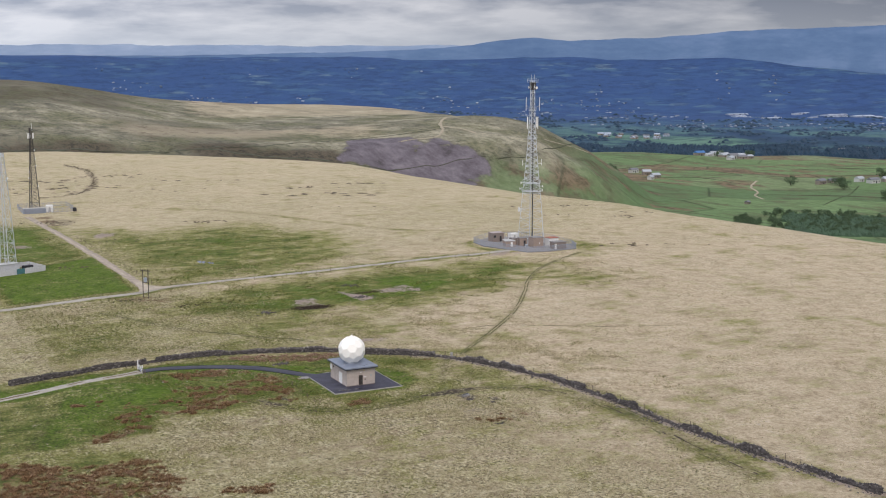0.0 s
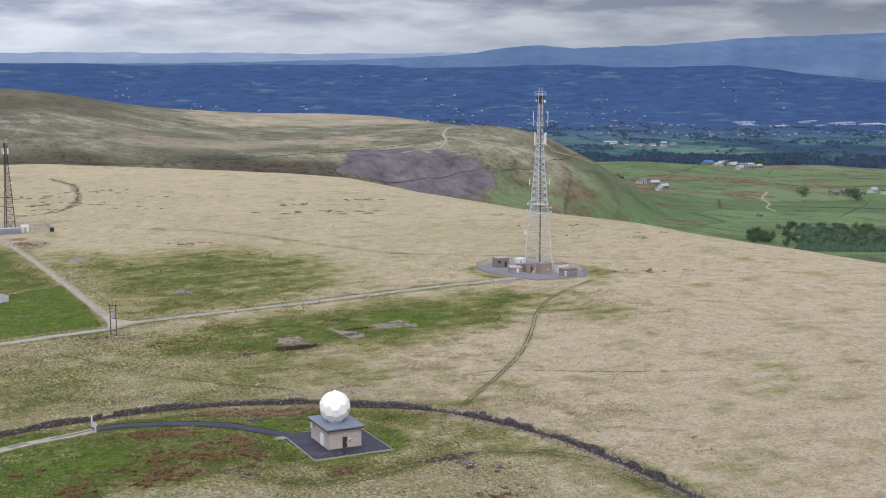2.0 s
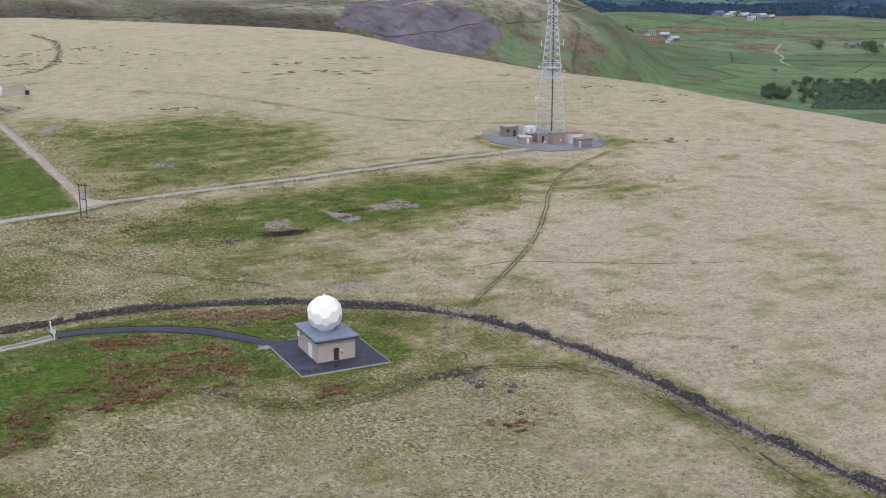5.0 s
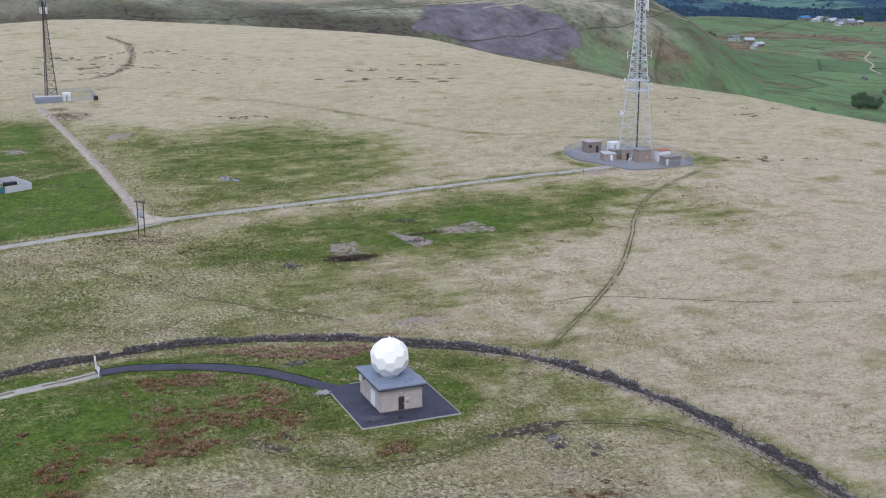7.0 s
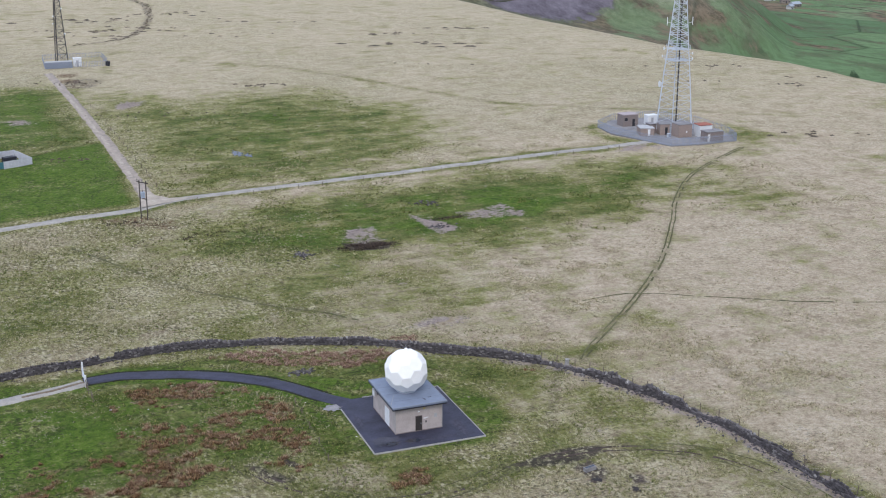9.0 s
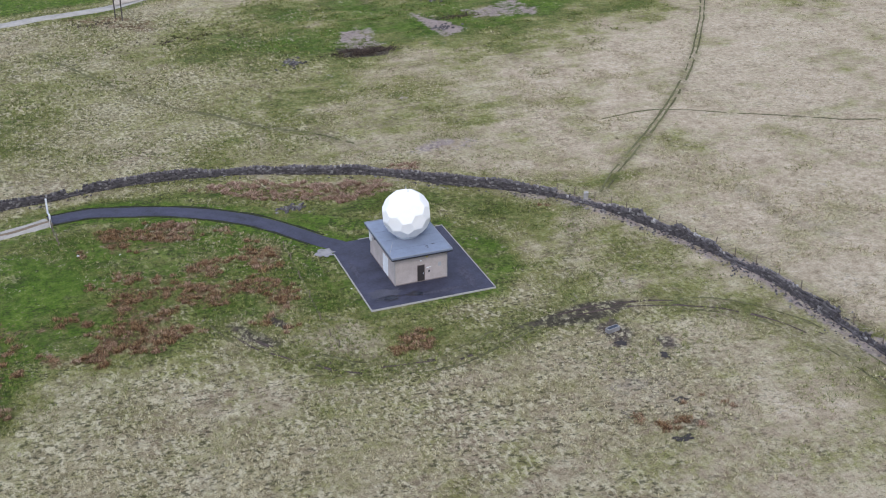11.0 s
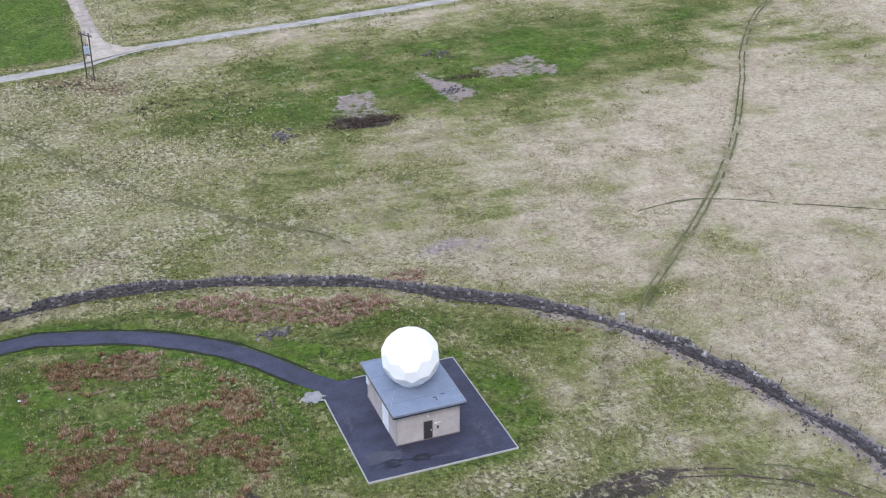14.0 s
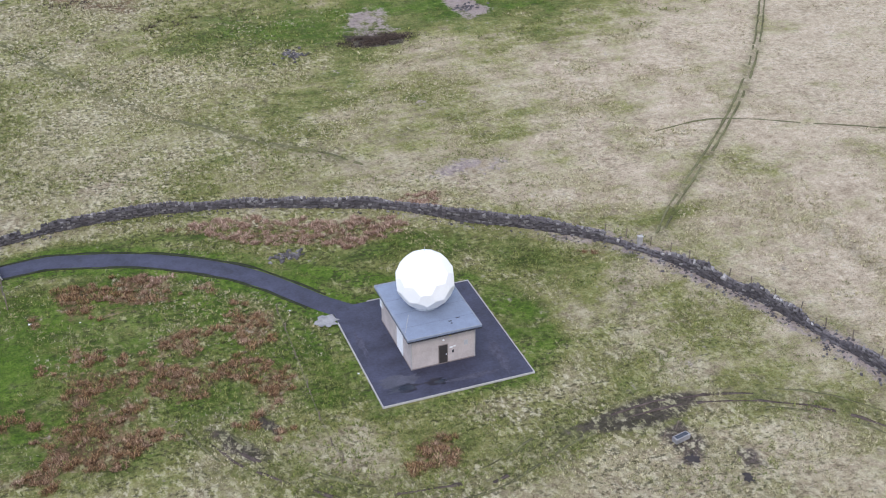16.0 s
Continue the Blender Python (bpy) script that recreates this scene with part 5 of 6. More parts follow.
for x, y, w, d, h in ((210.6, 369.0, 1.0, 1.6, 1.3), (206.9, 365.4, 0.8, 0.8, 1.0), (213.0, 371.0, 1.5, 1.0, 1.5), (218.6, 372, 1.2, 1.2, 1.4)):
    c = thing("cabinet", "grey steel equipment cabinet on the hardstanding", "cabinet", x, y, ZC)
    part("body", nb(0, w, 0, d, 0, h, bevel=0.04), M_STEEL, c)
    part("door", nb(0.08, w - 0.08, -0.03, 0.0, 0.1, h - 0.1), M_GREYBLUE, c)


def palisade(name, label, pts, h, mat, gap=0.32, closed=True, zb=None):
    f = thing(name, label, "fence", pts[0][0], pts[0][1], 0.0)
    x0, y0 = pts[0]
    segs = list(zip(pts, pts[1:] + ([pts[0]] if closed else [])))
    pale = nb(-0.05, 0.05, -0.012, 0.012, 0, h)
    me = bpy.data.meshes.new("pale")
    pale.to_mesh(me)
    pale.free()
    me.materials.append(mat)
    n = 0
    for (ax, ay), (bx, by) in segs:
        L = math.hypot(bx - ax, by - ay)
        a = math.atan2(by - ay, bx - ax)
        k = max(1, int(L / gap))
        for i in range(k):
            u = (i + 0.5) / k
            px, py = ax + (bx - ax) * u, ay + (by - ay) * u
            o = new("pale", me)
            o.parent = f
            o.matrix_local = Matrix.Translation((px - x0, py - y0, hz(px, py) if zb is None else zb)) @ Matrix.Rotation(a, 4, "Z")
            n += 1
        bm = bmesh.new()
        for hh in (0.35, h - 0.35):
            beam(bm, (ax - x0, ay - y0, (hz(ax, ay) if zb is None else zb) + hh), (bx - x0, by - y0, (hz(bx, by) if zb is None else zb) + hh), 0.06)
        part("rail", bm, mat, f)
    return f


palisade("palisade_fence", "blue-grey steel palisade fence round the mast compound", hardstanding[:7], 2.0, M_FENCE, 0.30, False, ZC - 0.15)
palisade("palisade_fence", "blue-grey steel palisade fence at the back of the compound", hardstanding[6:] + hardstanding[:1], 2.0, M_FENCE, 0.6, False, ZC - 0.15)

# far compound with the dark mast
t = thing("container", "long blue-grey steel container store beside the mast", "container", 72.6, 540.0)
part("body", nb(0, 8.8, 0, 2.6, -0.3, 2.1, bevel=0.04), M_GREYBLUE, t)
part("roof", nb(-0.08, 8.88, -0.08, 2.68, 2.1, 2.22), M_FLAT, t)
for i in range(16):
    part("rib", nb(0.25 + 0.54 * i, 0.37 + 0.54 * i, -0.05, 0.0, 0.0, 2.05), M_GREYBLUE, t)
t = thing("equipment_cabin", "white metal equipment cabin beside the dark mast", "hut", 82.0, 542.0)
part("body", nb(0, 2.6, 0, 2.6, -0.3, 2.7, bevel=0.04), M_WHITEP, t)
part("roof", nb(-0.06, 2.66, -0.06, 2.66, 2.7, 2.82), M_WHITEP, t)
part("door", nb(0.8, 1.6, -0.04, 0.0, 0.0, 2.1), M_FLAT, t)
palisade("palisade_fence", "blue-grey steel palisade fence round the far mast", [(72.4, 539.6), (81, 539.4), (91.4, 540.4), (93.5, 546), (93.2, 562), (73.2, 562)], 2.0, M_FENCE, 0.5)
t = thing("storage_tank", "dark round tank at the compound's corner", "tank", 93.0, 540.6)
bm = bmesh.new()
bmesh.ops.create_cone(bm, cap_ends=True, segments=16, radius1=0.8, radius2=0.75, depth=1.5, matrix=Matrix.Translation((0, 0, 0.7)))
part("body", bm, M_FASCIA, t)
bm = bmesh.new()
bmesh.ops.create_cone(bm, cap_ends=True, segments=16, radius1=0.82, radius2=0.3, depth=0.2, matrix=Matrix.Translation((0, 0, 1.55)))
part("lid", bm, M_FASCIA, t)

# white-walled compound
wall3 = thing("compound_wall", "white concrete panel wall round the mast compound", "wall", 58.4, 397.8)


def panels(pts, h, mat, parent):
    x0, y0 = parent.matrix_world.translation[:2]
    z0 = parent.matrix_world.translation[2]
    for (ax, ay), (bx, by) in zip(pts[:-1], pts[1:]):
        L, a = math.hypot(bx - ax, by - ay), math.atan2(by - ay, bx - ax)
        k = max(1, round(L / 2.4))
        for i in range(k):
            u = i / k
            bm = nb(0.03, L / k - 0.12, -0.06, 0.06, -0.4, h)
            box(bm, L / k - 0.12, L / k + 0.03, -0.1, 0.1, -0.4, h + 0.08)
            bm.transform(Matrix.Translation((ax + (bx - ax) * u - x0, ay + (by - ay) * u - y0, 0)) @ Matrix.Rotation(a, 4, "Z"))
            part("panel", bm, mat, parent)


panels([(20.0, 384.5), (36.0, 389.6), (46.5, 393.2), (49.6, 394.35)], 1.55, M_GREYW, wall3)
panels([(52.1, 395.3), (58.4, 397.8), (55.0, 407.5), (31, 399.5), (20, 396)], 1.55, M_GREYW, wall3)
g3 = part("gate", nb(-11.9, -9.3, -4.55, -4.45, 0.0, 1.5), M_GREENP, wall3, "teal painted steel gate")
g3.matrix_local = Matrix.Translation((-6.3, -2.5, 0)) @ Matrix.Rotation(0.36, 4, "Z") @ Matrix.Translation((9.3, 4.5, 0))
t = hut("hut", "white hut with a pale flat roof inside the walled compound", 44.5, 396.5, 7.0, 3.2, 2.6, M_GREYW, M_FLAT, [], 20)
hut("hut", "white rendered hut with a dark door", 36.5, 392.0, 5.0, 3.2, 2.6, M_GREYW, M_FLAT, [(2.0, 3.0, 2.0, M_FASCIA)], 20)
c = thing("generator", "dark generator set behind the white wall", "generator", 52.5, 399.0, rz=20)
part("body", nb(0, 3.0, 0, 1.6, 0, 1.7, bevel=0.08), M_FASCIA, c)
part("exhaust", nb(2.4, 2.6, 0.7, 0.9, 1.7, 2.4), M_STEEL, c)

# pole-mounted transformer by the junction
hp = thing("transformer_pole", "pair of tall wooden poles carrying a grey transformer", "utility pole", 75.1, 341.0)
hp.matrix_world = hp.matrix_world @ Matrix.Diagonal((0.72, 0.72, 1.0, 1))
bm = bmesh.new()
beam(bm, (-0.3, 1.4, -0.5), (-0.3, 1.4, 7.6), 0.26, 8)
part("pole", bm, M_POLE, hp)
bm = bmesh.new()
beam(bm, (1.0, -1.6, -0.5), (1.0, -1.6, 7.9), 0.26, 8)
part("pole", bm, M_POLE, hp)
bm = bmesh.new()
beam(bm, (-0.8, 2.5, 7.2), (1.5, -2.7, 7.5), 0.2)
part("crossarm", bm, M_POLE, hp)
bm = bmesh.new()
beam(bm, (-0.4, 1.7, 4.2), (1.1, -1.9, 4.2), 0.2)
part("support_beam", bm, M_POLE, hp)
tr = part("transformer", nb(-0.25, 0.85, -0.55, 0.45, 4.3, 5.5, bevel=0.06), M_TRANS, hp, "pale blue-grey transformer tank")
for k in range(3):
    bm = bmesh.new()
    x, y = -0.1 + 0.4 * k, -0.05
    beam(bm, (x, y, 5.5), (x, y, 5.9), 0.12, 8)
    part("bushing", bm, M_DARKSTEEL, tr)
for k in range(3):
    bm = bmesh.new()
    u = k / 2
    beam(bm, (-0.7 + 2.0 * u, 2.2 - 4.5 * u, 7.4), (-0.7 + 2.0 * u, 2.2 - 4.5 * u, 7.85), 0.12, 6)
    part("insulator", bm, M_DARKSTEEL, hp)

# ================= gate, fences, small things by the wall =================
gate = thing("field_gate", "pale galvanised field gate closed across the drive", "gate", 55.7, 261.0)
for z in (0.25, 0.48, 0.71, 0.94, 1.2):
    bm = bmesh.new()
    beam(bm, (0, 0.1, z), (0, 3.7, z), 0.055, 6)
    part("bar", bm, M_STEEL, gate)
for p, q in (((0, 0.1, 0.2), (0, 0.1, 1.25)), ((0, 3.7, 0.2), (0, 3.7, 1.25)), ((0, 0.1, 0.25), (0, 1.9, 1.2)), ((0, 1.9, 0.2), (0, 1.9, 1.2))):
    bm = bmesh.new()
    beam(bm, p, q, 0.055, 6)
    part("stile", bm, M_STEEL, gate)
for y, h in ((-0.1, 1.7), (3.9, 2.0)):
    part("post", nb(-0.11, 0.11, y - 0.11, y + 0.11, -0.4, h, bevel=0.02), M_WHITEP, gate, "whitewashed gate post")


def wire_fence(label, line, step, h=1.15, wires=(0.4, 0.75, 1.05), w=0.10, strand=0.014, mat=None):
    c = spline(line, step)
    f = thing("wire_fence", label, "fence", c[0][0], c[0][1], 0.0)
    x0, y0 = c[0]
    zs = height(c[:, 0], c[:, 1])
    for i, (q, z) in enumerate(zip(c, zs)):
        bm = bmesh.new()
        lx, ly = 0.12 * math.sin(i * 2.3), 0.12 * math.cos(i * 1.7)
        beam(bm, (q[0] - x0, q[1] - y0, z - 0.3), (q[0] - x0 + lx, q[1] - y0 + ly, z + h + 0.15 * math.sin(i * 3.1)), w, 5)
        part("post", bm, M_WOODPOST, f)
    for hh in wires:
        bm = bmesh.new()
        for a, b, za, zb_ in zip(c[:-1], c[1:], zs[:-1], zs[1:]):
            beam(bm, (a[0] - x0, a[1] - y0, za + hh), (b[0] - x0, b[1] - y0, zb_ + hh), strand, 3)
        part("wire", bm, mat or M_WIRE, f)
    return f


wire_fence("leaning timber posts and wire from gate to wall", [(55.6, 265.2), (55.7, 268.4)], 1.6)
wire_fence("timber posts and wire south of the gate", [(55.7, 260.6), (55.8, 258.5), (56.0, 255.5)], 2.5)
wire_fence("old post and wire fence across the rough grass", [(80.1, 245.4), (79.95, 238), (79.5, 228.4), (79.7, 222.5)], 5.0, 0.9, (0.22, 0.5), 0.10, 0.026, M_WOODPOST)
wire_fence("timber posts and wire along the ruined wall", [(p[0] + 1.1, p[1] + 0.8) for p in WALL[12:27]], 3.2, 1.05)
wire_fence("timber posts and wire beside the gravel road", [(p[0] + 0.4, p[1] - 3.6) for p in ROAD[7:15]], 4.2, 1.0, (0.5, 0.95))
wire_fence("timber posts and wire beside the branch track", [(p[0] + 3.2, p[1]) for p in BRANCH[1:6]], 6.0, 1.0, (0.5, 0.95))

for x, y, r_s in ((57.8, 252.2, 0.12), (84.5, 233.5, 0.07), (81.3, 245.4, 0.09), (62.3, 250.9, 0.07)):
    bm = bmesh.new()
    bmesh.ops.create_icosphere(bm, subdivisions=2, radius=r_s, matrix=Matrix.Diagonal((1.2, 0.9, 0.6, 1)))
    for v in bm.verts:
        v.co *= 1 + 0.35 * lattice(int(v.co.x * 90), int(v.co.y * 90 + v.co.z * 50), 5)
    p = thing("stone", "small pale weathered stone lying in the grass", "stone", x, y)
    part("body", bm, M_WHITEP, p)

tr = thing("water_trough", "weathered stone cattle trough on the moor", "trough", 106.4, 214.9, rz=12)
bm = nb(-0.75, 0.75, -0.3, 0.3, -0.1, 0.45, bevel=0.03)
part("basin", bm, M_APRON, tr)
part("water", nb(-0.62, 0.62, -0.19, 0.19, 0.45, 0.458), M_WATER, tr, "dark still water")
for x, y in ((104.9, 215.3), (106.6, 216.2)):
    s_ = thing("stake", "short leaning timber stake by the trough", "stake", x, y)
    bm = bmesh.new()
    beam(bm, (0, 0, -0.2), (0.15, -0.1, 1.0), 0.09, 5)
    part("shaft", bm, M_WOODPOST, s_)
for x, y, rx, ry, sd, lab in ((104.6, 391.0, 1.3, 3.2, 8, "small dark peat pool in the wet moor"), (106.7, 388.0, 0.8, 2.0, 9, "small dark peat pool in the wet moor"), (106.0, 212.4, 0.6, 0.5, 11, "muddy pool by the trough"), (109.0, 208.8, 0.45, 0.6, 12, "muddy pool in a hollow"), (103.6, 196.3, 0.9, 0.5, 13, "muddy pool in a hollow"), (106.5, 201.5, 0.6, 0.5, 14, "muddy pool in a hollow")):
    bm = bmesh.new()
    blob(bm, x, y, hz(x, y) + 0.05, rx, ry, sd, 24, 1.1)
    tagged(link_mesh("pool", bm, M_WATER if "peat" in lab else M_MUD), lab, "pool", kind="structure")
st = thing("wall_pillar", "pale squared stone pillar at the wall's bend", "pillar", 117.9, 243.6)
part("shaft", nb(-0.25, 0.25, -0.22, 0.22, -0.3, 0.82, bevel=0.07), M_KERB, st)
part("cap", nb(-0.28, 0.28, -0.25, 0.25, 0.82, 0.92, bevel=0.04), M_KERB, st)


def peat_hags(cx, cy, n, spread, size, seed, turn=-0.35):
    """A group of ragged dark peat edges, drawn out along the contour."""
    r_ = random.Random(seed)
    pts, faces, k = [], [], 14
    for _ in range(n):
        u, v = r_.gauss(0, spread), r_.gauss(0, spread * 0.35)
        L, Wd = size * r_.uniform(0.08, 0.36), size * r_.uniform(0.05, 0.17)
        x, y = cx + u * math.cos(turn) - v * math.sin(turn), cy + u * math.sin(turn) + v * math.cos(turn)
        bends = 0.35 * L * vnoise(np.arange(k + 1) * 0.45, np.full(k + 1, seed + u), 110)
        b0 = len(pts)
        for i in range(k + 1):
            s_ = -1 + 2 * i / k
            w_ = Wd * math.sqrt(max(0.02, 1 - s_ * s_)) * (0.2 + 1.7 * r_.random())
            for o, up_ in ((bends[i] + w_, 0.08 + 0.32 * (1 - s_ * s_) * r_.uniform(0.3, 1.0)), (bends[i] - w_, 0.05)):
                pts.append((x + s_ * L * math.cos(turn) - o * math.sin(turn), y + s_ * L * math.sin(turn) + o * math.cos(turn), up_))
        faces += [(b0 + 2 * i + 1, b0 + 2 * i + 3, b0 + 2 * i + 2, b0 + 2 * i) for i in range(k)]
    me = bpy.data.meshes.new("peat_hag")
    me.from_pydata(drop(pts).tolist(), [], faces)
    me.materials.append(M_PEAT)
    tagged(new("peat_hag", me), "ragged dark peat edges in the pale moor grass", "peat", kind="structure")


for cx, cy, n, sp, sz, sd in ((131, 480, 14, 4, 2.6, 1), (204, 582, 8, 9, 5.5, 2), (209, 546, 12, 14, 7.5, 3), (236, 592, 9, 9, 6.0, 4), (289, 466, 5, 4, 4.0, 5), (286, 425, 6, 4, 3.6, 6), (140, 690, 12, 10, 6, 7), (108, 676, 16, 18, 6, 8), (100, 620, 12, 16, 5, 9),
                              (118, 640, 14, 12, 6, 10), (175, 640, 5, 16, 5, 11), (150, 600, 5, 14, 4, 12), (246, 357, 12, 7, 3.0, 13), (92, 640, 10, 12, 5, 14), (270, 470, 4, 8, 3, 15), (190, 500, 4, 10, 2.2, 16), (78, 508, 26, 6, 1.6, 17), (88, 448, 12, 6, 1.2, 18), (105, 440, 14, 9, 1.3, 19), (66, 399, 12, 3, 1.6, 20), (70, 338, 10, 3, 0.8, 21), (262, 440, 4, 5, 3, 22), (300, 440, 4, 4, 3, 23)):
    peat_hags(cx, cy, n, sp, sz, sd)
arc = spline(ARC, 5.0)
for i in range(0, len(arc), 2):
    peat_hags(arc[i][0], arc[i][1], 6, 3.0, 3.2, 200 + i, math.atan2(arc[min(i + 1, len(arc) - 1)][1] - arc[max(i - 1, 0)][1], arc[min(i + 1, len(arc) - 1)][0] - arc[max(i - 1, 0)][0]))

# ================= far land: trees, farms, sheds, houses =================


def crown_mesh(name, seed, spread, tall, n=620):
    """Leaf clumps thrown unevenly through several lobes."""
    rnd = random.Random(seed)
    lobes = [(rnd.uniform(-0.5, 0.5) * spread, rnd.uniform(-0.5, 0.5) * spread, tall * rnd.uniform(0.35, 0.85), spread * rnd.uniform(0.28, 0.5)) for _ in range(7)]
    verts, faces = [], []
    for _ in range(n):
        cx, cy, cz, cr = rnd.choice(lobes)
        d = Vector((rnd.gauss(0, 1), rnd.gauss(0, 1), rnd.gauss(0, 0.8))).normalized() * cr * rnd.uniform(0.6, 1.08)
        c = Vector((cx, cy, cz)) + d
        s = spread * rnd.uniform(0.03, 0.07)
        q = Euler((rnd.uniform(0, 6), rnd.uniform(0, 6), rnd.uniform(0, 6))).to_matrix()
        i = len(verts)
        for p in ((1, 0, 0), (-0.4, 0.9, 0), (-0.5, -0.8, 0.1), (0.1, 0.1, 0.8), (0, 0, -0.7)):
            verts.append(c + q @ (Vector(p) * s))
        faces += [(i, i + 1, i + 3), (i + 1, i + 2, i + 3), (i + 2, i, i + 3), (i + 1, i, i + 4), (i + 2, i + 1, i + 4), (i, i + 2, i + 4)]
    me = bpy.data.meshes.new(name)
    me.from_pydata([v[:] for v in verts], [], faces)
    me.materials.append(M_LEAF)
    return me


CROWNS = [crown_mesh("crown", 5 + k, 8.0, 8.0 + k) for k in range(4)]


def tree(x, y, k, s, label, group=""):
    t = thing("tree", label, "tree", x, y, group=group, rz=random.uniform(0, 360))
    t.matrix_world = t.matrix_world @ Matrix.Scale(s, 4)
    bm = bmesh.new()
    bmesh.ops.create_cone(bm, cap_ends=True, segments=7, radius1=0.38, radius2=0.2, depth=3.6, matrix=Matrix.Translation((0, 0, 1.6)))
    for j in range(4):
        a = j * 1.6
        beam(bm, (0, 0, 2.4), (1.8 * math.cos(a), 1.8 * math.sin(a), 4.8), 0.2, 5)
    part("trunk", bm, M_BARK, t)
    o = new("crown", CROWNS[k % 4])
    o.parent = t
    return t


def far_point(az, r):
    return OX + r * math.sin(radians(az)), OY + r * math.cos(radians(az))


rnd = random.Random(11)
# the wood below the eastern brow
for i in range(260):
    az = rnd.uniform(39.7, 49.5)
    r0 = rnd.uniform(960, 1110) if az > 41 else rnd.uniform(985, 1040)
    x, y = far_point(az, r0)
    tree(x, y, i, rnd.uniform(0.26, 0.56), "dark green broadleaf tree in the valley wood", "valley wood")
for az, r0, s in ((36.6, 905, 1.1), (37.0, 915, 0.8), (36.9, 890, 0.6), (38.2, 940, 0.6), (42.1, 1430, 1.1), (44.2, 1420, 1.1), (44.4, 1390, 1.0), (44.0, 1435, 0.9), (46.3, 1250, 1.2), (34.2, 1560, 1.1), (38.9, 2010, 1.2), (40.2, 2000, 1.3), (46.0, 1550, 1.4), (31.9, 1600, 0.8)):
    x, y = far_point(az, r0)
    tree(x, y, int(az * 7), s, "lone dark green tree in the pasture", "field trees")
# dark conifer plantation beyond the pasture, haze painted into its foliage colour
M_CONIFER = plain("hazed_conifer_foliage", (0.021, 0.047, 0.076), 0.95, vary=0.4, scale=0.05)


M_THICKET = plain("young_tree_foliage", (0.050, 0.092, 0.056), 0.95, vary=0.4, scale=0.15)


def woodland(name, label, n, az, rr, seed, cut, wide, tall, mat):
    """Many plain crowns, each a small rough pyramid or hump."""
    g = np.random.default_rng(seed)
    a, r0 = g.uniform(*az, n), g.uniform(*rr, n)
    k = vnoise(a * 0.9, r0 / 130, seed) + 0.5 * vnoise(a * 3.1, r0 / 50, seed + 1) - 0.7 * (1 - sstep(az[0], az[0] + 2.5, a)) > cut
    a, r0 = np.radians(a[k]), r0[k]
    x, y = OX + r0 * np.sin(a), OY + r0 * np.cos(a)
    z, s, h = height(x, y), g.uniform(*wide, len(x)), g.uniform(*tall, len(x))
    o = 0 * x
    rows = [(x + s, y, z), (x, y + s, z), (x - s, y, z), (x, y - s, z), (x + s * 0.45, y + s * 0.3, z + h), (x - s * 0.45, y - s * 0.2, z + h * g.uniform(0.6, 1, len(x)))]
    v = np.stack([np.stack(p, -1) for p in rows], 1).reshape(-1, 3)
    f = np.array([(0, 1, 4), (1, 5, 4), (1, 2, 5), (2, 3, 5), (3, 4, 5), (3, 0, 4)])
    me = bpy.data.meshes.new(name)
    me.from_pydata(v.tolist(), [], (f[None] + 6 * np.arange(len(x))[:, None, None]).reshape(-1, 3).tolist())
    me.materials.append(mat)
    tagged(new(name, me), label, "wood", kind="stuff")


woodland("conifer_plantation", "dark conifer plantation in the valley, tinted blue for haze", 11000, (27, 49.5), (2090, 2640), 77, -0.22, (6, 10), (7, 11), M_CONIFER)
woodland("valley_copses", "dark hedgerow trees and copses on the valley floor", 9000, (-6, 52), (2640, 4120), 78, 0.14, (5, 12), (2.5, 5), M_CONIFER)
woodland("young_plantation", "low green thicket of young trees below the brow", 9000, (40.4, 50.5), (930, 1090), 79, -0.20, (1.4, 3.0), (1.4, 3.6), M_THICKET)


def shed(name, label, cat, az, r0, w, d, h, wall, roof_mat, rz, group="", ridge=0.35):
    """A pitched-roof building: walls, roof, door and windows."""
    x, y = far_point(az, r0)
    t = thing(name, label, cat, x, y, rz=rz, group=group)
    part("wall", nb(-w / 2, w / 2, -d / 2, d / 2, -3, h), wall, t)
    bm = bmesh.new()
    e = 0.4
    a = [bm.verts.new(p) for p in ((-w / 2 - e, -d / 2 - e, h), (w / 2 + e, -d / 2 - e, h), (w / 2 + e, d / 2 + e, h), (-w / 2 - e, d / 2 + e, h), (-w / 2 - e, 0, h + d * ridge), (w / 2 + e, 0, h + d * ridge))]
    for f in ((0, 1, 5, 4), (2, 3, 4, 5), (1, 2, 5), (3, 0, 4), (3, 2, 1, 0)):
        bm.faces.new([a[i] for i in f])
    part("roof", bm, roof_mat, t)
    for k in range(3):
        xx = -w / 2 + w * (k + 0.7) / 3.4
        p = part("door" if k == 1 else "window", nb(xx, xx + w * 0.12, -d / 2 - 0.08, -d / 2, 0.2 if k == 1 else h * 0.4, h * 0.75), M_FASCIA, t)
    return t


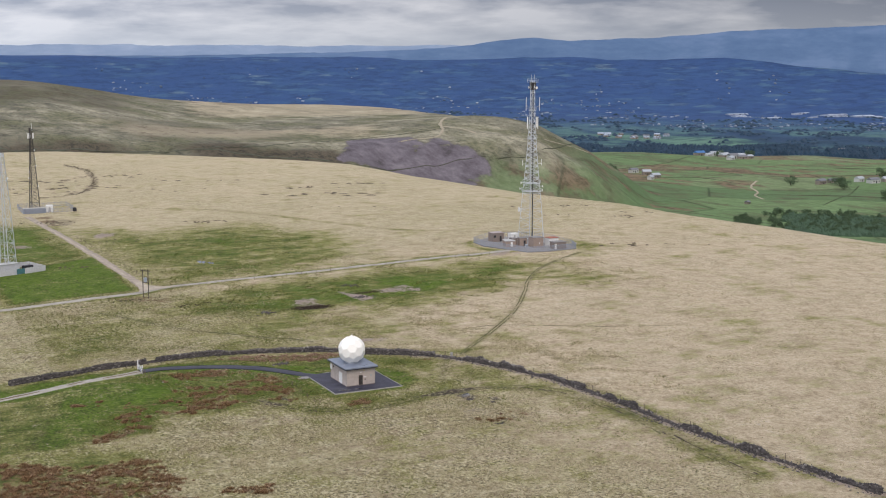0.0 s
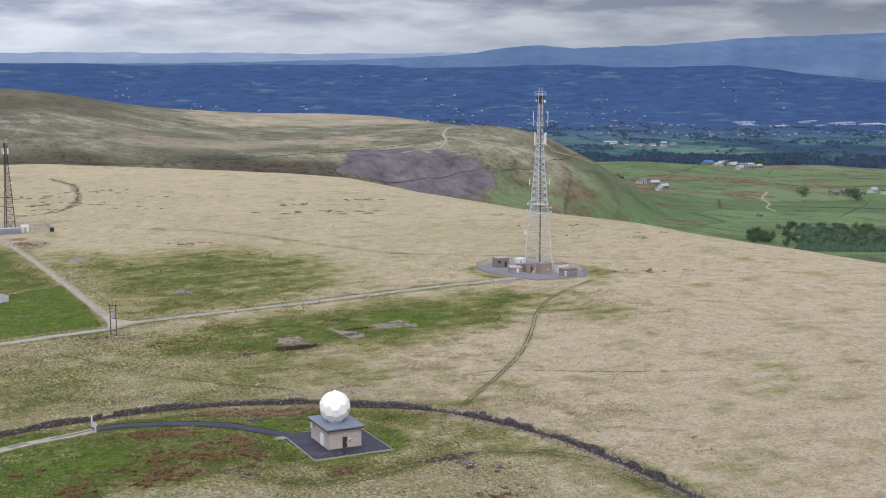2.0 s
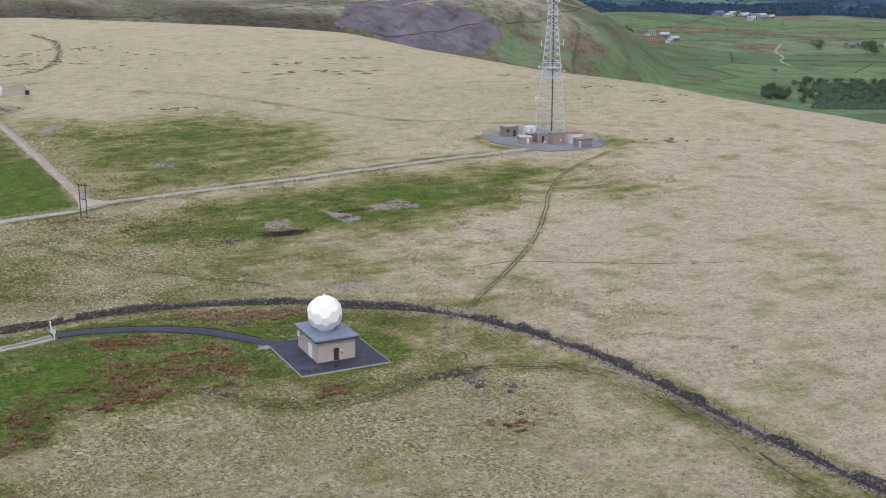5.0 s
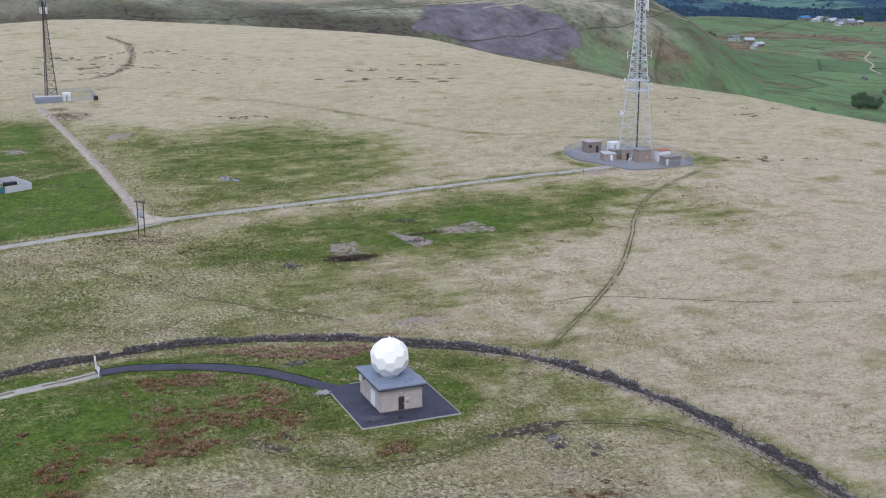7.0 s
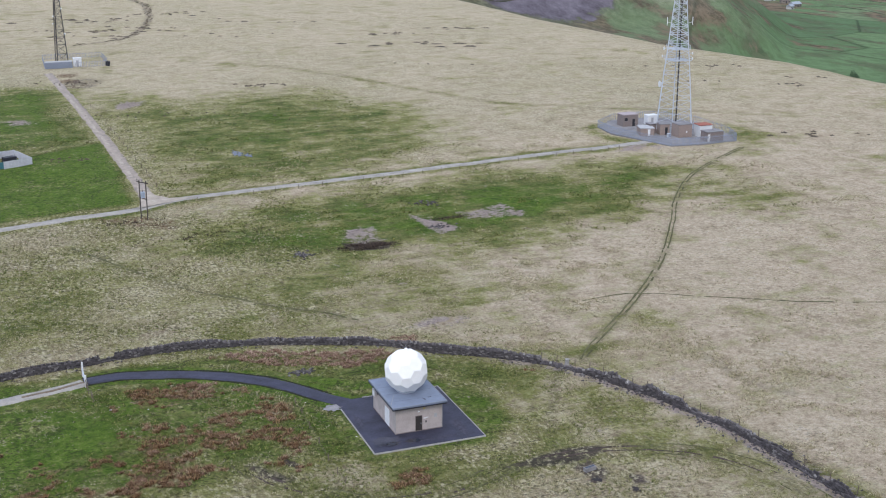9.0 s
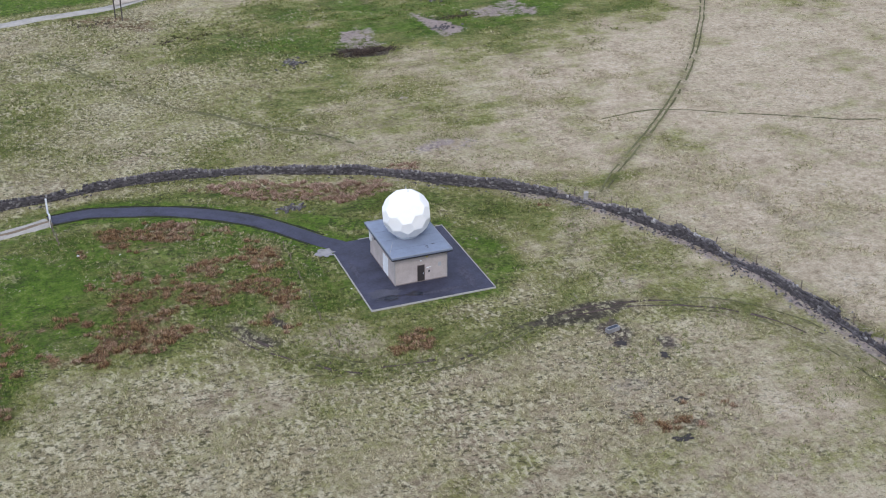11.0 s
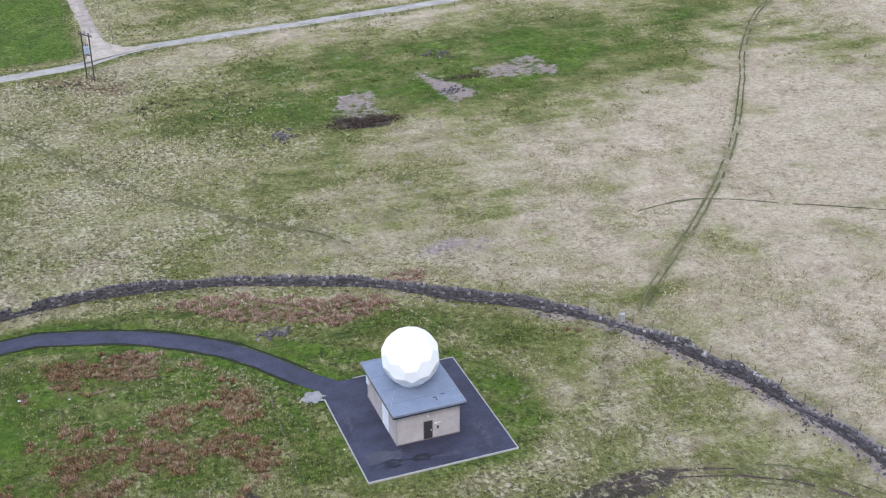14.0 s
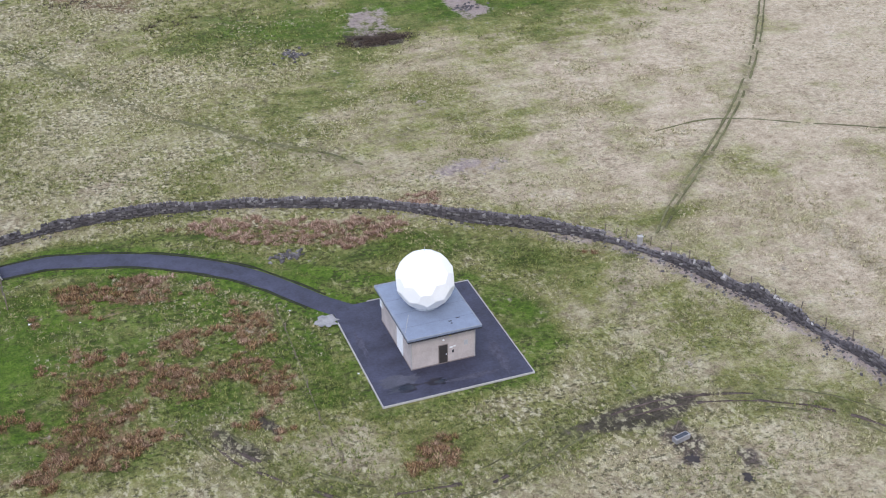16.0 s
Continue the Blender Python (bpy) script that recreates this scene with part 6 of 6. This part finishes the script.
SLATE = plain("slate_roof", (0.16, 0.165, 0.18), 0.7)
GRIT = plain("gritstone_walls", (0.25, 0.215, 0.18), 0.9)
TIN = plain("pale_sheet_roof", (0.36, 0.39, 0.42), 0.5)
M_FARMW = plain("farm_whitewash", (0.50, 0.50, 0.48), 0.8)
for az, r0, w, d, h, wl, rf, rz in ((35.1, 1565, 16, 9, 5, M_FARMW, SLATE, 10), (35.7, 1530, 14, 10, 5, GRIT, TIN, -20), (36.1, 1490, 18, 9, 4, GRIT, TIN, 15), (35.9, 1460, 12, 7, 4, M_FARMW, TIN, 30)):
    shed("farmhouse" if wl is M_FARMW else "barn", "small hill farm building with a pale roof", "farm building", az, r0, 0.72 * w, 0.75 * d, 0.8 * h, wl, rf, rz, "hillside farm")
for az, r0, w, d, h, wl, rf, rz in ((38.0, 2040, 26, 12, 6, GRIT, M_BLUEROOF, 8), (38.7, 2030, 24, 12, 6, M_FARMW, TIN, -8), (39.1, 1990, 28, 14, 5, GRIT, TIN, 20), (39.5, 1960, 24, 12, 6, M_FARMW, SLATE, 0), (39.9, 1940, 20, 10, 5, GRIT, SLATE, -25),
                                    (39.4, 1900, 22, 10, 4, M_FARMW, TIN, 30), (40.2, 1975, 18, 9, 5, GRIT, TIN, 12), (38.4, 2000, 14, 8, 4, M_FARMW, TIN, 5), (39.8, 2010, 26, 9, 5, M_FARMW, TIN, -15)):
    shed("barn", "farmstead building with a sheet or slate roof", "farm building", az, r0, 0.72 * w, 0.75 * d, 0.8 * h, wl, rf, rz, "ridge farmstead")
for az, r0, w, d, h, wl, rf, rz in ((43.4, 1440, 16, 9, 5, GRIT, SLATE, 10), (43.9, 1455, 14, 8, 4, GRIT, SLATE, -10), (45.0, 1490, 18, 9, 5, M_FARMW, TIN, 20), (45.6, 1470, 20, 10, 5, M_FARMW, SLATE, 5), (46.2, 1500, 18, 10, 5, GRIT, TIN, -15), (40.3, 1175, 7, 5, 2.5, GRIT, SLATE, 25)):
    shed("barn", "stone farm building among trees", "farm building", az, r0, 0.72 * w, 0.75 * d, 0.8 * h, wl, rf, rz, "eastern farm")
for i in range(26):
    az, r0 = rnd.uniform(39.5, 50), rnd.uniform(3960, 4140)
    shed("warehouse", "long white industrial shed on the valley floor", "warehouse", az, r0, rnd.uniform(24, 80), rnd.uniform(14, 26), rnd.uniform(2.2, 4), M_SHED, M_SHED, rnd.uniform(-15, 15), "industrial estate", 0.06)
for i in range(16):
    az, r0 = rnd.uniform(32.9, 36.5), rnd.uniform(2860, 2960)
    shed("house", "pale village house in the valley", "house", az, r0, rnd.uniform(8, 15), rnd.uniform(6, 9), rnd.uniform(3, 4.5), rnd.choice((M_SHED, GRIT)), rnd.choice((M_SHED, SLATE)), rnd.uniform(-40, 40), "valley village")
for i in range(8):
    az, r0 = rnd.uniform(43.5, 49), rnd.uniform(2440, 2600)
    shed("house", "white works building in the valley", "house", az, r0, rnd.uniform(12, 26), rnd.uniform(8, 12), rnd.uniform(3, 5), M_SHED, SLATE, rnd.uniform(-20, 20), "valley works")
# speckle of far towns, their wall colours blued to paint in haze
verts, faces = [], []
for i in range(4200):
    az, r0 = rnd.uniform(3, 50), rnd.uniform(3300, 4600)
    if float(vnoise(np.array([az * 0.9]), np.array([r0 / 210]), 79)[0]) < 0.10 + (0.2 if r0 > 4330 else 0):
        continue
    x, y = far_point(az, r0)
    z, w, d, h = hz(x, y), rnd.uniform(1.2, 4.5), rnd.uniform(1.2, 4), rnd.uniform(0.8, 2.4)
    k = len(verts)
    verts += [(x - w, y - d, z - 3), (x + w, y - d, z - 3), (x + w, y + d, z - 3), (x - w, y + d, z - 3), (x - w, y - d, z + h), (x + w, y - d, z + h), (x + w, y + d, z + h), (x - w, y + d, z + h), (x - w, y, z + h * 1.5), (x + w, y, z + h * 1.5)]
    faces += [(k, k + 1, k + 5, k + 4), (k + 1, k + 2, k + 6, k + 9, k + 5), (k + 2, k + 3, k + 7, k + 6), (k + 3, k, k + 4, k + 8, k + 7), (k + 4, k + 5, k + 9, k + 8), (k + 6, k + 7, k + 8, k + 9)]
me = bpy.data.meshes.new("far_town")
me.from_pydata(verts, [], faces)
mt = Mat("hazed_town_walls", 0.8)
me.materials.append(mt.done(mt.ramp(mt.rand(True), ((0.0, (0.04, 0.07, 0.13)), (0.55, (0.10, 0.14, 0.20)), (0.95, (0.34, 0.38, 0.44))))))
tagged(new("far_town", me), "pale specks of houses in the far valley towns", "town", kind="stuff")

# field walls and worn ways of the far slopes
M_DARKWALL = plain("far_field_wall", (0.070, 0.075, 0.050), 0.95, vary=0.3, scale=0.1)
M_WORN = plain("worn_earth", (0.33, 0.285, 0.205), 0.95, vary=0.25, scale=0.1)


def far_wall(pts, h=0.55, w=0.5):
    c = spline([far_point(a, r) for a, r in pts], 9.0)
    z = height(c[:, 0], c[:, 1])
    d = np.gradient(c, axis=0)
    d /= np.hypot(*d.T)[:, None]
    bm = bmesh.new()
    rows = []
    for i in range(len(c)):
        nx_, ny_ = -d[i, 1] * w / 2, d[i, 0] * w / 2
        hh = h * (0.8 + 0.5 * float(vnoise(np.array([i * 0.6]), np.array([pts[0][0]]), 80)[0]))
        rows.append([bm.verts.new(p) for p in ((c[i, 0] + nx_, c[i, 1] + ny_, z[i] - 1), (c[i, 0] + nx_ * 0.5, c[i, 1] + ny_ * 0.5, z[i] + hh), (c[i, 0] - nx_ * 0.5, c[i, 1] - ny_ * 0.5, z[i] + hh), (c[i, 0] - nx_, c[i, 1] - ny_, z[i] - 1))])
    for u, v in zip(rows[:-1], rows[1:]):
        for j in range(3):
            bm.faces.new((u[j], v[j], v[j + 1], u[j + 1]))
    tagged(link_mesh("field_wall", bm, M_DARKWALL), "dark dry-stone field wall on the far slopes", "wall", kind="structure")


for pts in ([(22.6, 975), (25, 986), (27, 1000), (29.4, 1012), (31, 1045), (32.2, 1200), (33.4, 1480), (33.9, 1620)], [(33.4, 1480), (35.2, 1480), (37.6, 1500), (38.7, 1480), (39.6, 1440)], [(33.6, 1560), (34.6, 1680), (36.4, 1790), (38.0, 1960)],
            [(34.6, 1640), (36.6, 1640), (38.9, 1600), (40, 1560)], [(40.6, 1300), (42.0, 1320), (44.0, 1290), (47, 1280)], [(41.0, 1560), (43, 1570), (45, 1600), (48, 1660)],
            [(42.4, 1720), (45, 1760), (48, 1800)], [(43.6, 1180), (44.4, 1280), (45.0, 1420)]):
    far_wall(pts)
for pts, w in (([(26.5, 1240), (26.2, 1180), (26.3, 1120), (26.0, 1075), (25.0, 1065), (24.3, 1050)], 2.8), ([(26.3, 1150), (27.3, 1120), (27.9, 1090)], 2.0), ([(41.0, 1240), (40.6, 1290), (40.7, 1350), (40.4, 1400), (40.6, 1480)], 2.2), ([(45.4, 1520), (46.4, 1560), (47.4, 1640)], 2.6),
               ([(31.0, 1120), (32.2, 1180), (33.0, 1210)], 1.4), ([(6.5, 960), (9.5, 972), (11, 985), (12.5, 975)], 4.0)):
    ribbon("track", [far_point(a, r) for a, r in pts], w, M_WORN, "pale worn path on the far hillside", "path", 0.35, int(w * 10), 0.8, 6.0)
for pts, w in (([(6, 1010), (10, 1000), (15, 1012), (18, 1000), (21, 985)], 2.2), ([(15.5, 1020), (18, 1040), (21, 1075), (24, 1110), (26, 1130)], 1.8), ([(7, 1005), (9, 960), (11, 950)], 2.0), ([(14, 1010), (15, 975), (15.6, 955)], 2.0), ([(19.5, 960), (22, 955), (24, 965)], 3.0)):
    ribbon("gully", [far_point(a, r) for a, r in pts], w, M_DARKWALL, "dark peaty gully on the far hillside", "gully", 0.3, int(w * 7), 1.5, 6.0)

# ================= grass and bracken =================


def tuft_material(name, lo, mid, hi, green=None):
    m = Mat(name, 0.9, 0, 0.2)
    c = m.ramp(m.rand(True), ((0.0, lo), (0.5, mid), (1.0, hi)))
    if green:
        gc = m.ramp(m.rand(True), ((0.0, green[0]), (0.55, green[1]), (1.0, green[2])))
        c = m.mix(m.attr("lush", 0), c, gc)
    return m.done(c)


M_TUFT = tuft_material("grass_tussock", (0.13, 0.106, 0.053), (0.33, 0.282, 0.158), (0.60, 0.53, 0.33), ((0.036, 0.052, 0.010), (0.112, 0.134, 0.028), (0.29, 0.288, 0.088)))
rng = np.random.default_rng(7)


def clear_of(x, y):
    """Keep plants off the hard surfaces."""
    ok = ~((x > 84.6) & (x < 99.4) & (y > 227.6) & (y < 244.5))
    for line, k in ((DRIVE, 1.7), (LANE, 1.35), (ROAD, 1.9), (BRANCH, 1.8), (WALL, 0.5), (TRACK, 0.9)):
        p = np.array(line)
        m = ok & (x > p[:, 0].min() - 3) & (x < p[:, 0].max() + 3) & (y > p[:, 1].min() - 3) & (y < p[:, 1].max() + 3)
        idx = np.nonzero(m)[0]
        ok[idx] = along(x[idx], y[idx], line) > k
    ok &= ~((x > 195) & (x < 225) & (y > 355) & (y < 392))
    return ok


def sow(name, label, cat, x, y, size, blades, mat, lush=None, rise=0.8, seed=1, thin=1.0):
    """Tufts of leaning blades, one triangle each."""
    r2 = np.random.default_rng(seed)
    n = len(x)
    z = height(x, y)
    a = r2.uniform(0, 2 * np.pi, (n, blades))
    s = (size * r2.uniform(0.6, 1.4, n))[:, None]
    lean = r2.uniform(0.35, 1.0, (n, blades)) * s
    up = s * rise * r2.uniform(0.5, 1.1, (n, blades))
    wd = s * thin * r2.uniform(0.09, 0.2, (n, blades))
    ca, sa = np.cos(a), np.sin(a)
    v = np.zeros((n, blades, 3, 3))
    bx, by = x[:, None] + ca * s * 0.12, y[:, None] + sa * s * 0.12
    v[:, :, 0] = np.stack([bx - sa * wd, by + ca * wd, np.broadcast_to(z[:, None] - 0.03, a.shape)], -1)
    v[:, :, 1] = np.stack([bx + sa * wd, by - ca * wd, np.broadcast_to(z[:, None] - 0.03, a.shape)], -1)
    v[:, :, 2] = np.stack([bx + ca * lean, by + sa * lean, z[:, None] + up], -1)
    me = bpy.data.meshes.new(name)
    nt = n * blades
    me.vertices.add(nt * 3)
    me.vertices.foreach_set("co", v.ravel())
    me.loops.add(nt * 3)
    me.loops.foreach_set("vertex_index", np.arange(nt * 3))
    me.polygons.add(nt)
    me.polygons.foreach_set("loop_start", np.arange(0, nt * 3, 3))
    me.polygons.foreach_set("loop_total", np.full(nt, 3))
    me.update()
    if lush is not None:
        at = me.attributes.new("lush", "FLOAT_COLOR", "POINT")
        c = np.repeat(np.clip(lush, 0, 1), blades * 3)
        at.data.foreach_set("color", np.stack([c, c, c, c], -1).astype(np.float32).ravel())
    me.materials.append(mat)
    return tagged(new(name, me), label, cat, kind="stuff")


def scatter(n, x0, x1, y0, y1):
    x, y = rng.uniform(x0, x1, n), rng.uniform(y0, y1, n)
    k = clear_of(x, y)
    return x[k], y[k]


for name, n, area, size, sd in (("moor_grass", 80000, (40, 150, 196, 300), 0.31, 1), ("moor_grass", 34000, (40, 215, 300, 380), 0.44, 2), ("moor_grass", 16000, (125, 215, 150, 300), 0.38, 3),
                                ("moor_grass", 14000, (30, 125, 120, 196), 0.36, 4), ("moor_grass", 9000, (40, 150, 380, 470), 0.5, 5)):
    x, y = scatter(n, *area)
    a_, b_ = covers(x, y, height(x, y))
    dens = vnoise(x / 6, y / 6, 90) + 0.8 * vnoise(x / 1.9, y / 1.9, 91)
    bareish = (a_[:, 2] > 0.45) | (a_[:, 3] > 0.42) | (a_[:, 0] > 0.9)
    thin_e = 0.35 * sstep(100, 140, x + 0.15 * (y - 250))
    keep = (dens > -0.14 + thin_e + 0.25 * rng.uniform(-1, 1, len(x))) & ~bareish
    x, y, g_ = x[keep], y[keep], a_[keep, 0]
    lush = sstep(0.15, 0.75, g_ + 0.9 * vnoise(x / 7, y / 7, 92) + rng.normal(0, 0.14, len(x)))
    sow(name, "tussocks of pale dry moor grass among greener blades", "grass", x, y, size, 7, M_TUFT, lush, 0.6, sd, 0.8)

# bracken in humped clumps about a metre across, with grass showing between
M_BRACKEN = tuft_material("dead_bracken", (0.022, 0.012, 0.007), (0.165, 0.086, 0.038), (0.46, 0.295, 0.155),
                          ((0.095, 0.052, 0.036), (0.33, 0.205, 0.142), (0.62, 0.47, 0.36)))
x, y = scatter(20000, 16, 130, 162, 272)
a_, b_ = covers(x, y, height(x, y))
keep = a_[:, 1] + 0.75 * vnoise(x / 2.4, y / 2.0, 95) + 0.35 * vnoise(x / 0.9, y / 0.9, 96) + rng.normal(0, 0.10, len(x)) > 0.45 - 0.30 * sstep(251, 256, y) * sstep(70, 76, x)
keep &= a_[:, 1] > 0.12
x, y = x[keep], y[keep]
rad = rng.uniform(0.25, 0.75, len(x))
# paler and pinker near the wall, darker out in the wet field, each clump with its own tone
tone = np.clip(0.85 * sstep(250, 256, y) * sstep(66, 72, x) + 0.14 + rng.normal(0, 0.22, len(x)), 0, 1)
per = 26
ang, dist = rng.uniform(0, 2 * np.pi, (len(x), per)), rng.uniform(0, 1, (len(x), per)) ** 0.6
size = (0.38 - 0.18 * dist) * (0.7 + 0.6 * rad[:, None])
x, y = (x[:, None] + rad[:, None] * dist * np.cos(ang)).ravel(), (y[:, None] + 0.8 * rad[:, None] * dist * np.sin(ang)).ravel()
tone, size = np.repeat(tone, per), size.ravel()
k = clear_of(x, y)
sow("bracken", "flattened red-brown dead bracken in broken clumps", "bracken", x[k], y[k], size[k], 8, M_BRACKEN, tone[k], 0.95, 8, 0.50)

# dark heather on the hump below the bare patch and on the slope by the poles
M_HEATHER = tuft_material("dark_heather", (0.020, 0.014, 0.012), (0.062, 0.044, 0.033), (0.160, 0.120, 0.085))
for cx, cy, sx, sy, n, cut in ((109.8, 306.8, 2.2, 0.9, 2200, -0.12), (73.5, 339.5, 3.0, 1.2, 500, 0.1), (86.0, 325.0, 6.0, 1.0, 700, 0.16), (130.5, 318.5, 2.0, 0.5, 200, 0.0)):
    x, y = rng.normal(cx, sx, n), rng.normal(cy, sy, n)
    k = clear_of(x, y) & (vnoise(x / 1.7, y / 1.3, int(cx)) + 0.5 * vnoise(x / 0.6, y / 0.6, int(cy)) > cut)
    sow("heather", "low dark brown heather in the moor grass", "heather", x[k], y[k], 0.36, 8, M_HEATHER, None, 0.7, int(cx), 0.5)

# bleached tussocks combed by the wind west of the path, and rushes in the wet field
M_BENT = tuft_material("bleached_bent_grass", (0.18, 0.150, 0.086), (0.38, 0.33, 0.215), (0.60, 0.54, 0.38))
x, y = scatter(15000, 38, 110, 272, 340)
band = 1.1 * vnoise((x + 0.8 * y) / 16, (y - 0.4 * x) / 7, 97) + 0.7 * vnoise(x / 3.0, y / 2.2, 98)
k = band + 0.55 * (1 - sstep(48, 82, x)) + rng.normal(0, 0.22, len(x)) > 0.40
sow("bent_grass", "bleached wind-combed tussocks of bent grass", "grass", x[k], y[k], 0.34, 8, M_BENT, None, 0.5, 31, 0.45)
x, y = scatter(9000, 40, 84, 216, 262)
k = (1.0 * vnoise(x / 5.0, y / 4.0, 99) + 0.8 * vnoise(x / 1.8, y / 1.8, 104) + rng.normal(0, 0.15, len(x))) > 0.20
sow("bent_grass", "pale dead grass among the green of the wet field", "grass", x[k], y[k], 0.26, 7, M_BENT, None, 0.6, 32, 0.4)

# ================= dry-stone wall =================
wl = spline(WALL, 0.32)
wd_ = np.gradient(wl, axis=0)
wd_ /= np.hypot(*wd_.T)[:, None]
wn_ = np.stack([-wd_[:, 1], wd_[:, 0]], -1)
wz = height(wl[:, 0], wl[:, 1])
s_run = np.arange(len(wl)) * 0.32
w_h = 0.92 + 0.5 * vnoise(s_run / 7, s_run * 0, 100) + 0.35 * vnoise(s_run / 2.2, s_run * 0, 101)
w_h = w_h - 0.22 * sstep(240, 225, wl[:, 1])
gap = ((wl[:, 0] > 58.2) & (wl[:, 0] < 60.6)) | ((wl[:, 0] > 115) & (wl[:, 0] < 118.5)) | ((wl[:, 1] < 208) & (wl[:, 1] > 204)) | ((wl[:, 1] < 192) & (wl[:, 1] > 189))
ruin = sstep(246, 236, wl[:, 1]) * (wl[:, 0] > 112)
w_h = w_h + ruin * (1.5 * vnoise(s_run / 4.5, s_run * 0, 103) + 0.9 * vnoise(s_run / 1.5, s_run * 0, 106) - 0.16)
w_h = np.where(gap, 0.22, np.clip(w_h, 0.10, 1.4))
bm = bmesh.new()
rows = []
for c, n_, z, h in zip(wl, wn_, wz, w_h):
    rows.append([bm.verts.new((c[0] + n_[0] * o, c[1] + n_[1] * o, z + hh)) for o, hh in ((-0.42, -0.15), (-0.33, h * 0.55), (-0.20, h * 0.9), (0.20, h * 0.9), (0.33, h * 0.55), (0.42, -0.15))])
for u, v in zip(rows[:-1], rows[1:]):
    for j in range(5):
        bm.faces.new((u[j], v[j], v[j + 1], u[j + 1]))
field_wall = link_mesh("wall_field", bm, M_STONEDARK)
tagged(field_wall, "tumbledown dark gritstone dry-stone wall across the moor", "wall", kind="structure")

rs = np.random.default_rng(21)
corner = np.array([(sx, sy, sz) for sx in (-1, 1) for sy in (-1, 1) for sz in (-1, 1)], float)
QUADS = np.array([(0, 1, 3, 2), (4, 6, 7, 5), (0, 4, 5, 1), (2, 3, 7, 6), (0, 2, 6, 4), (1, 5, 7, 3)])
STONES = []
for k in range(10):
    pts = corner * (0.20, 0.13, 0.085) * rs.uniform(0.8, 1.2, 3) + rs.normal(0, 0.022, (8, 3))
    me = bpy.data.meshes.new("stone")
    me.from_pydata(pts.tolist(), [], QUADS.tolist())
    me.materials.append(M_STONEONE)
    STONES.append((me, pts))
loose_v, loose_f, picked = [], [], 0
spread = vnoise(s_run / 3.1, s_run * 0, 105)
for i in range(0, len(wl) - 1):
    c, n_, z, h = wl[i], wn_[i], wz[i], w_h[i]
    yaw = math.atan2(wd_[i][1], wd_[i][0])
    courses = max(1, int(h / 0.19))
    for side in (-1, 1):
        for k in range(courses):
            if rs.random() < 0.15:
                continue
            u = (k + 0.5) / courses
            off = side * (0.39 - 0.18 * u) + rs.normal(0, 0.03)
            p = (c[0] + n_[0] * off + wd_[i][0] * rs.uniform(-0.1, 0.1), c[1] + n_[1] * off + wd_[i][1] * rs.uniform(-0.1, 0.1), z + h * u * 0.95 + rs.normal(0, 0.02))
            m_ = pose(*p, rs.normal(0, 7), rs.normal(0, 7), math.degrees(yaw) + rs.normal(0, 9))
            me, pts = STONES[rs.integers(10)]
            R3, T3 = np.array(m_.to_3x3()), np.array(m_.translation)
            loose_f.append(QUADS + 8 * len(loose_v))
            loose_v.append(pts @ R3.T + T3)
    # coping stones, on edge
    p = (c[0] + n_[0] * rs.normal(0, 0.07), c[1] + n_[1] * rs.normal(0, 0.07), z + h * 0.93 + 0.06)
    m_ = pose(*p, rs.normal(0, 14), rs.normal(90, 22), math.degrees(yaw) + rs.normal(90, 14))
    me, pts = STONES[rs.integers(10)]
    if 64 < c[0] < 128 and c[1] > 214 and picked < 300:
        o = new("stone", me)
        o.parent = field_wall
        o.matrix_world = m_
        picked += 1
    else:
        R3, T3 = np.array(m_.to_3x3()), np.array(m_.translation)
        loose_f.append(QUADS + 8 * len(loose_v))
        loose_v.append(pts @ R3.T + T3)
    # tumbled stones at the foot
    spill = 0.45 + 0.8 * (gap[i] or h < 0.7) + 7.5 * ruin[i] * (0.55 + 0.9 * spread[i])
    for _ in range(rs.poisson(max(0.2, spill))):
        off = rs.choice((-1, 1)) * rs.uniform(0.45, 1.5) if rs.random() > ruin[i] else rs.normal(-0.25, 0.85)
        px, py = c[0] + n_[0] * off, c[1] + n_[1] * off
        m_ = pose(px, py, z + 0.03 + 0.25 * ruin[i] * max(0.0, 0.6 - abs(off)), rs.normal(0, 25), rs.normal(0, 25), rs.uniform(0, 360))
        me, pts = STONES[rs.integers(10)]
        pts = pts * rs.uniform(0.35, 0.85)
        R3, T3 = np.array(m_.to_3x3()), np.array(m_.translation)
        loose_f.append(QUADS + 8 * len(loose_v))
        loose_v.append(pts @ R3.T + T3)
me = bpy.data.meshes.new("rubble")
me.from_pydata(np.concatenate(loose_v).tolist(), [], np.concatenate(loose_f).tolist())
me.materials.append(M_STONE)
o = new("rubble", me)
o.parent = field_wall
tagged(o, kind="stuff")
# scattered stones in the wet flush
verts_, faces_ = [], []
for cx, cy, sx, sy, n in ((97.2, 306.3, 1.6, 1.6, 60), (130.2, 330.5, 2.5, 1.6, 40), (83.5, 255.0, 1.6, 0.8, 50), (126, 314, 2.0, 1.0, 30)):
    for _ in range(n):
        x_, y_ = rs.normal(cx, sx * 0.6), rs.normal(cy, sy * 0.6)
        m_ = pose(x_, y_, hz(x_, y_) + 0.05, rs.normal(0, 20), rs.normal(0, 20), rs.uniform(0, 360))
        me, pts = STONES[rs.integers(10)]
        faces_.append(QUADS + 8 * len(verts_))
        verts_.append(pts @ np.array(m_.to_3x3()).T + np.array(m_.translation))
me = bpy.data.meshes.new("scattered_stones")
me.from_pydata(np.concatenate(verts_).tolist(), [], np.concatenate(faces_).tolist())
me.materials.append(M_STONE)
tagged(new("scattered_stones", me), "scattered grey stones in the wet grass", "stones", kind="stuff")
